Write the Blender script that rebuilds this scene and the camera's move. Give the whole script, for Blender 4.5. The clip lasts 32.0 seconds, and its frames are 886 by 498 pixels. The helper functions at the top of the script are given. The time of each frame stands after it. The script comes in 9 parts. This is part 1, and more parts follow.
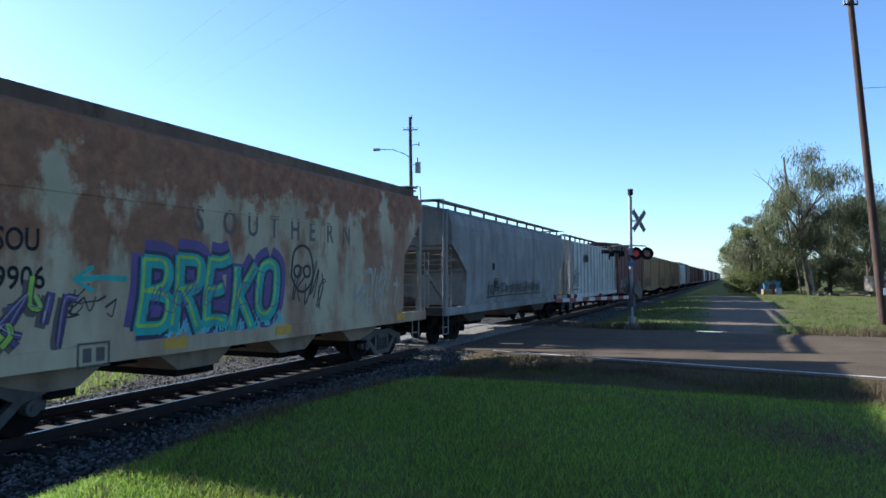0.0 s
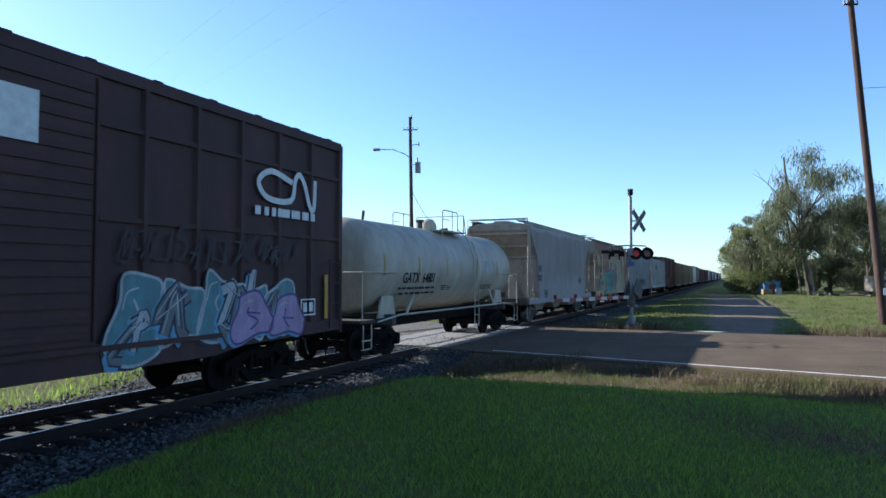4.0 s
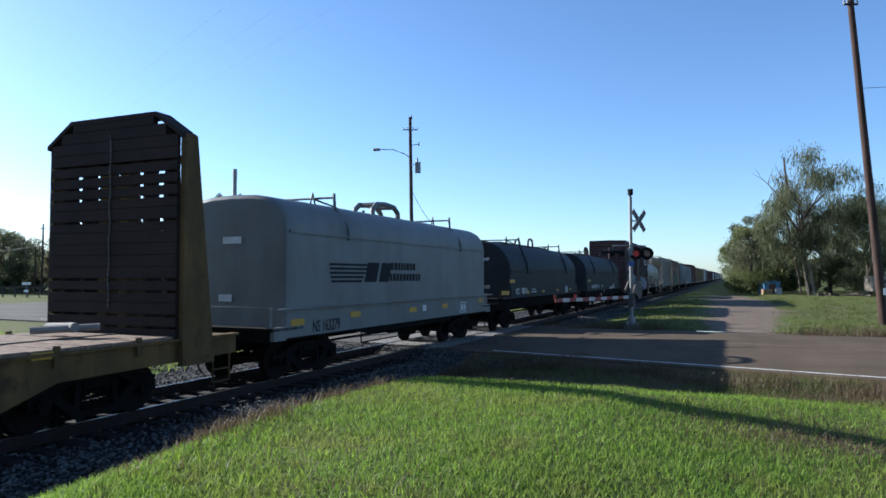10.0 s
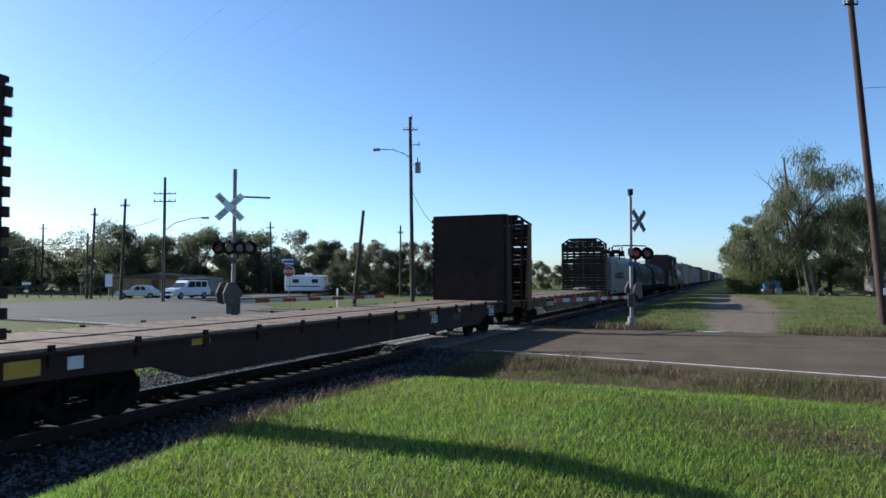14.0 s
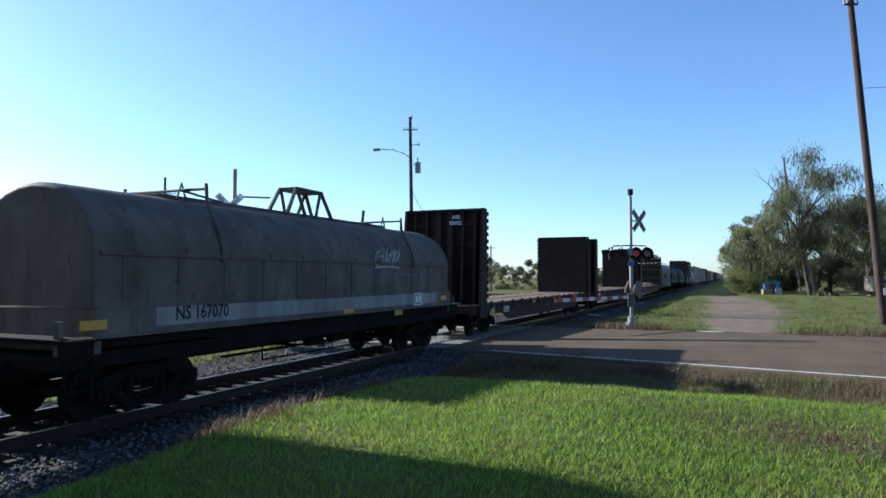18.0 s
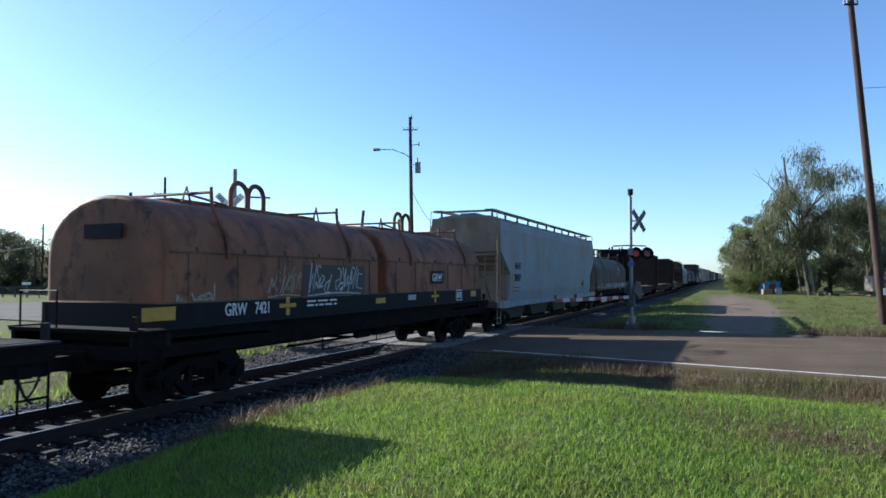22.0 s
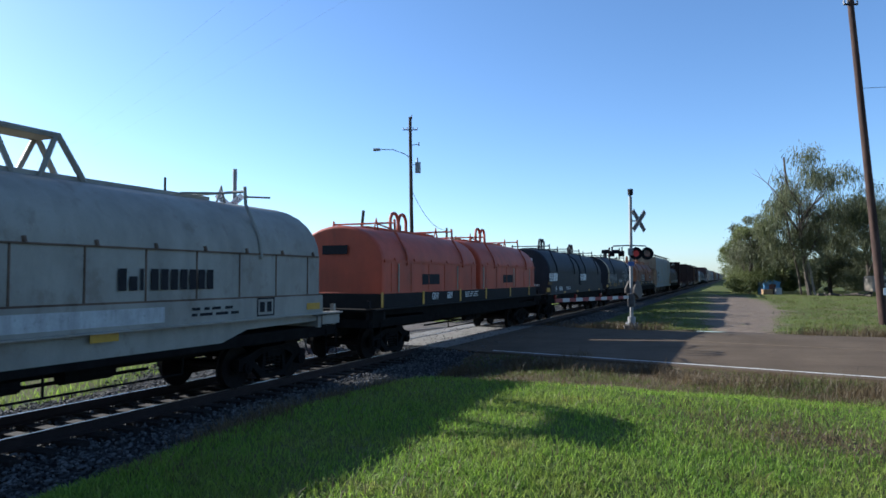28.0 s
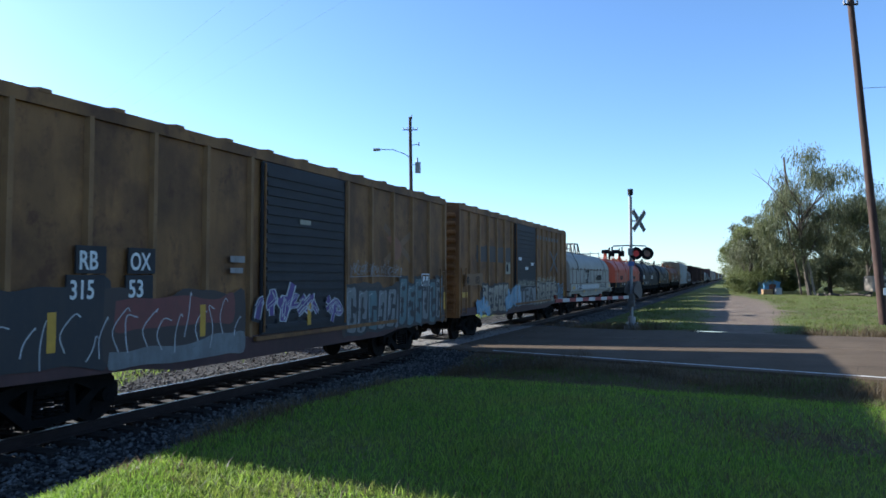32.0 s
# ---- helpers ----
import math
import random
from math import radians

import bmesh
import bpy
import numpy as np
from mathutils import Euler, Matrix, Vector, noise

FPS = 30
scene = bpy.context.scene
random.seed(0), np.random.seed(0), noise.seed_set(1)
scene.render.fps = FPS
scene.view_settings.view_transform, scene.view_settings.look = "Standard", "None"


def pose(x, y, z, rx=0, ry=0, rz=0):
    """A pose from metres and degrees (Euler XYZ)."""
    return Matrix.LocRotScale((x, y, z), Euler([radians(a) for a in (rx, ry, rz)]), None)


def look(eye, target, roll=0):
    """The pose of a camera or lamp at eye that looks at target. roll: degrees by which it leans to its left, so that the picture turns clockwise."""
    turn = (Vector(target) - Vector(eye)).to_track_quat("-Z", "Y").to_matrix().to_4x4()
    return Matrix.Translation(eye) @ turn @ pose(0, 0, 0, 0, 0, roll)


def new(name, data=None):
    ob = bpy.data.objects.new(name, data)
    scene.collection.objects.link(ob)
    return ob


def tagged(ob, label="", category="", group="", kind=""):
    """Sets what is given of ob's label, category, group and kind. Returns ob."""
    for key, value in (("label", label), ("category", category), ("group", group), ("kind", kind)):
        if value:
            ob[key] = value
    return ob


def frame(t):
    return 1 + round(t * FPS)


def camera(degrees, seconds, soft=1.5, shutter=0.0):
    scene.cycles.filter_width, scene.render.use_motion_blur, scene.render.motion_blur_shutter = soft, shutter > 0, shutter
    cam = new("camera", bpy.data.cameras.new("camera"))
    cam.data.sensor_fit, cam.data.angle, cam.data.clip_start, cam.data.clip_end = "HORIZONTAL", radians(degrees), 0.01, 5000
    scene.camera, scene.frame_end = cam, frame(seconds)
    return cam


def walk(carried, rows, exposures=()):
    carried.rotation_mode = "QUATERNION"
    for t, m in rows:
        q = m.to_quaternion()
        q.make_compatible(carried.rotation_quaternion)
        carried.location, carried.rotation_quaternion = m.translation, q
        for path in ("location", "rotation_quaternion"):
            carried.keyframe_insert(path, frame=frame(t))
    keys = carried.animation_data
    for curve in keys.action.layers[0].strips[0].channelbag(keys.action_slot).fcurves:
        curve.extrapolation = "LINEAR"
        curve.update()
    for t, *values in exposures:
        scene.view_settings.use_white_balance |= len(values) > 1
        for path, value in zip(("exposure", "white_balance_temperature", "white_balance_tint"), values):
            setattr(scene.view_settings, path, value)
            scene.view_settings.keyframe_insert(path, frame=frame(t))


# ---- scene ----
# Track runs along y at x = 0, rail tops at z = 0; the train rolls towards +y.
cam = camera(66.3, 32.0, soft=1.6, shutter=0.06)
EYE = pose(10.02, 0.0, 2.23, 92.36, 0, 23.15)
EXPOSURES = [(t, e, 5500, 8) for t, e in ((0, 1.8), (3, 1.78), (6, 1.7), (7, 1.58), (8, 1.55), (9, 1.53), (11, 1.44), (12, 1.36), (13, 1.33), (14, 1.28), (17, 1.42), (19, 1.72), (20, 1.76), (21, 1.74), (22, 1.6), (23, 1.52), (25, 1.5), (28, 1.48), (29, 1.46), (30, 1.72), (32, 1.82))]
walk(cam, [(0.0, EYE), (32.0, EYE)], EXPOSURES)

SUN_AZ = radians(-87.5)
SUN_EL = radians(22.7)
world = bpy.data.worlds.new("sky")
scene.world = world
world.use_nodes = True
wn = world.node_tree.nodes
sky = wn.new("ShaderNodeTexSky")
sky.sky_type = "NISHITA"
sky.sun_disc = False
sky.sun_elevation = SUN_EL
sky.sun_rotation = SUN_AZ
sky.air_density, sky.dust_density, sky.ozone_density = 0.85, 0.45, 3.0
wn["Background"].inputs["Strength"].default_value = 0.07
world.node_tree.links.new(sky.outputs[0], wn["Background"].inputs["Color"])
sun_data = bpy.data.lights.new("sun", "SUN")
sun_data.energy, sun_data.angle, sun_data.color = 4.3, radians(0.53), (1.0, 0.9, 0.76)
sun = new("sun", sun_data)
to_sun = Vector((math.sin(SUN_AZ) * math.cos(SUN_EL), math.cos(SUN_AZ) * math.cos(SUN_EL), math.sin(SUN_EL)))
sun.matrix_world = look(to_sun * 60, (0, 0, 0))


# ---------------------------------------------------------------- materials
class Mat:
    """A small builder for node materials."""

    def __init__(self, name, rough=0.7, metal=0.0, spec=0.4):
        self.m = bpy.data.materials.new(name)
        self.m.use_nodes = True
        self.t = self.m.node_tree
        self.b = self.t.nodes["Principled BSDF"]
        self.b.inputs["Roughness"].default_value = rough
        self.b.inputs["Metallic"].default_value = metal
        self.b.inputs["Specular IOR Level"].default_value = spec
        self.co = self.t.nodes.new("ShaderNodeTexCoord")
        self.height = None

    def link(self, a, b):
        self.t.links.new(a, b)

    def scaled(self, scale, world_space=False):
        n = self.t.nodes.new("ShaderNodeMapping")
        n.inputs["Scale"].default_value = scale
        if world_space:
            g = self.t.nodes.new("ShaderNodeNewGeometry")
            self.link(g.outputs["Position"], n.inputs["Vector"])
        else:
            self.link(self.co.outputs["Object"], n.inputs["Vector"])
        return n.outputs[0]

    def noise(self, scale, detail=5, rough=0.6, stretch=(1, 1, 1), world_space=False):
        n = self.t.nodes.new("ShaderNodeTexNoise")
        n.inputs["Scale"].default_value = scale
        n.inputs["Detail"].default_value = detail
        n.inputs["Roughness"].default_value = rough
        self.link(self.scaled(stretch, world_space), n.inputs["Vector"])
        return n.outputs["Fac"]

    def ramp(self, fac, lo, hi, c0=(0, 0, 0), c1=(1, 1, 1)):
        n = self.t.nodes.new("ShaderNodeValToRGB")
        n.color_ramp.elements[0].position, n.color_ramp.elements[1].position = lo, hi
        n.color_ramp.elements[0].color, n.color_ramp.elements[1].color = (*c0, 1), (*c1, 1)
        self.link(fac, n.inputs[0])
        return n.outputs[0]

    def mix(self, fac, a, b, mode="MIX"):
        n = self.t.nodes.new("ShaderNodeMix")
        n.data_type, n.blend_type = "RGBA", mode
        for sock, v in ((n.inputs[0], fac), (n.inputs[6], a), (n.inputs[7], b)):
            if isinstance(v, (int, float)):
                sock.default_value = v
            elif isinstance(v, tuple):
                sock.default_value = (*v, 1)
            else:
                self.link(v, sock)
        return n.outputs[2]

    def math(self, op, a, b=0.0, clamp=False):
        n = self.t.nodes.new("ShaderNodeMath")
        n.operation, n.use_clamp = op, clamp
        for sock, v in zip(n.inputs, (a, b)):
            if isinstance(v, (int, float)):
                sock.default_value = v
            else:
                self.link(v, sock)
        return n.outputs[0]

    def axis(self, which, world_space=False):
        n = self.t.nodes.new("ShaderNodeSeparateXYZ")
        if world_space:
            g = self.t.nodes.new("ShaderNodeNewGeometry")
            self.link(g.outputs["Position"], n.inputs[0])
        else:
            self.link(self.co.outputs["Object"], n.inputs[0])
        return n.outputs[which]

    def random(self):
        return self.t.nodes.new("ShaderNodeObjectInfo").outputs["Random"]

    def island(self):
        return self.t.nodes.new("ShaderNodeNewGeometry").outputs["Random Per Island"]

    def done(self, color, bump=None, strength=0.3, dist=0.02, rough=None):
        if isinstance(color, tuple):
            self.b.inputs["Base Color"].default_value = (*color, 1)
        else:
            self.link(color, self.b.inputs["Base Color"])
        if bump is not None:
            n = self.t.nodes.new("ShaderNodeBump")
            n.inputs["Strength"].default_value, n.inputs["Distance"].default_value = strength, dist
            self.link(bump, n.inputs["Height"])
            self.link(n.outputs[0], self.b.inputs["Normal"])
        if rough is not None:
            self.link(rough, self.b.inputs["Roughness"])
        return self.m


def paint(name, col, rust=0.35, rust_col=(0.13, 0.055, 0.03), rough=0.55, dirt=0.5, fade=1.25, spec=0.35, top=None, mottle=0.4):
    """Weathered railcar paint: faded patches, mottling, vertical streaks, rust blooms, specks; top = (z, amount) adds rust above a height."""
    m = Mat(name, rough, 0.0, spec)
    big = m.noise(0.45, 4, 0.55, (1, 1, 1.3))
    mid = m.noise(1.25, 6, 0.62, (1, 1, 0.8))
    streak = m.noise(1.9, 5, 0.6, (1, 1, 0.2))
    grain = m.noise(38.0, 4, 0.7)
    pale = tuple(min(1, c * fade + 0.002) for c in col)
    dull = tuple(x * 0.45 + 0.004 for x in col)
    c = m.mix(m.ramp(big, 0.35, 0.65), col, pale)
    c = m.mix(m.math("MULTIPLY", m.ramp(mid, 0.42, 0.66), mottle), c, m.mix(0.35, dull, rust_col))
    c = m.mix(m.math("MULTIPLY", m.ramp(streak, 0.42, 0.62), dirt * 0.85), c, dull)
    bloom = m.math("ADD", m.math("MULTIPLY", m.noise(1.1, 8, 0.72, (1, 1, 0.6)), 0.7), m.math("MULTIPLY", streak, 0.3))
    if top:
        up = m.math("MULTIPLY", m.math("SUBTRACT", m.axis(2), top[0]), top[1])
        bloom = m.math("ADD", bloom, m.math("MINIMUM", m.math("MAXIMUM", up, -0.08), 0.26))
    lo = 0.72 - 0.32 * rust
    rusty = m.mix(m.ramp(mid, 0.35, 0.65), tuple(x * 0.6 for x in rust_col), tuple(x * 1.7 for x in rust_col))
    c = m.mix(m.ramp(bloom, lo - 0.02, lo + 0.1), c, rusty)
    speck = m.math("MULTIPLY", m.ramp(m.noise(16, 6, 0.75), 0.62, 0.68), 0.75)
    c = m.mix(m.math("MULTIPLY", speck, min(1.0, rust * 2.5)), c, rusty)
    blotch = m.math("MULTIPLY", m.ramp(m.noise(2.6, 7, 0.7, (1, 1, 0.7)), 0.55, 0.66), min(0.85, rust * 1.7))
    c = m.mix(blotch, c, tuple(x * 0.75 for x in rust_col))
    c = m.mix(m.math("MULTIPLY", m.ramp(grain, 0.35, 0.75), 0.22), c, tuple(x * 0.6 for x in col))
    return m.done(c, m.math("ADD", grain, m.math("MULTIPLY", mid, 2.0)), 0.15, 0.012)


def spray(name, col, rough=0.55):
    """Weathered spray paint: patchy cover, overspray and grime."""
    m = Mat(name, rough, 0.0, 0.3)
    cloud = m.noise(2.6, 7, 0.7, (1, 1, 0.8))
    streak = m.noise(6.0, 5, 0.7, (1, 1, 0.12))
    grime = tuple(x * 0.3 + y for x, y in zip(col, (0.03, 0.024, 0.02)))
    c = m.mix(m.ramp(cloud, 0.32, 0.68), tuple(x * 0.85 for x in col), m.mix(0.5, grime, tuple(x * 0.7 for x in col)))
    c = m.mix(m.math("MULTIPLY", m.ramp(streak, 0.45, 0.7), 0.55), c, grime)
    c = m.mix(m.math("MULTIPLY", m.ramp(m.noise(11, 6, 0.75), 0.56, 0.68), 0.6), c, grime)
    return m.done(c, streak, 0.1, 0.01)


def plain(name, col, rough=0.6, metal=0.0, vary=0.35, scale=6.0, spec=0.4, bump=0.15):
    m = Mat(name, rough, metal, spec)
    n = m.noise(scale, 6, 0.65)
    f = m.noise(scale * 9, 3, 0.6)
    c = m.mix(m.ramp(n, 0.3, 0.7), tuple(x * (1 - vary) for x in col), tuple(min(1, x * (1 + vary * 0.5)) for x in col))
    c = m.mix(m.math("MULTIPLY", f, 0.3), c, tuple(x * 0.6 for x in col))
    return m.done(c, f, bump, 0.01)


def glow(name, col, strength):
    m = Mat(name, 0.3)
    m.b.inputs["Emission Color"].default_value = (*col, 1)
    m.b.inputs["Emission Strength"].default_value = strength
    return m.done(tuple(c * 0.5 for c in col))


# ---------------------------------------------------------------- mesh helpers
def quad_box(bm, x0, x1, y0, y1, z0, z1):
    v = [bm.verts.new(p) for p in ((x0, y0, z0), (x1, y0, z0), (x1, y1, z0), (x0, y1, z0), (x0, y0, z1), (x1, y0, z1), (x1, y1, z1), (x0, y1, z1))]
    for f in ((3, 2, 1, 0), (4, 5, 6, 7), (0, 1, 5, 4), (1, 2, 6, 5), (2, 3, 7, 6), (3, 0, 4, 7)):
        bm.faces.new([v[i] for i in f])


def box(x0, x1, y0, y1, z0, z1, bevel=0.0):
    bm = bmesh.new()
    quad_box(bm, x0, x1, y0, y1, z0, z1)
    if bevel:
        bmesh.ops.bevel(bm, geom=bm.edges[:], offset=bevel, segments=2, affect="EDGES", profile=0.5)
    return bm


def boxes(*rows):
    bm = bmesh.new()
    for r in rows:
        quad_box(bm, *r)
    return bm


def add_tube(bm, a, b, r, n=8, r2=None):
    a, b = Vector(a), Vector(b)
    q = (b - a).to_track_quat("Z", "Y")
    ring = []
    for p, rad in ((a, r), (b, r if r2 is None else r2)):
        ring.append([bm.verts.new(p + q @ Vector((rad * math.cos(2 * math.pi * i / n), rad * math.sin(2 * math.pi * i / n), 0))) for i in range(n)])
    for i in range(n):
        bm.faces.new((ring[0][i], ring[0][(i + 1) % n], ring[1][(i + 1) % n], ring[1][i]))
    bm.faces.new(ring[0][::-1])
    bm.faces.new(ring[1])


def tubes(*rows, n=8):
    bm = bmesh.new()
    for r in rows:
        add_tube(bm, r[0], r[1], r[2], n)
    return bm


def add_path(bm, pts, r, n=6):
    """A bent round bar through the points."""
    pts = [Vector(p) for p in pts]
    rings = []
    for i, p in enumerate(pts):
        d = (pts[min(i + 1, len(pts) - 1)] - pts[max(i - 1, 0)]).normalized()
        q = d.to_track_quat("Z", "Y")
        rings.append([bm.verts.new(p + q @ Vector((r * math.cos(2 * math.pi * k / n), r * math.sin(2 * math.pi * k / n), 0))) for k in range(n)])
    for a, b in zip(rings, rings[1:]):
        off = min(range(n), key=lambda o: sum((a[k].co - b[(k + o) % n].co).length for k in range(n)))
        for k in range(n):
            bm.faces.new((a[k], a[(k + 1) % n], b[(k + 1 + off) % n], b[(k + off) % n]))
    bm.faces.new(rings[0][::-1])
    bm.faces.new(rings[-1])


def path(pts, r, n=6):
    bm = bmesh.new()
    add_path(bm, pts, r, n)
    return bm


def add_prism(bm, profile, axis, a, b):
    """Extrude a closed 2D profile along an axis: for 'y' the profile is (x, z), for 'x' (y, z), for 'z' (x, y)."""
    def at(p, s):
        return {"y": (p[0], s, p[1]), "x": (s, p[0], p[1]), "z": (p[0], p[1], s)}[axis]
    lo = [bm.verts.new(at(p, a)) for p in profile]
    hi = [bm.verts.new(at(p, b)) for p in profile]
    n = len(profile)
    for i in range(n):
        bm.faces.new((lo[i], lo[(i + 1) % n], hi[(i + 1) % n], hi[i]))
    bm.faces.new(lo[::-1])
    bm.faces.new(hi)
    bmesh.ops.recalc_face_normals(bm, faces=bm.faces[:])


def prism(profile, axis, a, b):
    bm = bmesh.new()
    add_prism(bm, profile, axis, a, b)
    return bm


def mesh_of(name, bm, material, smooth=False):
    me = bpy.data.meshes.new(name)
    bm.to_mesh(me)
    bm.free()
    me.materials.append(material)
    if smooth:
        me.shade_smooth()
        me.set_sharp_from_angle(angle=radians(40))
    return me


def part(name, bm, material, parent=None, label="", smooth=False, at=None):
    """Link a bmesh (or a ready mesh) as one object under a thing or a part."""
    me = bm if isinstance(bm, bpy.types.Mesh) else mesh_of(name, bm, material, smooth)
    ob = new(name, me)
    if parent is not None:
        ob.parent = parent
    if at is not None:
        ob.location = at
    if label:
        ob["label"] = label
    return ob


def raw(name, verts, faces, material, parent=None, smooth=False):
    me = bpy.data.meshes.new(name)
    me.from_pydata(verts, [], faces)
    me.materials.append(material)
    if smooth:
        me.shade_smooth()
    ob = new(name, me)
    if parent is not None:
        ob.parent = parent
    return ob


def letters(name, text, size, material, parent, place, turn=(90, 0, 90), align="LEFT", stretch=1.0, label=""):
    """Flat painted writing, 3 mm proud of its surface."""
    cu = bpy.data.curves.new(name, "FONT")
    cu.body, cu.size, cu.extrude, cu.align_x, cu.resolution_u = text, size, 0.0015, align, 3
    cu.offset = 0.016 * size
    tmp = bpy.data.objects.new(name, cu)
    scene.collection.objects.link(tmp)
    me = bpy.data.meshes.new_from_object(tmp)
    bpy.data.objects.remove(tmp)
    me.transform(Matrix.Translation(place) @ Euler([radians(a) for a in turn]).to_matrix().to_4x4() @ Matrix.Diagonal((stretch, 1, 1, 1)))
    me.materials.clear()
    me.materials.append(material)
    return part(name, me, material, parent, label)


def spline(pts, k=4):
    """Catmull-Rom points through 2D points."""
    out = []
    p = [np.array(a, float) for a in pts]
    p = [2 * p[0] - p[1]] + p + [2 * p[-1] - p[-2]]
    for i in range(1, len(p) - 2):
        for s in range(k):
            t = s / k
            out.append(0.5 * (2 * p[i] + (p[i + 1] - p[i - 1]) * t + (2 * p[i - 1] - 5 * p[i] + 4 * p[i + 1] - p[i + 2]) * t * t + (3 * p[i] - p[i - 1] - 3 * p[i + 1] + p[i + 2]) * t ** 3))
    out.append(p[-2])
    return out


def ribbon(bm, pts, width, x, k=4):
    """A painted stroke on a wall of constant x through (y, z) points."""
    c = spline(pts, k)
    prev = None
    for i, p in enumerate(c):
        d = c[min(i + 1, len(c) - 1)] - c[max(i - 1, 0)]
        d = d / (np.hypot(*d) + 1e-9)
        nrm = np.array((-d[1], d[0])) * width / 2
        pair = [bm.verts.new((x, *(p + nrm))), bm.verts.new((x, *(p - nrm)))]
        if prev:
            try:
                bm.faces.new((prev[0], prev[1], pair[1], pair[0]))
            except ValueError:
                pass
        prev = pair


def shape(bm, pts, x, k=4, rounded=True):
    """A filled painted patch on a wall of constant x."""
    loop = spline(list(pts) + [pts[0]], k)[:-1] if rounded else [np.array(p) for p in pts]
    vs = [bm.verts.new((x, *p)) for p in loop]
    f = bm.faces.new(vs)
    bmesh.ops.triangulate(bm, faces=[f])


def empty(name, at=(0, 0, 0)):
    ob = new(name)
    ob.empty_display_size = 0.3
    ob.location = at
    return ob


# ---------------------------------------------------------------- the materials
def leaf_mat(name, lo, hi, trans=0.45):
    m = Mat(name, 0.55, 0.0, 0.3)
    c = m.mix(m.island(), lo, hi)
    c = m.mix(m.ramp(m.noise(0.5, 3, world_space=True), 0.35, 0.65), c, m.mix(0.5, lo, tuple(x * 0.6 for x in hi)))
    m.done(c)
    tr = m.t.nodes.new("ShaderNodeBsdfTranslucent")
    m.link(c, tr.inputs["Color"])
    mx = m.t.nodes.new("ShaderNodeMixShader")
    mx.inputs[0].default_value = trans
    m.link(m.b.outputs[0], mx.inputs[1])
    m.link(tr.outputs[0], mx.inputs[2])
    m.link(mx.outputs[0], m.t.nodes["Material Output"].inputs["Surface"])
    return m.m


def lawn_mat():
    """Mown grass: fresh green with yellow and straw-coloured patches."""
    m = Mat("lawn_blades", 0.6, 0.0, 0.2)
    c = m.mix(m.island(), (0.085, 0.15, 0.02), (0.24, 0.36, 0.045))
    c = m.mix(m.math("MULTIPLY", m.ramp(m.noise(0.42, 4, 0.6, world_space=True), 0.47, 0.66), 0.55), c, m.mix(m.island(), (0.14, 0.175, 0.032), (0.33, 0.36, 0.075)))
    c = m.mix(m.math("MULTIPLY", m.ramp(m.noise(0.9, 5, 0.65, world_space=True), 0.47, 0.68), 0.5), c, m.mix(m.island(), (0.14, 0.145, 0.03), (0.31, 0.31, 0.07)))
    c = m.mix(m.math("MULTIPLY", m.ramp(m.noise(2.6, 5, 0.7, world_space=True), 0.55, 0.7), 0.6), c, m.mix(m.island(), (0.085, 0.068, 0.026), (0.26, 0.2, 0.09)))
    m.done(c)
    tr = m.t.nodes.new("ShaderNodeBsdfTranslucent")
    m.link(c, tr.inputs["Color"])
    mx = m.t.nodes.new("ShaderNodeMixShader")
    mx.inputs[0].default_value = 0.5
    m.link(m.b.outputs[0], mx.inputs[1])
    m.link(tr.outputs[0], mx.inputs[2])
    m.link(mx.outputs[0], m.t.nodes["Material Output"].inputs["Surface"])
    return m.m


GRASS = lawn_mat()
GRASS_DRY = leaf_mat("dry_blades", (0.055, 0.04, 0.021), (0.175, 0.125, 0.065), 0.4)
GRASS_WILD = leaf_mat("wild_blades", (0.055, 0.078, 0.014), (0.165, 0.185, 0.045), 0.5)
LEAF = leaf_mat("leaves", (0.06, 0.07, 0.036), (0.19, 0.195, 0.1), 0.5)
LEAF_LIGHT = leaf_mat("light_leaves", (0.07, 0.092, 0.03), (0.21, 0.225, 0.085), 0.5)
LEAF_GREY = leaf_mat("grey_green_leaves", (0.065, 0.076, 0.036), (0.19, 0.2, 0.105), 0.5)
LEAF_BROWN = leaf_mat("olive_leaves", (0.085, 0.08, 0.045), (0.22, 0.2, 0.11), 0.45)


def bark_mat(name, col):
    m = Mat(name, 0.9, 0.0, 0.2)
    n = m.noise(6, 6, 0.7, (1, 1, 0.15))
    return m.done(m.mix(m.ramp(n, 0.35, 0.7), tuple(c * 0.5 for c in col), tuple(c * 1.3 for c in col)), n, 0.6, 0.03)


BARK = bark_mat("bark", (0.085, 0.07, 0.056))
BARK_PALE = bark_mat("pale_bark", (0.17, 0.15, 0.125))
POLE_WOOD = bark_mat("creosoted_pole", (0.07, 0.052, 0.04))
POLE_BROWN = bark_mat("brown_pole", (0.06, 0.037, 0.03))


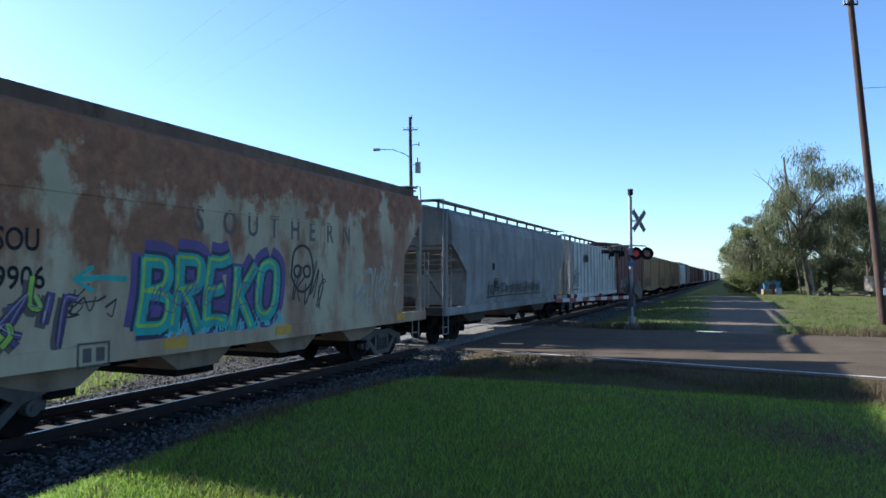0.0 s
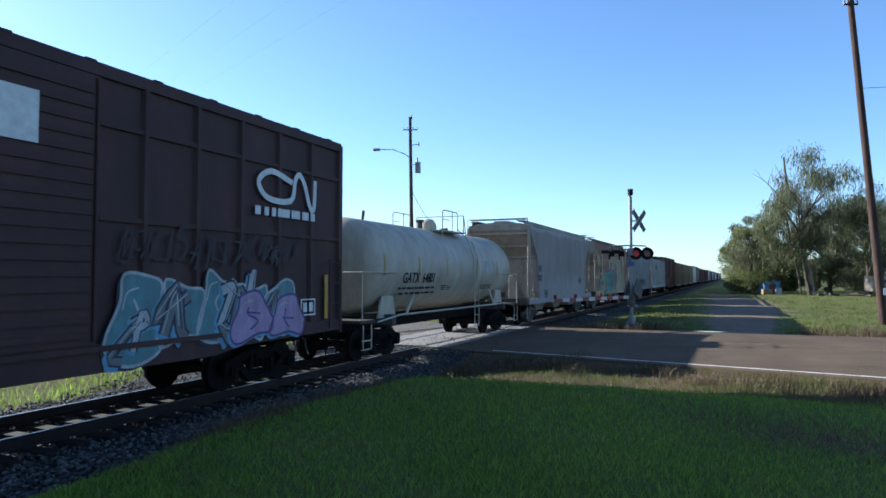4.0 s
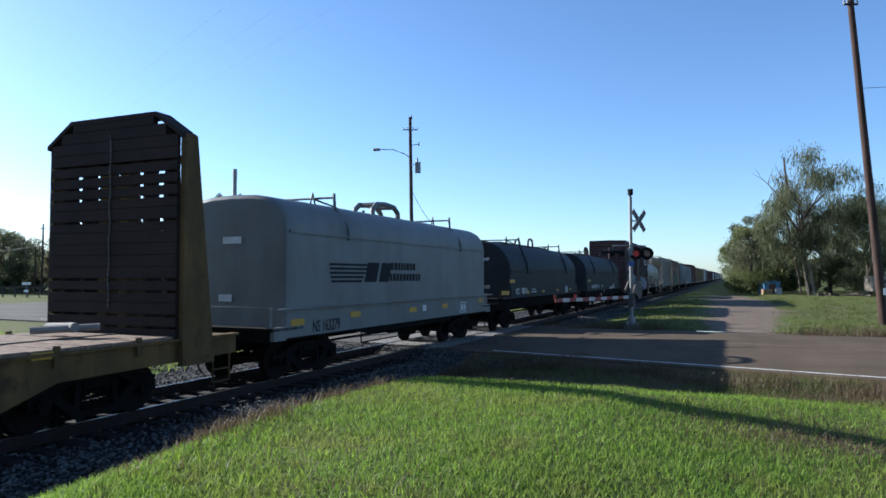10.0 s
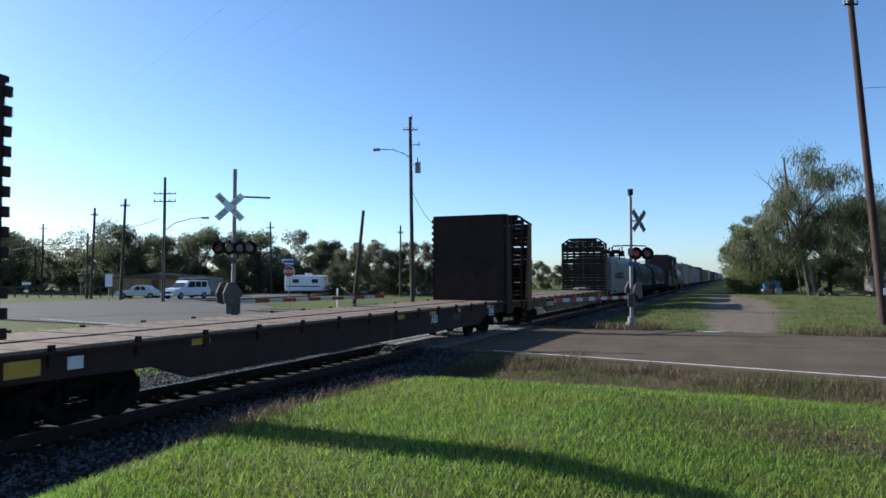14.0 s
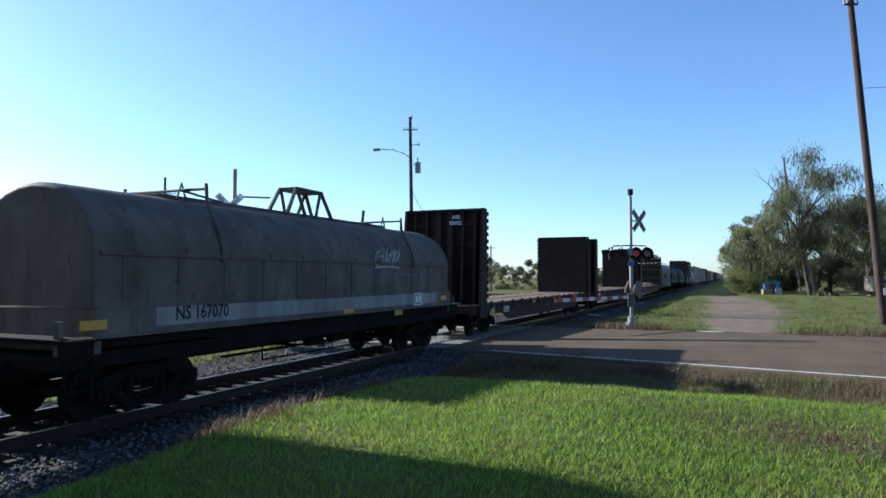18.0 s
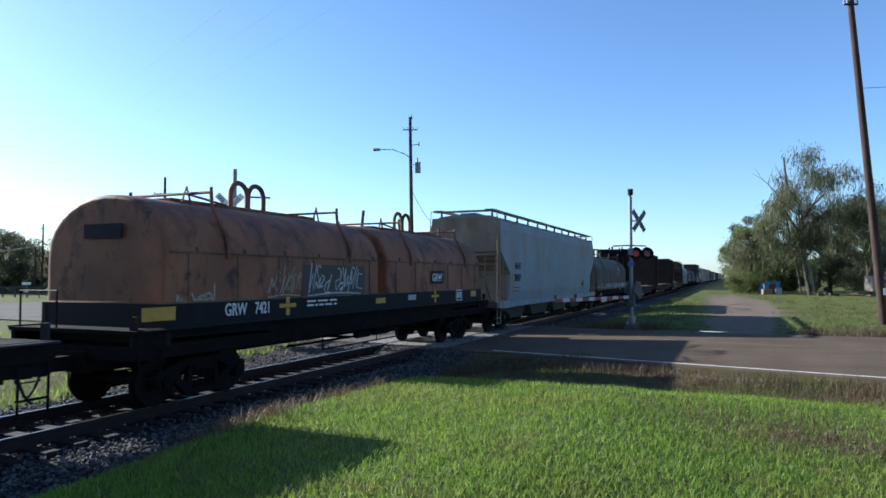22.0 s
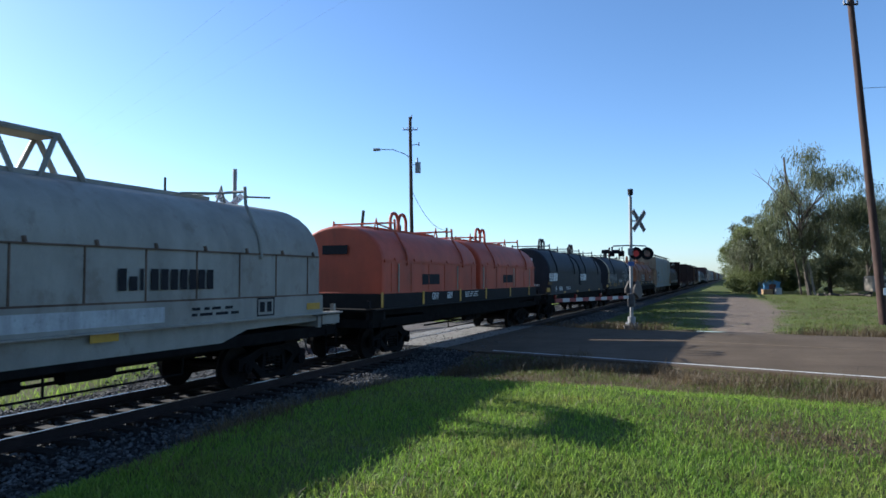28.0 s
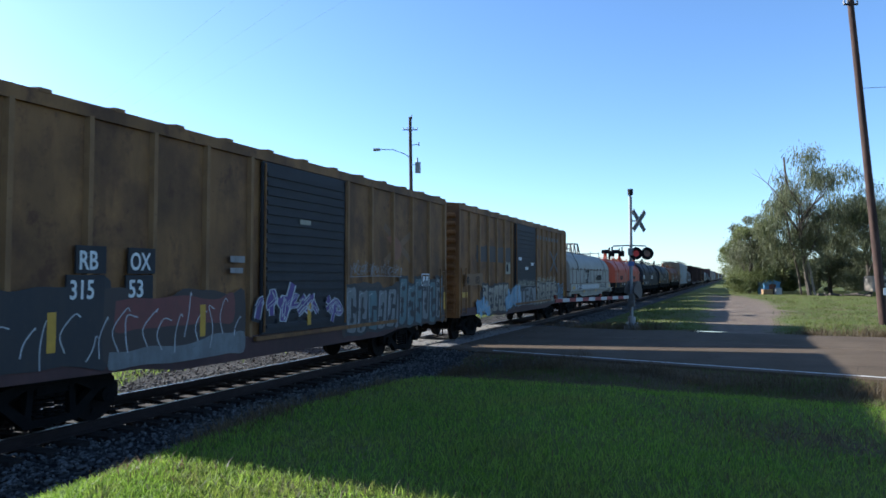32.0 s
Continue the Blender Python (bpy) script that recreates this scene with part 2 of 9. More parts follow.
def ground_mat():
    m = Mat("ground_cover", 0.95, 0.0, 0.1)
    at = m.t.nodes.new("ShaderNodeAttribute")
    at.attribute_name = "cover"
    sep = m.t.nodes.new("ShaderNodeSeparateColor")
    m.link(at.outputs["Color"], sep.inputs[0])
    fine = m.noise(14, 6, 0.7, world_space=True)
    mid = m.noise(1.3, 5, 0.6, world_space=True)
    grass = m.mix(m.ramp(mid, 0.3, 0.7), m.mix(fine, (0.042, 0.07, 0.014), (0.105, 0.14, 0.03)), m.mix(fine, (0.055, 0.068, 0.017), (0.14, 0.14, 0.042)))
    dry = m.mix(m.ramp(fine, 0.35, 0.65), (0.035, 0.026, 0.016), (0.15, 0.112, 0.064))
    grass = m.mix(m.math("MULTIPLY", m.ramp(m.noise(0.33, 6, 0.7, world_space=True), 0.45, 0.62), 0.75), grass, m.mix(0.5, dry, (0.1, 0.095, 0.04)))
    vor = m.t.nodes.new("ShaderNodeTexVoronoi")
    vor.inputs["Scale"].default_value = 22
    m.link(m.scaled((1, 1, 1), True), vor.inputs["Vector"])
    stone = m.mix(m.ramp(vor.outputs["Color"], 0.2, 0.8), (0.02, 0.019, 0.018), (0.085, 0.081, 0.077))
    dirt = m.mix(m.ramp(m.noise(3.5, 7, 0.7, world_space=True), 0.3, 0.7), (0.1, 0.074, 0.055), (0.2, 0.157, 0.12))
    edge = m.math("ADD", m.math("MULTIPLY", m.math("SUBTRACT", m.noise(5, 6, 0.75, world_space=True), 0.5), 1.5), m.math("MULTIPLY", m.math("SUBTRACT", m.noise(0.7, 4, 0.6, world_space=True), 0.5), 1.0))

    def mask(ch):
        return m.ramp(m.math("ADD", sep.outputs[ch], edge), 0.4, 0.6)
    c = m.mix(mask(0), grass, dry)
    c = m.mix(mask(2), c, dirt)
    c = m.mix(mask(1), c, stone)
    return m.done(c, m.math("ADD", fine, vor.outputs["Distance"]), 0.5, 0.04)


GROUND = ground_mat()


def asphalt_mat(name, col, warm):
    m = Mat(name, 0.95, 0.0, 0.08)
    g = m.noise(120, 3, 0.8, world_space=True)
    b = m.noise(0.8, 6, 0.65, (1, 0.35, 1), world_space=True)
    c = m.mix(m.ramp(b, 0.3, 0.7), col, warm)
    c = m.mix(m.math("MULTIPLY", m.ramp(g, 0.4, 0.7), 0.4), c, tuple(x * 1.9 for x in col))
    crack = m.t.nodes.new("ShaderNodeTexVoronoi")
    crack.feature = "DISTANCE_TO_EDGE"
    crack.inputs["Scale"].default_value = 0.45
    w = m.t.nodes.new("ShaderNodeMix")
    w.data_type = "VECTOR"
    w.inputs[0].default_value = 0.12
    nz = m.t.nodes.new("ShaderNodeTexNoise")
    nz.inputs["Scale"].default_value = 2.5
    m.link(m.scaled((1, 1, 1), True), nz.inputs["Vector"])
    m.link(m.scaled((1, 1, 1), True), w.inputs[4])
    m.link(nz.outputs["Color"], w.inputs[5])
    m.link(w.outputs[1], crack.inputs["Vector"])
    c = m.mix(m.ramp(crack.outputs["Distance"], 0.002, 0.007, (0.5, 0.5, 0.5), (0, 0, 0)), c, tuple(x * 0.6 for x in col))
    lane = m.noise(1.6, 5, 0.6, (0.12, 1, 1), world_space=True)
    c = m.mix(m.math("MULTIPLY", m.ramp(lane, 0.42, 0.68), 0.35), c, tuple(x * 0.6 for x in col))
    return m.done(c, g, 0.35, 0.01)


ASPHALT = asphalt_mat("asphalt", (0.068, 0.05, 0.034), (0.105, 0.079, 0.055))
ASPHALT_FAR = asphalt_mat("pale_asphalt", (0.085, 0.077, 0.068), (0.125, 0.115, 0.103))
CONCRETE = plain("concrete", (0.19, 0.175, 0.16), 0.85, 0, 0.35, 3)
STONE = Mat("ballast_stone", 0.9, 0.0, 0.2)
STONE = STONE.done(STONE.mix(STONE.island(), (0.022, 0.022, 0.022), (0.15, 0.143, 0.136)), STONE.noise(30, 4), 0.4, 0.01)
TIE = bark_mat("sleeper_wood", (0.032, 0.025, 0.021))
RAIL_SIDE = plain("rusty_rail", (0.03, 0.017, 0.013), 0.85, 0.1, 0.4, 5)
RAIL_TOP = plain("polished_rail", (0.24, 0.235, 0.23), 0.38, 1.0, 0.15, 3)
WHITE_LINE = plain("worn_white_line", (0.5, 0.49, 0.46), 0.75, 0, 0.3, 8)
WHITE = plain("white_paint", (0.78, 0.78, 0.76), 0.5, 0, 0.12, 4)
STENCIL = plain("stencil_white", (0.6, 0.6, 0.58), 0.6, 0, 0.25, 7)
STENCIL_BLACK = plain("stencil_black", (0.018, 0.018, 0.021), 0.7, 0, 0.3, 7, 0.12)
YELLOW = plain("reflective_yellow", (0.42, 0.24, 0.02), 0.45, 0, 0.25, 5)
ORANGE = plain("reflective_orange", (0.62, 0.24, 0.04), 0.5, 0, 0.25, 5)
RED = plain("signal_red_paint", (0.36, 0.03, 0.025), 0.45, 0, 0.2, 5)
BLACK = plain("black_paint", (0.009, 0.009, 0.01), 0.7, 0, 0.4, 4, 0.15)
ALU = plain("galvanised_steel", (0.22, 0.22, 0.22), 0.55, 0.5, 0.2, 9)
STEEL_DARK = plain("oily_dark_steel", (0.0105, 0.0095, 0.009), 0.9, 0.0, 0.5, 4, 0.06)
STEEL_GREY = plain("dusty_grey_steel", (0.09, 0.08, 0.072), 0.75, 0.2, 0.45, 4)
WHEEL = plain("wheel_steel", (0.013, 0.01, 0.009), 0.8, 0.1, 0.4, 6, 0.1)
DECK = bark_mat("weathered_planks", (0.2, 0.14, 0.102))
RUBBER = plain("rubber", (0.025, 0.025, 0.025), 0.85, 0, 0.3, 6)
GLASS_DARK = Mat("tinted_glass", 0.08, 0.0, 0.6).done((0.02, 0.025, 0.03))
WATER = Mat("puddle_water", 0.03, 0.0, 0.6).done((0.06, 0.055, 0.05))
LENS_ON = glow("lit_red_lens", (0.36, 0.012, 0.014), 0.06)
LENS_OFF = Mat("dark_red_lens", 0.2, 0.0, 0.6).done((0.09, 0.008, 0.008))
SIGN_BLUE = plain("sign_blue", (0.03, 0.07, 0.22), 0.4, 0, 0.1)
WIRE = plain("cable_black", (0.03, 0.03, 0.03), 0.7)
COUNTER = plain("weathered_grey_casting", (0.1, 0.085, 0.074), 0.85, 0.0, 0.35, 5)
CERAMIC = plain("insulator_grey", (0.35, 0.35, 0.36), 0.3)


def hopper_rust_mat():
    """Pale faded grey-green steel with a rusted upper band and rust runs."""
    m = Mat("rusted_pale_paint", 0.75, 0.0, 0.25)
    z, y = m.axis(2), m.axis(1)
    run = m.noise(1.15, 5, 0.62, (0.2, 1, 0.26))
    blot = m.noise(0.6, 8, 0.7, (0.3, 1, 0.9))
    grain = m.noise(40, 4, 0.7)
    base = m.mix(m.ramp(m.noise(1.2, 5), 0.3, 0.7), (0.29, 0.25, 0.165), (0.4, 0.34, 0.22))
    rust = m.mix(m.ramp(m.noise(4, 6, 0.7), 0.3, 0.7), (0.115, 0.05, 0.03), (0.29, 0.135, 0.072))
    band = m.ramp(m.math("MULTIPLY", m.math("ADD", m.math("MULTIPLY", m.math("SUBTRACT", z, 3.55), 0.5), m.math("ADD", m.math("MULTIPLY", blot, 2.4), m.math("MULTIPLY", run, 0.8))), 0.5), 0.78, 0.86)
    mid = m.ramp(m.math("MULTIPLY", m.math("ADD", m.math("MULTIPLY", m.math("ABSOLUTE", m.math("SUBTRACT", z, 2.9)), -0.2), m.math("ADD", blot, run)), 0.5), 0.47, 0.54)
    front = m.ramp(m.math("MULTIPLY", m.math("ADD", m.math("MULTIPLY", y, 0.05), m.math("ADD", m.math("MULTIPLY", blot, 0.8), run)), 0.5), 0.5, 0.6)
    c = m.mix(mid, base, rust)
    c = m.mix(m.math("MULTIPLY", front, 0.85), c, m.mix(0.5, rust, (0.3, 0.2, 0.14)))
    c = m.mix(band, c, rust)
    c = m.mix(m.math("MULTIPLY", m.ramp(run, 0.46, 0.66), 0.55), c, (0.19, 0.105, 0.06))
    return m.done(c, m.math("ADD", grain, blot), 0.2, 0.01)


HOP_RUST = hopper_rust_mat()


def hopper_grey_mat():
    """Brown-grey dusty paint, washed pale in runs towards the sill and along the eave."""
    m = Mat("dusty_grey_hopper", 0.7, 0.0, 0.25)
    z = m.axis(2)
    run = m.noise(2.1, 5, 0.62, (0.2, 1, 0.1))
    big = m.noise(0.5, 4, 0.55, (0.3, 1, 1))
    grain = m.noise(34, 4, 0.7)
    dust = m.mix(m.ramp(big, 0.35, 0.65), (0.205, 0.172, 0.155), (0.25, 0.213, 0.193))
    c = m.mix(m.math("MULTIPLY", m.ramp(m.noise(1.6, 6, 0.65, (0.3, 1, 0.35)), 0.45, 0.66), 0.5), dust, (0.15, 0.12, 0.105))
    low = m.math("SUBTRACT", m.math("ADD", m.math("MULTIPLY", m.math("SUBTRACT", 2.55, z), 0.3), run), 0.03)
    c = m.mix(m.math("MULTIPLY", m.ramp(low, 0.52, 0.72), 0.6), c, m.mix(big, (0.25, 0.24, 0.24), (0.31, 0.295, 0.285)))
    rim = m.math("ADD", m.math("MULTIPLY", m.math("SUBTRACT", z, 4.36), 1.1), run)
    c = m.mix(m.math("MULTIPLY", m.ramp(rim, 0.5, 0.62), 0.7), c, m.mix(big, (0.28, 0.27, 0.26), (0.35, 0.335, 0.32)))
    c = m.mix(m.math("MULTIPLY", m.ramp(m.noise(9, 6, 0.75, (1, 1, 0.5)), 0.6, 0.7), 0.45), c, (0.13, 0.085, 0.06))
    return m.done(c, m.math("ADD", grain, run), 0.15, 0.01)


HOP_GREY = hopper_grey_mat()
HOP_SOOT = paint("sooty_grey_hopper", (0.205, 0.198, 0.186), 0.25, (0.15, 0.1, 0.075), 0.75, 0.7, 1.2, 0.2)


def stained(name, col, stain, top, amount=0.8):
    """Smooth faded paint with large soft stains that thicken towards a height."""
    m = Mat(name, 0.6, 0.0, 0.3)
    big = m.noise(0.42, 3, 0.5, (1, 1, 0.8))
    cloud = m.noise(0.75, 5, 0.55, (0.3, 1, 0.75))
    fine = m.noise(9, 5, 0.65, (1, 1, 0.5))
    c = m.mix(m.ramp(big, 0.35, 0.65), col, tuple(x * 1.2 for x in col))
    up = m.math("MINIMUM", m.math("MAXIMUM", m.math("MULTIPLY", m.math("SUBTRACT", m.axis(2), top), 0.09), -0.1), 0.1)
    c = m.mix(m.math("MULTIPLY", m.ramp(m.math("ADD", cloud, up), 0.5, 0.68), amount), c, stain)
    c = m.mix(m.math("MULTIPLY", m.ramp(m.noise(1.3, 4, 0.6, (1, 1, 0.15)), 0.5, 0.75), 0.3), c, tuple(x * 0.6 for x in col))
    c = m.mix(m.math("MULTIPLY", m.ramp(fine, 0.55, 0.75), 0.2), c, tuple(x * 0.55 for x in stain))
    return m.done(c, fine, 0.1, 0.01)


HOP_BLUE = stained("blue_grey_hopper", (0.165, 0.185, 0.19), (0.2, 0.145, 0.1), 3.2)
HOP_WHITE = paint("off_white_hopper", (0.38, 0.37, 0.34), 0.2, (0.25, 0.16, 0.1), 0.65, 0.5)
BAY_BROWN = paint("dusty_brown_bay", (0.22, 0.17, 0.12), 0.3, (0.14, 0.085, 0.05), 0.85, 0.6)
END_BEIGE = paint("dusty_beige_end", (0.27, 0.23, 0.185), 0.3, (0.2, 0.12, 0.07), 0.8, 0.5)
TANK_CREAM = paint("cream_tank", (0.36, 0.325, 0.255), 0.15, (0.32, 0.19, 0.08), 0.5, 0.45)
BOX_BROWN = paint("oxide_brown_boxcar", (0.048, 0.022, 0.021), 0.22, (0.04, 0.027, 0.025), 0.65, 0.6, 1.4, 0.3, None, 0.5)
BOX_YELLOW = paint("faded_ochre_boxcar", (0.16, 0.076, 0.025), 0.42, (0.07, 0.03, 0.017), 0.65, 0.5, 1.5, 0.25, None, 0.9)
BOX_OCHRE = paint("dirty_ochre_boxcar", (0.155, 0.078, 0.027), 0.42, (0.075, 0.03, 0.017), 0.65, 0.55, 1.55, 0.25, None, 0.95)
DOOR_BLUE = paint("dark_blue_door", (0.027, 0.027, 0.03), 0.25, (0.04, 0.032, 0.03), 0.65, 0.4, 1.4, 0.2, None, 0.5)
BOX_MAROON = paint("maroon_boxcar", (0.11, 0.04, 0.03), 0.25, (0.1, 0.05, 0.035), 0.7, 0.5)
BOX_TAN = paint("tan_boxcar", (0.24, 0.15, 0.07), 0.4, (0.2, 0.1, 0.05), 0.7, 0.5)
COIL_BLACK = paint("faded_black_cover", (0.0095, 0.0115, 0.0135), 0.1, (0.06, 0.045, 0.032), 0.6, 0.3, 1.5, 0.18, None, 0.2)
COIL_NIGHT = paint("dark_slate_cover", (0.011, 0.0125, 0.017), 0.14, (0.07, 0.046, 0.03), 0.6, 0.4, 1.5, 0.18, None, 0.2)
COIL_GREY = paint("warm_grey_cover", (0.118, 0.123, 0.12), 0.08, (0.2, 0.13, 0.08), 0.5, 0.3)
COIL_SOOT = paint("sooty_brown_grey_cover", (0.088, 0.074, 0.06), 0.4, (0.065, 0.047, 0.034), 0.7, 0.8, 1.4, 0.2, None, 0.6)
COIL_ORANGE = paint("rusting_orange_cover", (0.185, 0.07, 0.031), 0.55, (0.04, 0.019, 0.013), 0.65, 0.3, 1.4, 0.3, (2.75, 0.06), 0.5)
COIL_RED = paint("orange_red_cover", (0.35, 0.062, 0.027), 0.2, (0.2, 0.065, 0.035), 0.55, 0.5, 1.2, 0.3, None, 0.35)
COIL_WHITE = paint("grubby_white_cover", (0.245, 0.232, 0.2), 0.24, (0.17, 0.12, 0.085), 0.6, 0.35, 1.15, 0.25, None, 0.35)
COIL_TAN = paint("tan_end_band", (0.42, 0.3, 0.15), 0.15, (0.2, 0.12, 0.06), 0.6, 0.4)
FLAT_YELLOW = paint("ochre_flatcar", (0.11, 0.066, 0.022), 0.5, (0.05, 0.03, 0.018), 0.75, 0.8, 1.3, 0.2, None, 0.6)
FLAT_BROWN = paint("dark_brown_flatcar", (0.027, 0.0145, 0.012), 0.4, (0.05, 0.026, 0.017), 0.8, 0.5, 1.3, 0.2)
BULK_WOOD = plain("dark_bulkhead_planks", (0.025, 0.0165, 0.0145), 0.85, 0, 0.45, 1.2, 0.2)
TEAL = spray("spray_teal", (0.05, 0.4, 0.34))
AQUA = spray("spray_aqua", (0.16, 0.52, 0.56))
LIME = spray("spray_lime", (0.35, 0.6, 0.06))
PURPLE = spray("spray_purple", (0.12, 0.07, 0.24))
SILVER = spray("spray_silver", (0.19, 0.2, 0.205))
SKYBLUE = spray("spray_sky_blue", (0.17, 0.38, 0.55))
SPRAY_BLACK = spray("spray_black", (0.025, 0.022, 0.025))
SPRAY_WHITE = spray("spray_white", (0.5, 0.51, 0.51))
SPRAY_CREAM = spray("spray_cream", (0.4, 0.37, 0.28))
SPRAY_ORANGE = spray("spray_orange", (0.27, 0.1, 0.04))
SPRAY_RED = spray("spray_dull_red", (0.17, 0.05, 0.045))
SPRAY_PINK = spray("spray_lilac", (0.45, 0.32, 0.5))
FADED_DARK = spray("faded_dark_lettering", (0.12, 0.1, 0.09))
FADED_PALE = spray("faded_pale_lettering", (0.3, 0.285, 0.28))
FADED_TAN = spray("faded_tan_spray", (0.2, 0.1, 0.038))
SPRAY_DUN = spray("spray_dun", (0.34, 0.29, 0.22))
SPRAY_TEAL_GREY = spray("spray_teal_grey", (0.1, 0.165, 0.18))
SPRAY_ASH = spray("spray_ash", (0.2, 0.21, 0.21))
FADED_BLUE = spray("faded_blue_spray", (0.09, 0.1, 0.12))
FADED_BLOTCH = spray("faded_slate_spray", (0.048, 0.036, 0.034))
PLATFORM = plain("dusty_platform_steel", (0.055, 0.047, 0.04), 0.8, 0.0, 0.5, 4, 0.2)
# boxcar posts, a little paler than the panels between them
POST_TAN = paint("pale_tan_post", (0.17, 0.094, 0.04), 0.3, (0.08, 0.036, 0.02), 0.7, 0.2, 1.3, 0.25, None, 0.6)
AQUA_DULL = spray("spray_dull_aqua", (0.13, 0.27, 0.3))
NAVY = spray("spray_navy", (0.02, 0.03, 0.07))
FADED_YELLOW = spray("faded_yellow_lettering", (0.3, 0.2, 0.05))
NIGHT_SPRAY = spray("spray_night", (0.022, 0.024, 0.03))
RUST_RAIL = paint("rust_stained_rail", (0.12, 0.08, 0.055), 0.5, (0.05, 0.028, 0.02), 0.75, 0.7, 1.3, 0.2, None, 0.6)
TAN_LINE = plain("worn_tan_line", (0.14, 0.105, 0.07), 0.9, 0, 0.35, 5, 0.1)
GATE_WHITE = plain("dusty_gate_white", (0.42, 0.4, 0.38), 0.6, 0, 0.25, 5)
GATE_RED = plain("faded_gate_red", (0.2, 0.03, 0.028), 0.6, 0, 0.25, 5)


# ---------------------------------------------------------------- the ground
def smooth(a, b, v):
    t = np.clip((v - a) / (b - a), 0, 1)
    return t * t * (3 - 2 * t)


def road_near(x):
    """The near white line of the road as y over x; it bends at the rails."""
    x = np.asarray(x, float)
    return np.where(x < 1.6, 20.3 - 0.19 * x, 20.0 - 0.43 * (x - 1.6) + 0.006 * np.clip(x - 13.0, 0, None) ** 2)


def road_far(x):
    return 30.3 - 0.15 * np.asarray(x, float)


def road_z(x, y):
    """The road climbs gently away from the rails on the near side."""
    x, y = np.asarray(x, float), np.asarray(y, float)
    return 0.029 * np.clip(x - 2.0, 0, 12.5) * (1 - smooth(23.0, 31.0, y))


def wobble(x, y, s, seed=0.0):
    """Cheap smooth variation between -1 and 1."""
    return (np.sin(x * s + 1.3 * np.sin(y * s * 0.7 + seed)) + np.sin(y * s * 1.3 + 2.1 * np.sin(x * s * 0.6 + seed * 2))) / 2


def ground_z(x, y):
    x, y = np.asarray(x, float), np.asarray(y, float)
    near, far = road_near(x), road_far(x)
    wave = wobble(x, y, 0.5)
    foot = 3.5 + 0.14 * np.clip(6.5 - y, 0, 5)
    lawn = smooth(foot, foot + 2.4 + 0.25 * wave, x) * (1 - smooth(8.7, 12.4, y + 0.4 * wave - 0.5 * np.clip(x - 9.0, 0, 4.5)))
    rise = 0.8 - 0.11 * np.clip(x - 8.6, 0, 5)
    base = np.where(np.abs(x) < 2.3, -0.27, -0.27 - 0.1 * smooth(2.2, 2.7, np.abs(x)))
    base = base + 0.25 * smooth(3.0, 6.0, np.abs(x)) + road_z(x, y)
    z = base * (1 - lawn) + rise * lawn
    z = z + lawn * 0.025 * wobble(x, y, 1.1) + (1 - lawn) * smooth(3.0, 5.0, x) * 0.035 * wobble(x, y, 1.9, 0.7)
    # the road bed and its shoulders
    bed = smooth(-2.2, -0.4, y - near) * (1 - smooth(0.4, 2.5, y - far))
    return z * (1 - bed) + (road_z(x, y) - 0.06) * bed


def drive_at(y):
    """Middle and breadth of the dirt drive, which widens and bends away behind the road."""
    return np.interp(y, [29, 38, 52, 70, 85, 110], [10.3, 10.3, 10.8, 10.4, 9.4, 7.5]), np.interp(y, [29, 38, 52, 85, 110], [1.4, 1.9, 2.9, 2.9, 1.8])


def spread(lo, hi, step, grow, end):
    v = list(np.arange(lo, hi + 1e-6, step))
    s, x = step, hi
    while x < end:
        s *= grow
        x += s
        v.append(x)
    s, x = step, lo
    out = []
    while x > -end:
        s *= grow
        x -= s
        out.append(x)
    return np.array(out[::-1] + v)


gx, gy = spread(-8, 18, 0.25, 1.12, 2600), spread(2, 34, 0.25, 1.12, 2600)
GX, GY = np.meshgrid(gx, gy)
GZ = ground_z(GX, GY)
near_line, far_line = road_near(GX), road_far(GX)
verge = smooth(10.6, 11.8, GY) * (1 - smooth(0.0, 0.5, GY - near_line)) * smooth(2.8, 4.0, GX)
patch = np.exp(-(((GX - 10.8) / 1.1) ** 2 + ((GY - 8.0) / 0.7) ** 2)) * 0.75 + 0.3 * np.clip(wobble(GX, GY, 1.7, 2.0), 0, 1) * (GX > 4)
far_verge = smooth(0.6, 1.0, GY - far_line) * (1 - smooth(2.0, 6.0, GY - far_line)) * 0.62 * (GX > 2)
edge_dry = (smooth(2.5, 2.9, GX) - smooth(4.2, 5.0, GX)) * 0.75 * (GY < near_line)
left_dry = (smooth(-6.6, -5.6, GX) - smooth(-4.2, -3.8, GX)) * 0.45
dry = np.clip(verge * 0.85 + patch + far_verge + edge_dry + left_dry, 0, 1)
gravel = np.clip(1 - smooth(2.5, 3.1, np.where(GX < 0, -GX - 0.3 - 1.2 * smooth(10, 15, GY), GX)), 0, 1)
gravel = np.maximum(gravel, 0.8 * np.exp(-(((GX - 5.0) / 1.6) ** 2 + ((GY - near_line + 1.5) / 0.7) ** 2)))
drive_mid, drive_wide = drive_at(GY)
drive = np.exp(-((GX - drive_mid) / (drive_wide * (1 + 0.12 * np.sin(GY * 0.53)))) ** 2) * 1.05 * (GY > far_line - 0.5) * (1 - 0.75 * smooth(75, 110, GY))
ruts = 0.3 * np.exp(-((GX - drive_mid) / 0.5) ** 2)
shoulder = (np.abs(GY - (far_line + 0.1)) < 0.9) * 0.8 + (np.abs(GY - near_line + 0.1) < 0.4) * 0.5
dirt = np.clip(drive - ruts + shoulder * (GX > 2.5), 0, 1)
ny, nx = GX.shape
idx = np.arange(ny * nx).reshape(ny, nx)
quads = np.stack((idx[:-1, :-1], idx[:-1, 1:], idx[1:, 1:], idx[1:, :-1]), -1).reshape(-1, 4)
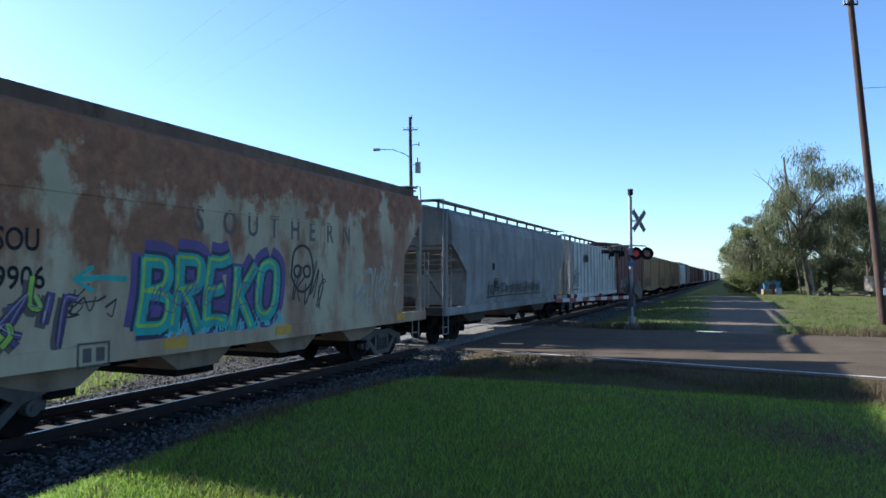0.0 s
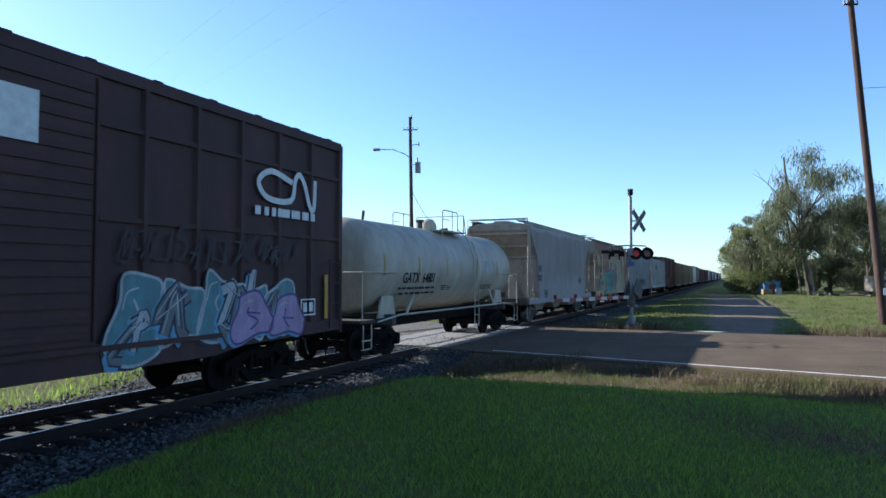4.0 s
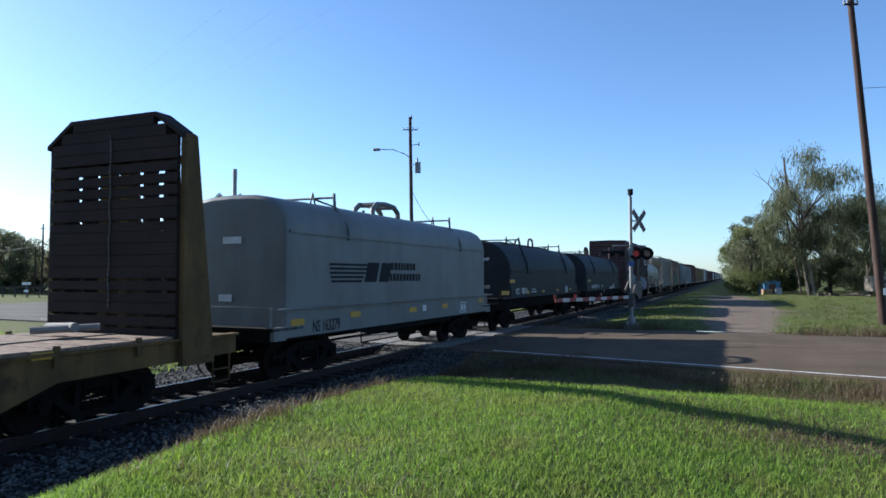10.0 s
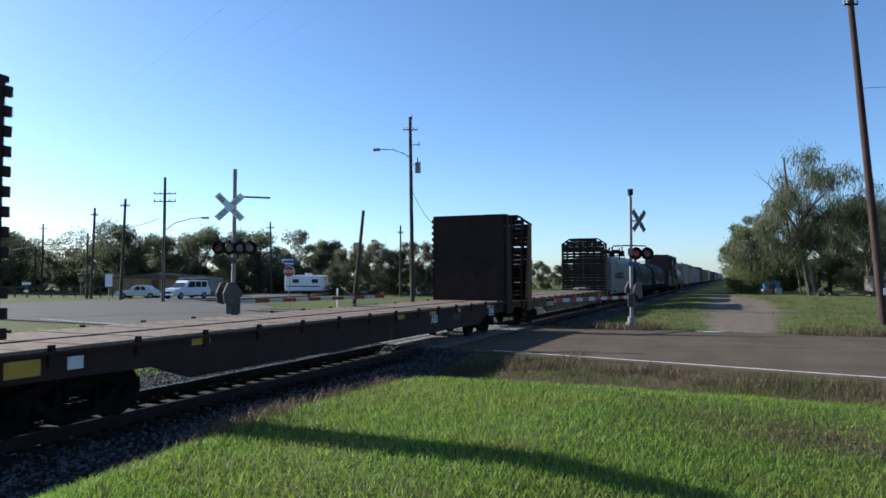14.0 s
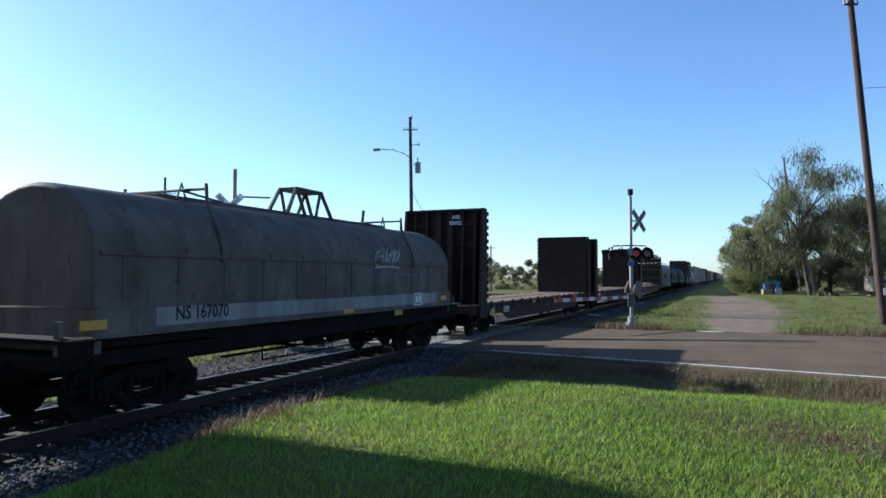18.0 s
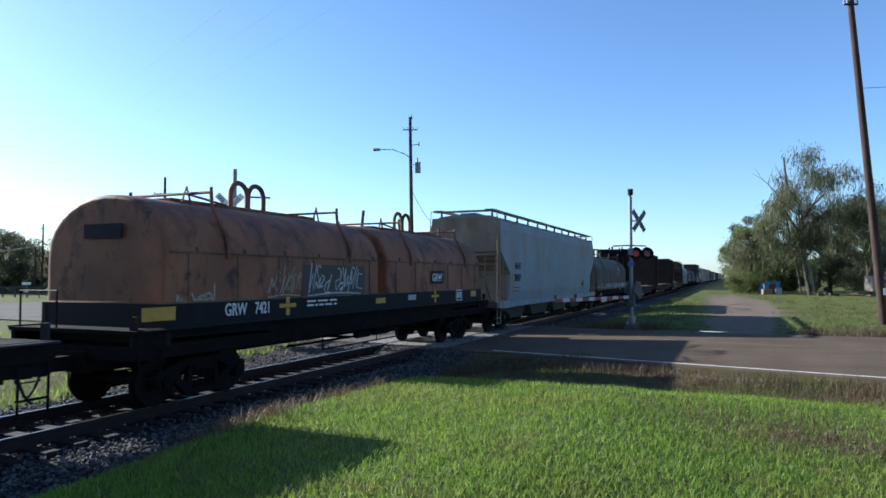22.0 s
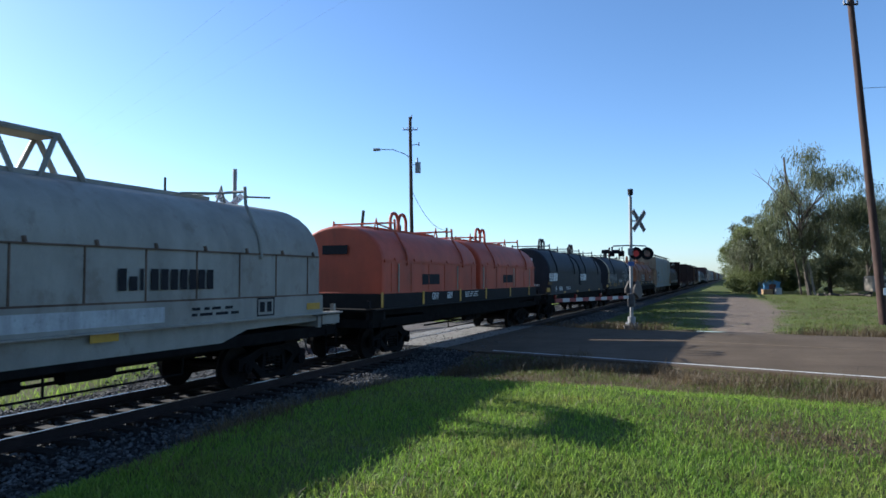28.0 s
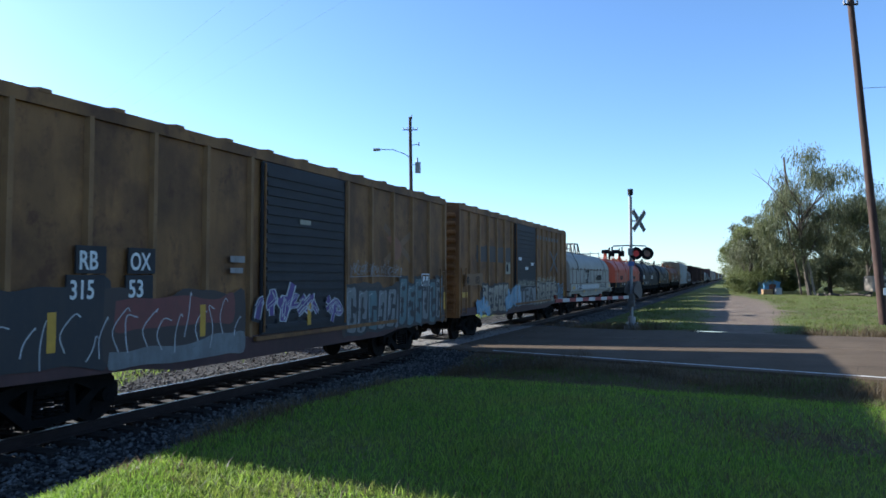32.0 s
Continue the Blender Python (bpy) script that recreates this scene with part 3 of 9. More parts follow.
ground = raw("ground", np.stack((GX, GY, GZ), -1).reshape(-1, 3).tolist(), quads.tolist(), GROUND, smooth=True)
cover = ground.data.color_attributes.new("cover", "FLOAT_COLOR", "POINT")
cover.data.foreach_set("color", np.stack((dry, gravel, dirt, np.ones_like(dry)), -1).astype(np.float32).ravel())
tagged(ground, "grassy open ground with ballast, dry verges and a dirt drive", "ground", kind="structure")


def sheet(name, corners, z, thick, material, label, category, rows=1):
    """A slab that lies on the road's own slope between two polylines [(x, y_near, y_far), ...]."""
    v, f = [], []
    n = 2 * (rows + 1)
    for x, a, b in corners:
        for k in range(rows + 1):
            y = a + (b - a) * k / rows
            h = float(road_z(x, y)) + z
            v += [(x, y, h), (x, y, h - thick)]
    for i in range(len(corners) - 1):
        p, q = n * i, n * i + n
        for k in range(rows):
            a, b = 2 * k, 2 * k + 2
            f += [(p + a, q + a, q + b, p + b), (p + a + 1, p + b + 1, q + b + 1, q + a + 1)]
        f += [(p, p + 1, q + 1, q), (p + n - 2, q + n - 2, q + n - 1, p + n - 1)]
    return tagged(raw(name, v, f, material), label, category, kind="structure")


def road_row(x, a=0.0, b=0.0):
    return (x, float(road_near(x)) - 0.35 + a, float(road_far(x)) + b)


def stripe(xs, at, width):
    return [(x, float(at(x)), float(at(x)) + width) for x in xs]


sheet("road_east", [road_row(1.62)] + [road_row(x) for x in np.arange(2.5, 24.1, 0.75)] + [road_row(40, -1), road_row(90, -2)], 0.0, 0.1, ASPHALT, "worn brownish asphalt road over the level crossing", "road", 12)
sheet("road_west", [road_row(-60, -2, 0), road_row(-30, -1.2, 2), road_row(-22, -0.4, 4), road_row(-12, 0.6), road_row(-1.62)], 0.0, 0.1, ASPHALT_FAR, "pale grey asphalt road beyond the tracks", "road")
# a street on the far side, along the tracks
sheet("road_street", [(-46, -60, 260), (-37, -60, 260)], 0.012, 0.1, ASPHALT_FAR, "pale asphalt side street along the railway", "road")
sheet("road_apron", [(-37, 23.4, 50), (-30, 24.4, 47), (-24, 27, 44), (-20, 33.9, 40)], 0.008, 0.1, ASPHALT_FAR, "wide pale asphalt apron where road and street meet", "road")
sheet("road_line", stripe(np.arange(3.4, 24, 0.6), road_near, 0.1), 0.006, 0.004, WHITE_LINE, "worn white edge line on asphalt", "road marking")
sheet("road_line", stripe((-24, -12, -3.2), road_near, 0.11), 0.005, 0.004, WHITE_LINE, "worn white edge line on asphalt", "road marking")
sheet("road_line", stripe(np.arange(5.5, 24, 0.6), lambda x: 27.3 - 0.5 * x + 0.006 * max(x - 12, 0) ** 2, 0.12), 0.006, 0.004, TAN_LINE, "faded tan centre line on asphalt", "road marking")


# ---------------------------------------------------------------- the track
def rail_profile(x):
    return [(x - 0.075, -0.172), (x + 0.075, -0.172), (x + 0.07, -0.155), (x + 0.012, -0.13), (x + 0.012, -0.045), (x + 0.036, -0.035),
            (x + 0.036, -0.004), (x - 0.036, -0.004), (x - 0.036, -0.035), (x - 0.012, -0.045), (x - 0.012, -0.13), (x - 0.07, -0.155)]


track = tagged(empty("railway_track", (0, 0, -0.18)), "single railway track of steel rails on timber sleepers in ballast", "railway track")
for sx in (-0.753, 0.753):
    r = part("rail", prism([(p[0], p[1] + 0.18) for p in rail_profile(sx)], "y", -120, 1500), RAIL_SIDE, track)
    part("rail_head", box(sx - 0.03, sx + 0.03, -120, 1500, 0.175, 0.18), RAIL_TOP, r, "polished running surface")
tie_mesh = mesh_of("sleeper", box(-1.3, 1.3, -0.115, 0.115, -0.16, 0.0, 0.012), TIE)
rng = random.Random(5)
for i in range(118):
    o = part("sleeper", tie_mesh, TIE, track, at=(rng.uniform(-0.04, 0.04), 1.0 + i * 0.51, rng.uniform(-0.006, 0.004)))
    o.rotation_euler[2] = rng.uniform(-0.012, 0.012)
bm = bmesh.new()
for i in range(420):
    y = 1.0 + 118 * 0.51 + i * 0.55
    quad_box(bm, -1.3, 1.3, y - 0.115, y + 0.115, -0.16, 0.0)
for i in range(30):
    y = 0.49 - i * 0.51
    quad_box(bm, -1.3, 1.3, y - 0.115, y + 0.115, -0.16, 0.0)
tagged(part("distant_track_timber", bm, TIE, track), kind="stuff")
# timber and asphalt panels of the crossing
for x0, x1 in ((-1.6, -0.83), (-0.66, 0.66), (0.83, 1.6)):
    for k in range(5):
        y0 = 20.2 - 0.19 * (x0 + x1) / 2 + k * 2.02
        part("crossing_panel", box(x0, x1, y0, y0 + 1.99, 0.02, 0.178, 0.01), CONCRETE, track)


# ---------------------------------------------------------------- ballast stones and grass
def rocks(name, n, area, size, material, seed, zoff=0.0):
    g = np.random.default_rng(seed)
    base = np.array([(0, 0, 1), (0.894, 0, 0.447), (0.276, 0.851, 0.447), (-0.724, 0.526, 0.447), (-0.724, -0.526, 0.447), (0.276, -0.851, 0.447), (0, 0, -0.6)])
    tri = [(0, 1, 2), (0, 2, 3), (0, 3, 4), (0, 4, 5), (0, 5, 1), (6, 2, 1), (6, 3, 2), (6, 4, 3), (6, 5, 4), (6, 1, 5)]
    x, y = area(g, n)
    z = ground_z(x, y) + zoff
    a = g.uniform(0, 6.28, n)
    s = g.uniform(0.6, 1.3, (n, 1)) * size
    v = base[None] * g.uniform(0.65, 1.2, (n, 7, 1)) * g.uniform(0.6, 1.25, (n, 1, 3)) * s[:, None]
    c, sn = np.cos(a)[:, None], np.sin(a)[:, None]
    vx, vy = v[..., 0] * c - v[..., 1] * sn, v[..., 0] * sn + v[..., 1] * c
    verts = np.stack((vx + x[:, None], vy + y[:, None], v[..., 2] + z[:, None]), -1).reshape(-1, 3)
    faces = (np.array(tri)[None] + (np.arange(n) * 7)[:, None, None]).reshape(-1, 3)
    return raw(name, verts.tolist(), faces.tolist(), material)


def shoulder_area(g, n):
    y = 3 + 55 * g.uniform(0, 1, n) ** 1.7
    x = g.uniform(0.3, 3.0, n)
    return x, y


def far_area(g, n):
    y = 6 + 60 * g.uniform(0, 1, n) ** 1.4
    return 0.6 - (3.9 + 1.5 * smooth(10, 15, y)) * g.uniform(0, 1, n), y


def spill_area(g, n):
    return 4.4 + g.normal(0, 1.0, n), 17.6 + g.normal(0, 0.55, n)


tagged(rocks("ballast", 15000, shoulder_area, 0.038, STONE, 1, 0.03), "crushed grey ballast stones beside the rails", "ballast", kind="stuff")
tagged(rocks("ballast", 12000, far_area, 0.04, STONE, 2, 0.03), "crushed grey ballast stones behind the rails", "ballast", kind="stuff")
tagged(rocks("loose_gravel", 700, spill_area, 0.03, STONE, 3, 0.01), "loose pale gravel at the edge of the road", "gravel", kind="stuff")


def blades(name, x, y, height, width, material, seed, lean=0.5, z=None):
    g = np.random.default_rng(seed)
    n = len(x)
    z = ground_z(x, y) if z is None else z
    a = g.uniform(0, 6.28, n)
    h = height * g.uniform(0.55, 1.35, n)
    w = width * g.uniform(0.6, 1.3, n)
    dx, dy = np.cos(a), np.sin(a)
    b = a + g.normal(0, 0.6, n) + 1.57
    lx, ly = np.cos(b) * h * lean * g.uniform(0.2, 1.3, n), np.sin(b) * h * lean * g.uniform(0.2, 1.3, n)
    p = np.stack((x, y, z - 0.01), -1)
    side = np.stack((dx * w / 2, dy * w / 2, 0 * w), -1)
    mid = np.stack((lx * 0.4, ly * 0.4, h * 0.6), -1)
    tip = np.stack((lx, ly, h), -1)
    verts = np.stack((p - side, p + side, p + mid + side * 0.7, p + mid - side * 0.7, p + tip), 1).reshape(-1, 3)
    k = (np.arange(n) * 5)[:, None]
    me = bpy.data.meshes.new(name)
    faces = np.concatenate((k + np.array([0, 1, 2, 3]),), 1).tolist() + (k + np.array([3, 2, 4])).tolist()
    me.from_pydata(verts.tolist(), [], faces)
    me.materials.append(material)
    return new(name, me)


g0 = np.random.default_rng(11)
n = 165000
y = 2.6 + 11 * g0.uniform(0, 1, n) ** 1.3
x = 3.4 + (4.5 + 0.85 * y) * g0.uniform(0, 1, n)
keep = (y < 11.2 + 0.4 * g0.normal(0, 1, n)) & (x > 4.3 + 0.35 * wobble(x, y, 1.3)) & ~((np.abs(y) < 1.2) & (np.abs(x - 10) < 1))
bare = 1.05 * np.exp(-(((x - 10.9) / 1.2) ** 2 + ((y - 8.1) / 0.8) ** 2)) + 0.5 * np.clip(wobble(x, y, 1.7, 2.0), 0, 1)
keep &= g0.uniform(0, 1, n) > 0.75 * bare
x, y = x[keep], y[keep]
sel = wobble(x, y, 0.9, 1.0) + g0.normal(0, 0.5, len(x)) > -1.35
tagged(blades("lawn_grass", x[sel], y[sel], 0.062, 0.009, GRASS, 12, 0.9), "bright green mown lawn grass", "grass", kind="stuff")
n = 60000
x = g0.uniform(3.0, 24, n)
y = 10.9 + (road_near(x) - 11.4) * g0.uniform(0, 1, n)
green = wobble(x, y, 1.4, 3.0) + g0.normal(0, 0.35, n) > 0.05
y2 = 3.5 + 14 * g0.uniform(0, 1, 5000)
x2 = 5.3 + 0.14 * np.clip(6.5 - y2, 0, 5) + g0.normal(0, 0.4, 5000)
x3, y3 = np.r_[10.8 + g0.normal(0, 1.0, 1800), g0.uniform(4.5, 15, 5000)], np.r_[8.0 + g0.normal(0, 0.6, 1800), g0.uniform(3.2, 12, 5000)]
thin = np.r_[np.ones(1800, bool), wobble(x3[1800:], y3[1800:], 1.9, 5.0) > -0.1]
x3, y3 = x3[thin], y3[thin]
tagged(blades("dry_verge_grass", np.r_[x[~green], x2, x3], np.r_[y[~green], y2, y3], 0.085, 0.009, GRASS_DRY, 13, 0.9), "dry straw-coloured verge grass", "grass", kind="stuff")
tagged(blades("green_verge_grass", x[green], y[green], 0.1, 0.01, GRASS_WILD, 16, 0.9), "rough green tufts in the dry verge", "grass", kind="stuff")


def tufts(name, centres, per, radius, height, width, material, seed, label):
    """Taller ragged tufts of grass round given spots."""
    g = np.random.default_rng(seed)
    c = np.repeat(np.array(centres), per, 0)
    p = c + g.normal(0, radius, c.shape)
    return tagged(blades(name, p[:, 0], p[:, 1], height, width, material, seed, 0.75), label, "grass", kind="stuff")


spots = [(x, y) for x, y in zip(g0.uniform(3.2, 6.3, 34), 16.6 + g0.normal(0, 0.55, 34))] + [(x, road_near(x) - 0.7 - 2.2 * v) for x, v in zip(g0.uniform(6, 20, 70), g0.uniform(0, 1, 70))]
tufts("dry_tufts", spots, 55, 0.16, 0.24, 0.012, GRASS_DRY, 17, "tall brown tufts of dead grass along the road edge")
spots = [(5.3 + 0.2 * v, y) for y, v in zip(g0.uniform(5.6, 10.5, 26), g0.normal(0, 1, 26))] + [(5.4 + 0.12 * v, 5.5 + 0.25 * w) for v, w in zip(g0.normal(0, 1, 12), g0.normal(0, 1, 12))]
tufts("edge_tufts", spots, 40, 0.12, 0.16, 0.01, GRASS_DRY, 18, "straw-coloured tufts along the edge of the ballast")
spots = [(x, road_far(x) + 1.2 + 1.6 * v) for x, v in zip(g0.uniform(12.5, 24, 60), g0.uniform(0, 1, 60))] + [(x, y) for x, y in zip(5.0 + g0.normal(0, 1.0, 20), 31.6 + g0.normal(0, 0.5, 20))]
weeds = [(x, y) for x, y in zip(13 + 22 * g0.uniform(0, 1, 260) ** 1.2, 33.5 + 50 * g0.uniform(0, 1, 260) ** 1.5)] + [(x, y) for x, y in zip(g0.uniform(3.2, 7.2, 70), 33 + 40 * g0.uniform(0, 1, 70) ** 1.5)]
tufts("weed_clumps", weeds, 34, 0.3, 0.2, 0.024, GRASS_WILD, 21, "ragged green weeds scattered over the rough grass")
tufts("far_verge_tufts", spots, 60, 0.28, 0.34, 0.022, GRASS_DRY, 19, "brown dead weeds on the far verge of the road")
# ragged grass between the drive, the crossing and the trees
n = 42000
y = 31.5 + 75 * g0.uniform(0, 1, n) ** 1.6
x = 2.8 + (6 + 0.62 * y) * g0.uniform(0, 1, n)
mid, wide = drive_at(y)
keep = (np.abs(x - mid) > 0.72 * wide + np.abs(g0.normal(0, 0.5, n))) & (y > road_far(x) + 1.0)
x, y = x[keep], y[keep]
pale = wobble(x, y, 0.45, 4.0) + g0.normal(0, 0.35, len(x)) > 0.5
tagged(blades("pale_weeds", x[pale], y[pale], 0.1, 0.03, GRASS_DRY, 20, 1.0), "pale dry weeds scattered through the rough grass", "grass", kind="stuff")
tagged(blades("rough_grass", x[~pale], y[~pale], 0.08, 0.03, GRASS_WILD, 14, 1.0), "rough green and yellow grass beside the dirt drive", "grass", kind="stuff")
n = 26000
y = 4 + 90 * g0.uniform(0, 1, n) ** 1.5
x = -3.2 - 1.2 * smooth(10, 15, y) - 14 * g0.uniform(0, 1, n) ** 1.6 + 0.3 * g0.normal(0, 1, n)
keep = (y < road_near(x) - 0.8) | (y > road_far(x) + 0.6)
tagged(blades("trackside_grass", x[keep], y[keep], 0.17, 0.02, GRASS, 15, 0.7), "tall sunlit yellow-green grass beyond the rails", "grass", kind="stuff")
puddle = sheet("puddle", [(8.35, 29.35, 29.45), (8.6, 29.2, 29.75), (9.2, 29.1, 29.8), (9.6, 29.25, 29.6), (9.8, 29.35, 29.4)], 0.012, 0.006, WATER, "shallow puddle reflecting the sky on the road edge", "puddle")


# ---------------------------------------------------------------- rolling stock: shared parts
def side_frame_mesh():
    """One cast side frame with its springs and bearing caps, centred on the truck, at x = 0."""
    bm = bmesh.new()
    outer = [(-1.12, 0.36), (-1.12, 0.6), (-0.86, 0.66), (-0.45, 0.78), (0.45, 0.78), (0.86, 0.66), (1.12, 0.6), (1.12, 0.36), (0.98, 0.36), (0.9, 0.5), (0.72, 0.5),
             (0.4, 0.66), (-0.4, 0.66), (-0.72, 0.5), (-0.9, 0.5), (-0.98, 0.36)]
    add_prism(bm, outer, "x", -0.07, 0.07)
    add_prism(bm, [(-0.8, 0.5), (-0.66, 0.54), (-0.3, 0.24), (0.3, 0.24), (0.66, 0.54), (0.8, 0.5), (0.4, 0.13), (-0.4, 0.13)], "x", -0.065, 0.065)
    for s in (-1, 1):
        add_prism(bm, [(s * 0.3, 0.22), (s * 0.4, 0.22), (s * 0.36, 0.68), (s * 0.27, 0.68)][::s], "x", -0.06, 0.06)
        add_tube(bm, (-0.05, s * 0.9, 0.42), (0.13, s * 0.9, 0.42), 0.115, 12)
        add_tube(bm, (0.12, s * 0.9, 0.42), (0.15, s * 0.9, 0.42), 0.05, 8)
    for y in (-0.17, 0.0, 0.17):
        for k in range(5):
            z = 0.26 + k * 0.065
            add_tube(bm, (0, y, z), (0, y, z + 0.035), 0.075, 10)
    quad_box(bm, -0.1, 0.08, -0.24, 0.24, 0.57, 0.7)
    return bm


def wheelset_mesh():
    bm = bmesh.new()
    add_tube(bm, (-1.02, 0, 0), (1.02, 0, 0), 0.075, 10)
    for s in (-1, 1):
        add_tube(bm, (s * 0.69, 0, 0), (s * 0.72, 0, 0), 0.46, 28)
        add_tube(bm, (s * 0.72, 0, 0), (s * 0.815, 0, 0), 0.42, 28)
        add_tube(bm, (s * 0.815, 0, 0), (s * 0.83, 0, 0), 0.15, 16)
        for k in range(3):
            a = k * 2.094
            add_tube(bm, (s * 0.81, 0.27 * math.cos(a), 0.27 * math.sin(a)), (s * 0.825, 0.27 * math.cos(a), 0.27 * math.sin(a)), 0.04, 8)
    return bm


SIDE_FRAME = mesh_of("side_frame", side_frame_mesh(), STEEL_GREY)
SIDE_FRAME_DARK = mesh_of("side_frame", side_frame_mesh(), STEEL_DARK)
WHEELS = mesh_of("wheelset", wheelset_mesh(), WHEEL, True)
bm = box(-1.0, 1.0, -0.22, 0.22, 0.5, 0.78, 0.03)
quad_box(bm, -0.35, 0.35, -0.3, 0.3, 0.7, 0.92)
quad_box(bm, -0.65, 0.65, -0.6, -0.5, 0.32, 0.5)
quad_box(bm, -0.65, 0.65, 0.5, 0.6, 0.32, 0.5)
BOLSTER = mesh_of("truck", bm, STEEL_DARK)
bm = box(-0.1, 0.1, -0.35, 0.3, 0.72, 0.95, 0.02)
quad_box(bm, -0.13, 0.13, 0.25, 0.44, 0.68, 1.0)
quad_box(bm, -0.2, -0.02, 0.4, 0.52, 0.7, 0.98)
COUPLER = mesh_of("coupler", bm, STEEL_DARK)
HOSE = mesh_of("brake_hose", path([(0.25, 0.2, 0.8), (0.3, 0.35, 0.7), (0.3, 0.45, 0.45), (0.25, 0.6, 0.32), (0.15, 0.7, 0.36)], 0.022, 6), RUBBER)
ALL_CARS = []
ALL_WHEELS = []


def truck(car, y, dark=True):
    t = part("truck", BOLSTER, STEEL_DARK, car, at=(0, y, 0))
    for s in (-1, 1):
        f = part("side_frame", SIDE_FRAME_DARK if dark else SIDE_FRAME, STEEL_GREY, t, at=(s * 1.0, 0, 0))
        if s < 0:
            f.rotation_euler[2] = math.pi
    for s in (-0.9, 0.9):
        w = part("wheelset", WHEELS, WHEEL, t)
        w.matrix_parent_inverse = Matrix.Translation((0, s, 0.42))
        ALL_WHEELS.append(w)
    return t


def car_base(name, front, rear, label, category, truck_in=2.0, dark=True, reach=0.65):
    """An empty for a car whose end sills stand at the train places front and rear, with trucks and couplers."""
    half = (front - rear) / 2
    car = tagged(empty(name), label, category, group="freight cars of the train")
    ALL_CARS.append((car, (front + rear) / 2))
    for s in (-1, 1):
        truck(car, s * (half - truck_in), dark)
        c = part("coupler", COUPLER, STEEL_DARK, car, at=(0, s * (half + reach - 0.44), 0))
        h = part("brake_hose", HOSE, RUBBER, car, at=(0, s * (half - 0.1), 0))
        if s < 0:
            c.rotation_euler[2] = math.pi
            h.rotation_euler[2] = math.pi
    return car, half


def ladder(car, x, y0, y1, z0, z1, n, material, along="y"):
    """Rungs between two stiles; along y on a side, along x on an end."""
    bm = bmesh.new()
    for k in range(n):
        z = z0 + (z1 - z0) * k / (n - 1)
        if along == "y":
            add_tube(bm, (x, y0, z), (x, y1, z), 0.014, 6)
        else:
            add_tube(bm, (y0, x, z), (y1, x, z), 0.014, 6)
    for y in (y0, y1):
        if along == "y":
            add_tube(bm, (x, y, z0 - 0.08), (x, y, z1 + 0.08), 0.018, 6)
        else:
            add_tube(bm, (y, x, z0 - 0.08), (y, x, z1 + 0.08), 0.018, 6)
    return part("ladder", bm, material, car)


def steps(car, half, material, x=1.42, z0=0.38, z1=0.95):
    for s in (-1, 1):
        for sx in (-1, 1):
            bm = bmesh.new()
            for y in (half - 0.55, half - 0.12):
                add_tube(bm, (sx * x, s * y, z0), (sx * x, s * y, z1), 0.018, 6)
            for z in (z0, z0 + 0.22):
                quad_box(bm, min(sx * x, sx * (x - 0.06)), max(sx * x, sx * (x - 0.06)), min(s * (half - 0.55), s * (half - 0.12)), max(s * (half - 0.55), s * (half - 0.12)), z - 0.012, z + 0.012)
            part("step", bm, material, car)


def plate(car, y0, y1, z0, z1, material, x, name="reflector", label=""):
    return part(name, box(x - 0.004, x + 0.004, y0, y1, z0, z1), material, car, label)


def data_bars(car, x, y0, y1, z, rows, material, h=0.05, gap=0.1, seed=1):
    """Lines of small unreadable stencilling."""
    r = random.Random(seed)
    bm = bmesh.new()
    for k in range(rows):
        y = y0
        while y < y1 - 0.1:
            w = r.uniform(0.1, 0.4)
            quad_box(bm, x, x + 0.003, y, min(y + w, y1), z - k * gap - h, z - k * gap)
            y += w + r.uniform(0.05, 0.12)
    return tagged(part("stencil", bm, material, car), kind="stuff")


def aci_box(car, x, y, z, material=None):
    material = material or STENCIL
    bm = bmesh.new()
    for a in ((y - 0.27, y + 0.27, z + 0.15, z + 0.18), (y - 0.27, y + 0.27, z - 0.18, z - 0.15), (y - 0.27, y - 0.24, z - 0.15, z + 0.15), (y + 0.24, y + 0.27, z - 0.15, z + 0.15),
              (y - 0.18, y - 0.04, z - 0.1, z + 0.1), (y + 0.04, y + 0.18, z - 0.1, z + 0.1)):
        quad_box(bm, x, x + 0.004, *a)
    return tagged(part("stencil_panel", bm, material, car), kind="stuff")


# ---------------------------------------------------------------- graffiti: plain spray shapes
HOOKS = (((0, 0), (0.1, 1)), ((0, 1), (0.35, 0.1), (0.7, 0.95)), ((0.6, 0.9), (0.05, 0.75), (0.1, 0.15), (0.65, 0.1)), ((0, 0.1), (0.1, 0.95), (0.6, 0.75), (0.15, 0.5), (0.7, 0)),
         ((0.7, 0.85), (0.2, 0.95), (0.15, 0.6), (0.65, 0.4), (0.5, 0.05), (0, 0.1)), ((0, 0), (0.15, 0.9), (0.45, 0.2), (0.7, 1)), ((0.1, 0.5), (0.6, 0.55)), ((0.35, 1), (0.3, 0.2), (0.05, -0.15)))


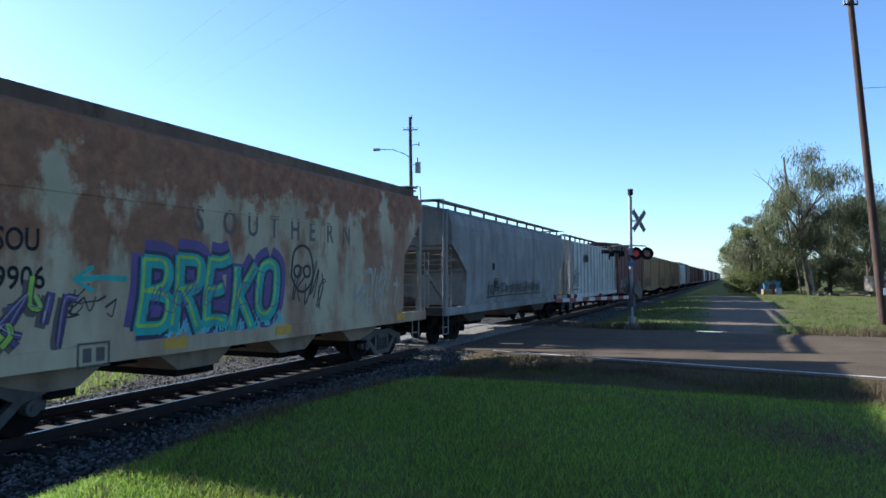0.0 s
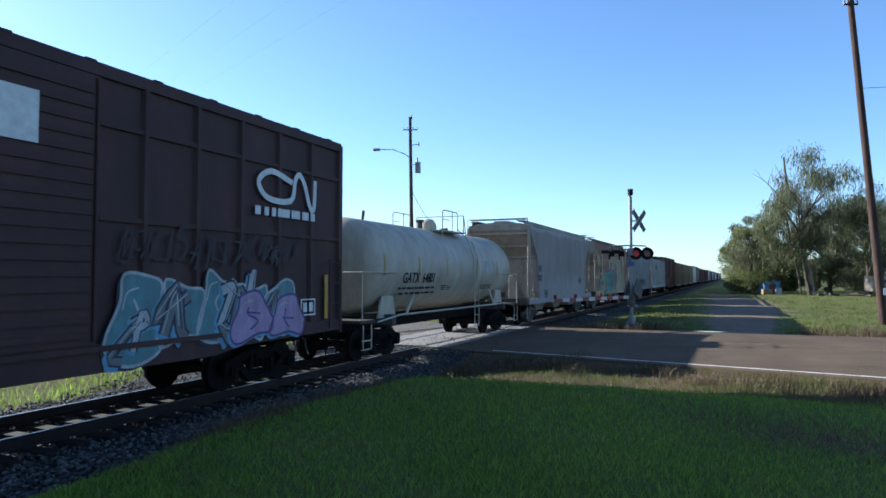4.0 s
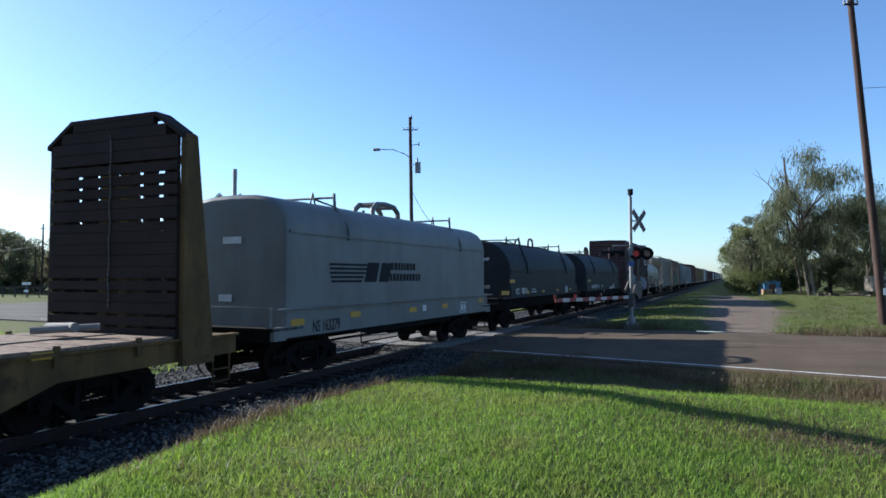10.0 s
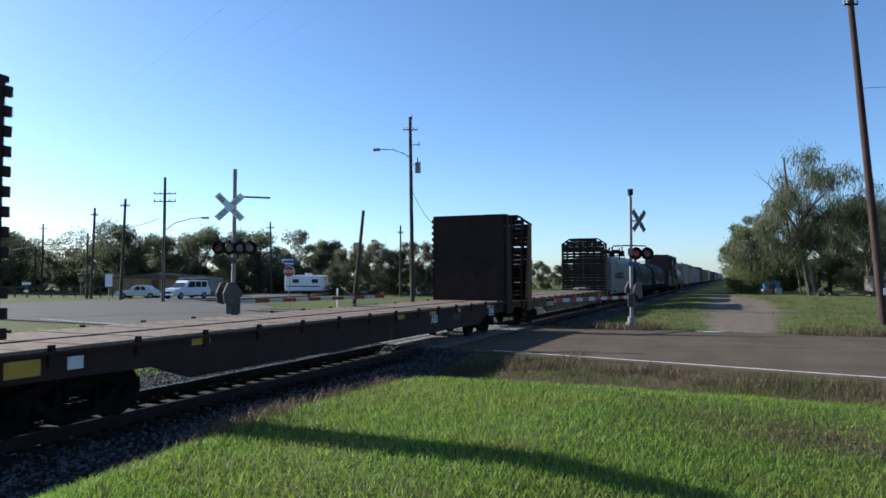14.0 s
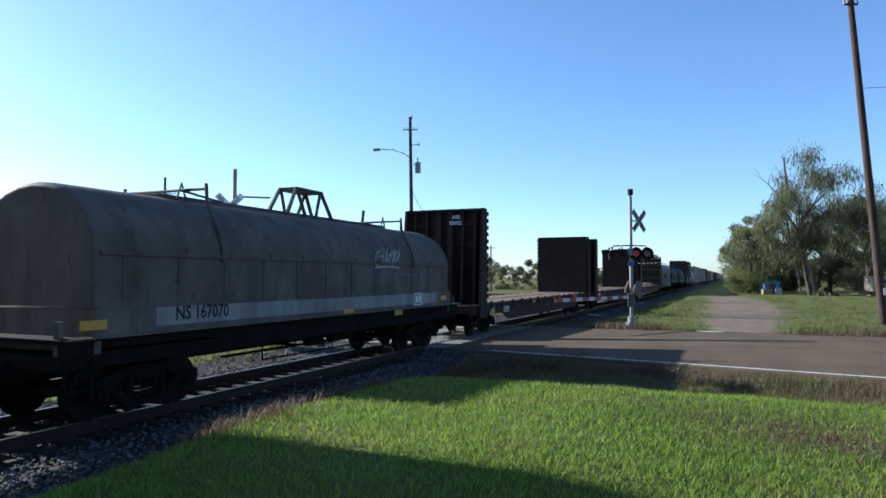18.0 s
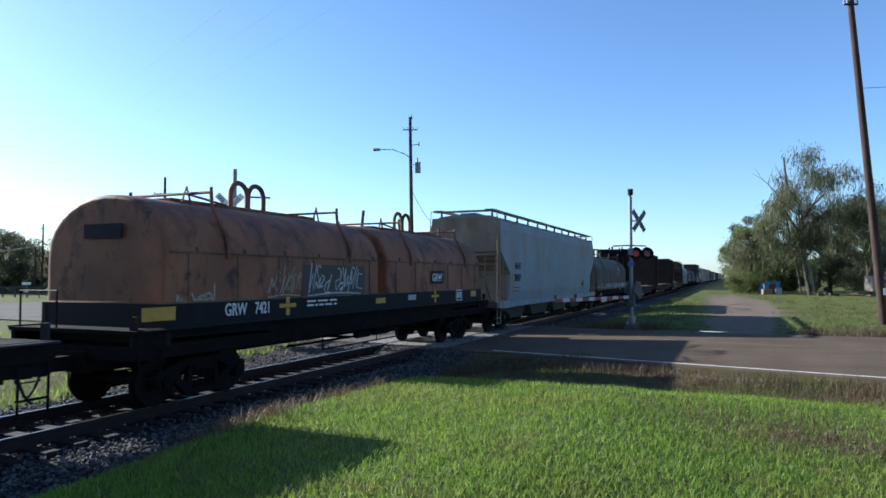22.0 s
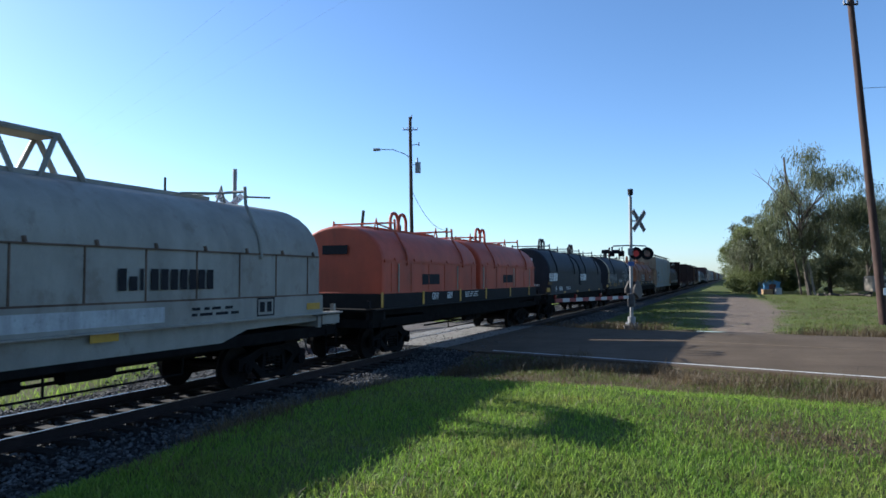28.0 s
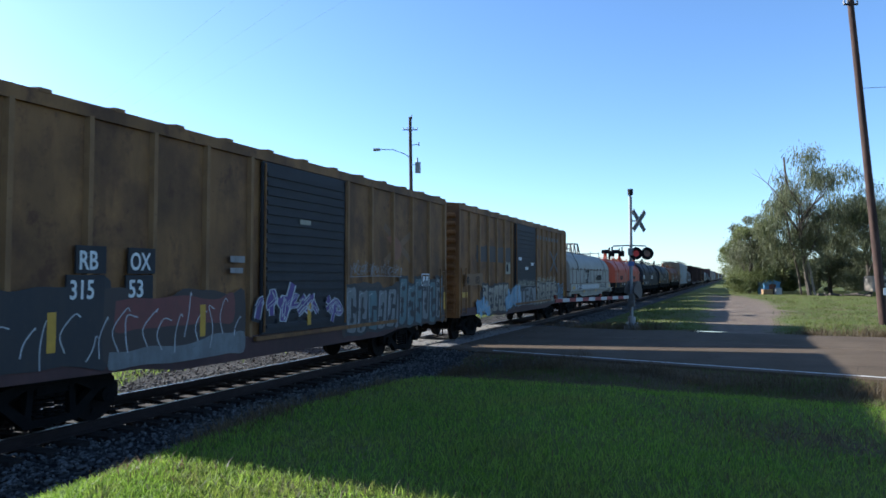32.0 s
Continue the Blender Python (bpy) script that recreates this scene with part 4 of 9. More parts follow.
def tag_line(car, x, y0, z0, w, h, material, seed, width=0.03, strokes=9):
    """A scribbled tag of short hooked strokes that spells nothing."""
    r = random.Random(seed)
    bm = bmesh.new()
    n = max(4, int(w / (0.45 * h)) + strokes // 4)
    step = w / n
    for k in range(n):
        for j in range(r.choice((1, 2, 2))):
            pts = r.choice(HOOKS)
            hh, dz, fl = h * r.uniform(0.55, 1.0), h * r.uniform(0, 0.25), r.choice((-1, 1, 1))
            ww = step * r.uniform(1.0, 1.9)
            up = r.choice((0, 1))
            pts = [(p[0] + r.uniform(-0.18, 0.18), abs(up - p[1]) + r.uniform(-0.15, 0.15)) for p in pts]
            ribbon(bm, [(y0 + step * (k + 0.5) + ww * fl * (p[0] - 0.35) + 0.3 * hh * p[1], z0 + dz + hh * p[1]) for p in pts], width * r.uniform(0.7, 1.2), x + 0.0006 * j, 4)
    if r.random() < 0.6:
        ribbon(bm, [(y0, z0 - 0.06 * h), (y0 + w * 0.5, z0 + 0.02 * h), (y0 + w, z0 - 0.04 * h)], width, x + 0.001, 5)
    return tagged(part("graffiti_tag", bm, material, car), kind="stuff")


def zigzag(r):
    """A random run of bars and arrow turns in the unit square."""
    pts = [(r.uniform(0, 1), r.choice((0.0, 1.0)))]
    for _ in range(r.randint(3, 5)):
        a, b = pts[-1]
        pts.append((min(1.2, max(-0.2, a + r.choice((-1, 1)) * r.uniform(0.1, 0.6))), min(1.1, max(-0.1, b + (0.5 - b) * r.uniform(0.3, 2.0) + r.uniform(-0.25, 0.25)))))
    return pts


def wild_piece(car, x, y0, z0, w, h, n, fill, outline, seed, shade=None, fat=0.3, second=None, lean=0.12):
    """A dense spray-painted piece of interlocking arrows and bars with fine outlines, drop shadow, drips and highlights; it spells nothing."""
    r = random.Random(seed)
    n = int(n * 2.7)
    step = w / n
    bm_s, bm_o, bm_f, bm_g, bm_h = (bmesh.new() for _ in range(5))
    fat = fat * min(step * 2.4, h)
    for k in range(n):
        g = zigzag(r)
        hh, dz = h * r.uniform(0.6, 1.1), r.uniform(-0.05, 0.3) * h
        fy, fz = r.choice((-1, 1)), r.choice((-1, 1))
        tilt, wide = r.uniform(-0.5, 0.5), step * r.uniform(1.3, 2.1)
        pts = []
        for p in g:
            a, b = (p[0] - 0.5) * fy, (p[1] - 0.5) * fz
            pts.append((y0 + step * (k + 0.5) + wide * a + (tilt + lean) * b * h, z0 + dz + hh * (0.45 + 0.9 * b) + r.uniform(-0.04, 0.04) * h))
        f = fat * r.uniform(0.35, 0.75)
        dx = 0.0016 * (k % 3)
        ribbon(bm_s, [(p[0] - 0.06, p[1] - 0.05) for p in pts], f * 1.7, x + 0.001 + dx * 0.3, 3)
        ribbon(bm_o, pts, f * 1.5, x + 0.003 + dx, 3)
        ribbon(bm_g if k % 3 == 1 and second else bm_f, pts, f, x + 0.0042 + dx, 3)
        ribbon(bm_o, [(p[0] + f * 0.22, p[1] - f * 0.2) for p in pts[1:-1]], f * 0.16, x + 0.0092, 4)
        ribbon(bm_h, [(p[0] - f * 0.2, p[1] + f * 0.18) for p in pts[1:4]], f * 0.14, x + 0.0098, 4)
    g = tagged(part("graffiti", bm_f, fill, car), kind="stuff")
    tagged(part("graffiti_shadow", bm_s, shade or outline, g), kind="stuff")
    tagged(part("graffiti_outline", bm_o, outline, g), kind="stuff")
    if second:
        tagged(part("graffiti_fill", bm_g, second, g), kind="stuff")
    tagged(part("graffiti_highlight", bm_h, SPRAY_WHITE, g), kind="stuff")
    return g


def blob_letters(car, x, y0, z0, w, h, n, fill, outline, seed, shade=None, thick=0.045, lean=0.1):
    """A row of fat overlapping bubble shapes with dark outlines: spray-painted, no readable word."""
    r = random.Random(seed)
    step = w / n
    bm_s, bm_f, bm_o, bm_h = bmesh.new(), bmesh.new(), bmesh.new(), bmesh.new()
    for k in range(n):
        cy, cz = y0 + step * (k + 0.5), z0 + h / 2 + r.uniform(-0.06, 0.06) * h
        ww, hh = step * r.uniform(0.52, 0.62), h * r.uniform(0.44, 0.52)
        m = 9
        loop = []
        for i in range(m):
            a = 2 * math.pi * i / m + r.uniform(-0.15, 0.15)
            rad = r.choice((1.0, 1.0, 0.72, 1.12))
            ca, sa = math.cos(a), math.sin(a)
            py, pz = ww * rad * math.copysign(abs(ca) ** 0.7, ca), hh * rad * math.copysign(abs(sa) ** 0.7, sa)
            loop.append((cy + py + lean * pz, cz + pz))
        dx = 0.0016 * (k % 2)
        shape(bm_s, [(p[0] - 0.07, p[1] - 0.06) for p in loop], x + 0.001 + dx * 0.2)
        shape(bm_f, loop, x + 0.004 + dx)
        ribbon(bm_o, loop + [loop[0]], thick, x + 0.007 + dx)
        inner = [(cy + r.uniform(-0.25, 0.25) * ww, cz + hh * a) for a in (0.45, 0.15, -0.15, -0.5)]
        ribbon(bm_o, inner, thick * 0.9, x + 0.0075 + dx)
        if r.random() < 0.7:
            ribbon(bm_o, [(cy - 0.3 * ww, cz + r.uniform(-0.3, 0.3) * hh), (cy + 0.35 * ww, cz + r.uniform(-0.3, 0.3) * hh)], thick * 0.8, x + 0.0075 + dx)
        ribbon(bm_h, [(cy - 0.55 * ww, cz + 0.2 * hh), (cy - 0.4 * ww, cz + 0.6 * hh), (cy, cz + 0.72 * hh)], thick * 0.6, x + 0.0085)
    g = tagged(part("graffiti", bm_f, fill, car), kind="stuff")
    tagged(part("graffiti_shadow", bm_s, shade or outline, g), kind="stuff")
    tagged(part("graffiti_outline", bm_o, outline, g), kind="stuff")
    tagged(part("graffiti_highlight", bm_h, SPRAY_WHITE, g), kind="stuff")
    return g


GLYPHS = {"B": (((0, 0), (0.05, 0.5), (0.0, 1.0)), ((0, 1), (0.6, 0.95), (0.62, 0.62), (0.1, 0.52)), ((0.1, 0.52), (0.75, 0.42), (0.7, 0.02), (0, 0))),
          "R": (((0, -0.05), (0.05, 0.5), (0, 1)), ((0, 1), (0.65, 0.95), (0.65, 0.58), (0.1, 0.5)), ((0.2, 0.5), (0.5, 0.25), (0.8, -0.1))),
          "E": (((0.05, 0), (0.0, 0.5), (0.05, 1)), ((0.05, 1), (0.4, 0.98), (0.7, 1.05)), ((0, 0.52), (0.3, 0.5), (0.55, 0.55)), ((0.05, 0), (0.4, 0.02), (0.75, -0.04))),
          "K": (((0, -0.05), (0.04, 0.5), (0, 1)), ((0.7, 1.05), (0.35, 0.7), (0.08, 0.48)), ((0.15, 0.52), (0.45, 0.25), (0.8, -0.1))),
          "O": (((0.35, 1), (0.02, 0.85), (0, 0.2), (0.35, 0), (0.7, 0.2), (0.68, 0.85), (0.35, 1)),)}


def backdrop(car, x, y0, y1, z0, z1, mat, seed, wob=0.12):
    """A sprayed patch with a ragged outline."""
    rb = random.Random(seed)
    n = max(6, int((y1 - y0) / 0.35))
    top = [(y0 + (y1 - y0) * k / n, z1 + rb.uniform(-wob, wob)) for k in range(n + 1)]
    bot = [(y1 - (y1 - y0) * k / n, z0 + rb.uniform(-wob, wob) * 0.3) for k in range(n + 1)]
    bm = bmesh.new()
    shape(bm, top + bot, x, 3)
    return part("graffiti_ground", bm, mat, car)


def block_piece(car, x, y0, z0, w, h, n, fill, outline, seed, second=None):
    """Fat, tightly packed sprayed block forms with dark slits and pale edges; they spell nothing."""
    r = random.Random(seed)
    bm_o, bm_f, bm_g, bm_h = (bmesh.new() for _ in range(4))
    step = w / n
    for k in range(n):
        lean, dz = r.uniform(-0.06, 0.16) * h, r.uniform(-0.07, 0.07) * h
        lo, hi = y0 + step * k + 0.05, y0 + step * (k + 1) - 0.05
        za, zb = z0 + dz, z0 + h + dz + r.uniform(-0.05, 0.08) * h
        e, d = 0.08, 0.0012 * (k % 2)

        def at(a, b):
            """A place inside the form, both ways from 0 to 1."""
            return (lo + (hi - lo) * a + lean * (b - 0.5), za + (zb - za) * b)
        bulge = [at(0, 0), at(0.5, -0.04), at(1, r.uniform(-0.05, 0.1)), at(1.04, 0.5), at(1, 1), at(0.5, r.uniform(0.95, 1.06)), at(0, 1), at(r.uniform(-0.06, 0.12), 0.5)]
        cy, cz = at(0.5, 0.5)
        shape(bm_o, [(p + e * (1 if p > cy else -1), q + e * (1 if q > cz else -1)) for p, q in bulge], x + 0.002 + d, 3)
        shape(bm_g if second and r.random() < 0.35 else bm_f, bulge, x + 0.005 + d, 3)
        for j in range(r.choice((2, 3, 3))):
            b = (j + 0.8 + r.uniform(-0.15, 0.15)) / 3.4
            a0, a1 = r.choice(((-0.02, 0.55), (0.42, 1.02), (0.3, 0.7)))
            ribbon(bm_o, [at(a0, b), at((a0 + a1) / 2, b + r.uniform(-0.05, 0.05)), at(a1, b + r.uniform(-0.04, 0.04))], r.uniform(0.09, 0.17) * h, x + 0.0085 + d, 3)
        a = r.uniform(0.3, 0.7)
        ribbon(bm_o, [at(a, r.uniform(0.0, 0.3)), at(a + 0.05, r.uniform(0.5, 0.9))], 0.09 * h, x + 0.0088 + d, 3)
        ribbon(bm_h, [at(0.08, 0.15), at(0.06, 0.55), at(0.1, 0.9), at(0.5, 0.95)], 0.014, x + 0.0112, 3)
    g = tagged(part("graffiti", bm_f, fill, car), kind="stuff")
    tagged(part("graffiti_outline", bm_o, outline, g), kind="stuff")
    if second:
        tagged(part("graffiti_fill", bm_g, second, g), kind="stuff")
    tagged(part("graffiti_highlight", bm_h, SPRAY_WHITE, g), kind="stuff")
    return g


def letter_piece(car, x, y0, z0, w, h, text, fill, outline, halo, seed):
    """Fat sprayed letters: halo, thick outline, fill, inner shine."""
    r = random.Random(seed)
    layers = [bmesh.new() for _ in range(4)]
    step = w / len(text)
    for k, ch in enumerate(text):
        dz, tall, lean = r.uniform(-0.06, 0.06) * h, h * r.uniform(0.92, 1.06), 0.12
        for pts in GLYPHS[ch]:
            q = [(y0 + step * (k + 0.12) + step * 1.0 * p[0] + lean * h * p[1], z0 + dz + tall * p[1]) for p in pts]
            f = 0.3 * step
            for bm, wd, dx, (oy, oz) in zip(layers, (f * 2.7, f * 1.6, f, f * 0.24), (0.001, 0.003, 0.005, 0.007), ((0.0, 0.05), (0, 0), (0, 0), (-f * 0.2, f * 0.18))):
                ends = [(2 * q[0][0] - q[1][0], 2 * q[0][1] - q[1][1]), (2 * q[-1][0] - q[-2][0], 2 * q[-1][1] - q[-2][1])]
                grow = 0.12 if wd > f * 0.5 else 0.0
                run = [tuple(a + (b - a) * grow for a, b in zip(q[0], ends[0]))] + q[1:-1] + [tuple(a + (b - a) * grow for a, b in zip(q[-1], ends[1]))]
                ribbon(bm, [(a + oy, b + oz) for a, b in run], wd, x + dx + 0.0003 * (k % 2), 5)
    g = tagged(part("graffiti", layers[2], fill, car), kind="stuff")
    tagged(part("graffiti_shadow", layers[0], halo, g), kind="stuff")
    tagged(part("graffiti_outline", layers[1], outline, g), kind="stuff")
    tagged(part("graffiti_highlight", layers[3], LIME, g), kind="stuff")
    return g


# ---------------------------------------------------------------- covered hoppers
def covered_hopper(front, rear, label, body_mat, end_mat, side=1.56, eave=4.32, top=4.62, sill0=0.98, sill1=1.24, cut=1.2, cut_top=2.4, cut_hi=3.3, cut_in=0.0, ribs=0, dark=True, bays=3, curved=True,
                   board_mat=None, hatch=True, board_up=0.14, inset=0.45, bay_z=0.6, bay_w=0.16):
    car, half = car_base("covered_hopper", front, rear, label, "hopper car", 1.75, dark)
    L = half - 0.15
    b = L - inset
    # side profile in (x, z) and body with slanted lower end corners
    prof = [(side - 0.06, sill1), (side, sill1 + 0.35), (side + 0.03, (sill1 + eave) / 2), (side, eave - 0.35), (side - 0.1, eave), (side - 0.45, top - 0.08), (0.0, top)] if curved else \
           [(side, sill1), (side, sill1 + 0.35), (side, (sill1 + eave) / 2), (side, eave - 0.35), (side - 0.02, eave), (side - 0.5, top - 0.06), (0.0, top)]

    def reach(z):
        """Half length of the side sheet at height z."""
        if z >= cut_hi:
            return b
        if z >= cut_top:
            return b - cut * (cut_hi - z) / (cut_hi - cut_top)
        return b - cut - cut_in * (cut_top - z) / (cut_top - sill1)
    zs = sorted({round(sill1 + (eave - 0.35 - sill1) * k / 14, 3) for k in range(15)} | {eave, top - 0.08, top, cut_top, cut_hi})

    def xat(z):
        pts = prof
        for (xa, za), (xb, zb) in zip(pts, pts[1:]):
            if za <= z <= zb:
                return xa + (xb - xa) * (z - za) / max(zb - za, 1e-6)
        return pts[-1][0]
    bm = bmesh.new()
    rows = []
    for z in zs:
        xx, yy = xat(z), reach(z)
        rows.append([bm.verts.new(p) for p in ((xx, yy, z), (xx, -yy, z), (-xx, -yy, z), (-xx, yy, z))])
    for a, c in zip(rows, rows[1:]):
        for k in range(4):
            bm.faces.new((a[k], c[k], c[(k + 1) % 4], a[(k + 1) % 4]))
    bm.faces.new(rows[0])
    bm.faces.new(rows[-1][::-1])
    bmesh.ops.recalc_face_normals(bm, faces=bm.faces[:])
    body = part("body", bm, body_mat, car)
    # end slope sheets and bulkhead
    for s in (-1, 1):
        line = [(b, top - 0.14), (b, cut_hi), (b - cut, cut_top), (b - cut - cut_in, sill1 + 0.02)]
        e = part("end_sheet", prism([(s * (y + 0.014), z) for y, z in line] + [(s * (y - 0.03), z) for y, z in line[::-1]], "x", -side + 0.1, side - 0.1), end_mat, car, "sloping end sheet")
        for f in (0.12, 0.55, 0.92):
            y, z = b - cut * f, cut_hi - (cut_hi - cut_top) * f
            part("end_rib", box(-side + 0.08, side - 0.08, min(s * (y - 0.05), s * (y + 0.11)), max(s * (y - 0.05), s * (y + 0.11)), z - 0.05, z + 0.05), end_mat, e)
        part("end_gusset", prism([(s * (L - 0.15), cut_hi), (s * (b - 0.1), cut_hi), (s * (b - cut - 0.1), sill1), (s * (b - cut + 0.25), sill1)][::s], "x", -side + 0.1, -side + 0.16), end_mat, e)
        for sx in (-1, 1):
            part("corner_post", box(sx * (side - 0.08) - 0.06, sx * (side - 0.08) + 0.06, s * (L - 0.1) - 0.06, s * (L - 0.1) + 0.06, sill1, cut_hi + 0.1 if s * sx > 0 else eave + 0.05), end_mat, car)
            part("end_brace", prism([(s * (L - 0.1), 2.3), (s * (L - 0.1), 2.45), (s * (b - cut - cut_in + 0.15), sill1 + 0.1), (s * (b - cut - cut_in), sill1 + 0.1)][::s], "x", sx * 0.75 - 0.05, sx * 0.75 + 0.05), end_mat, car)
        part("end_platform", boxes((-side + 0.05, side - 0.05, min(s * (L - 1.4), s * half), max(s * (L - 1.4), s * half), sill1 - 0.1, sill1 - 0.04), (-side, side, min(s * (half - 0.1), s * half), max(s * (half - 0.1), s * half), sill0, sill1)), PLATFORM, car)
        ladder(car, s * (L + 0.02), 0.9, 1.36, sill1 + 0.1, 2.95, 6, end_mat, "x")
        part("brake_stand", box(0.45, 0.8, s * (L - 0.25) - 0.05, s * (L - 0.25) + 0.05, sill1, 2.3, 0.02), end_mat, car)
        ladder(car, side + 0.02, s * (L - 0.12) - 0.22, s * (L - 0.12) + 0.22, sill1 + 0.05, 2.9, 6, end_mat)
        part("brake_cylinder", tubes(((0.3 * s, s * (L - 0.9), 1.5), (0.3 * s, s * (L - 0.35), 1.5), 0.16), ((-0.5, s * (L - 0.7), 1.4), (0.1, s * (L - 0.7), 1.4), 0.11), n=12), STEEL_GREY, car)
    part("side_sill", boxes((side - 0.09, side + 0.045, -half, half, sill0, sill1), (-side - 0.045, -side + 0.09, -half, half, sill0, sill1)), body_mat, car)
    part("centre_sill", box(-0.3, 0.3, -half, half, 0.72, 1.1), STEEL_DARK, car)
    # discharge bays
    inner = b - cut - cut_in
    span = 2 * inner / bays
    for k in range(bays):
        y0 = -inner + span * k
        part("discharge_bay", prism([(y0 + 0.05, sill1), (y0 + span - 0.05, sill1), (y0 + span * (0.5 + bay_w), bay_z), (y0 + span * (0.5 - bay_w), bay_z)], "x", -1.05, 1.05), PLATFORM if dark else BAY_BROWN, car)
        part("outlet_gate", boxes((-1.0, 1.0, y0 + span * (0.5 - bay_w), y0 + span * (0.5 + bay_w), bay_z - 0.12, bay_z + 0.01), (1.0, 1.2, y0 + span * 0.46, y0 + span * 0.54, bay_z - 0.09, bay_z - 0.02)), STEEL_DARK, car)
    # roof: trough hatch and running boards
    board = board_mat or STEEL_DARK
    if hatch:
        part("hatch_cover", box(-0.35, 0.35, -b + 0.4, b - 0.4, top, top + 0.09, 0.02), body_mat, car)
    zb = top + board_up
    for sx in (-1, 1):
        xc = sx * (side - 0.42)
        part("running_board", box(xc - 0.17, xc + 0.17, -half + 0.05, half - 0.05, zb, zb + 0.045), board, car)
        if board_up < 0.02:
            part("roof_fascia", box(xc + sx * 0.14 - 0.03, xc + sx * 0.14 + 0.03, -b, b, eave, zb + 0.02), board, car)
    if board_up > 0.05:
        pm = mesh_of("board_bracket", box(-0.04, 0.04, -0.02, 0.02, 0, board_up + 0.1), board)
        for k in range(12):
            for sx in (-1, 1):
                part("board_bracket", pm, board, car, at=(sx * (side - 0.42), -L + 0.3 + (2 * L - 0.6) * k / 11, top - 0.1))
    for s in (-1, 1):
        bm = bmesh.new()
        for sx in (-1, 1):
            add_path(bm, [(sx * (side - 0.2), s * (L - 0.05), top + 0.16), (sx * (side - 0.1), s * (half - 0.1), top + 0.14), (sx * (side - 0.08), s * (half - 0.05), eave - 0.2), (sx * (side - 0.08), s * (half - 0.05), sill1)], 0.018)
        quad_box(bm, -side + 0.2, side - 0.2, min(s * (half - 0.5), s * (half - 0.05)), max(s * (half - 0.5), s * (half - 0.05)), top + 0.1, top + 0.14)
        part("end_grab_iron", bm, end_mat, car)
    if ribs:
        for k in range(ribs):
            yy = -(b - 0.1) + 2 * (b - 0.1) * k / (ribs - 1)
            part("side_rib", box(side, side + 0.06, yy - 0.05, yy + 0.05, sill1, eave - 0.05), body_mat, car)
            part("side_rib", box(-side - 0.06, -side, yy - 0.05, yy + 0.05, sill1, eave - 0.05), body_mat, car)
    steps(car, half, end_mat)
    return car, half, b, side + (0.034 if curved else 0.004)


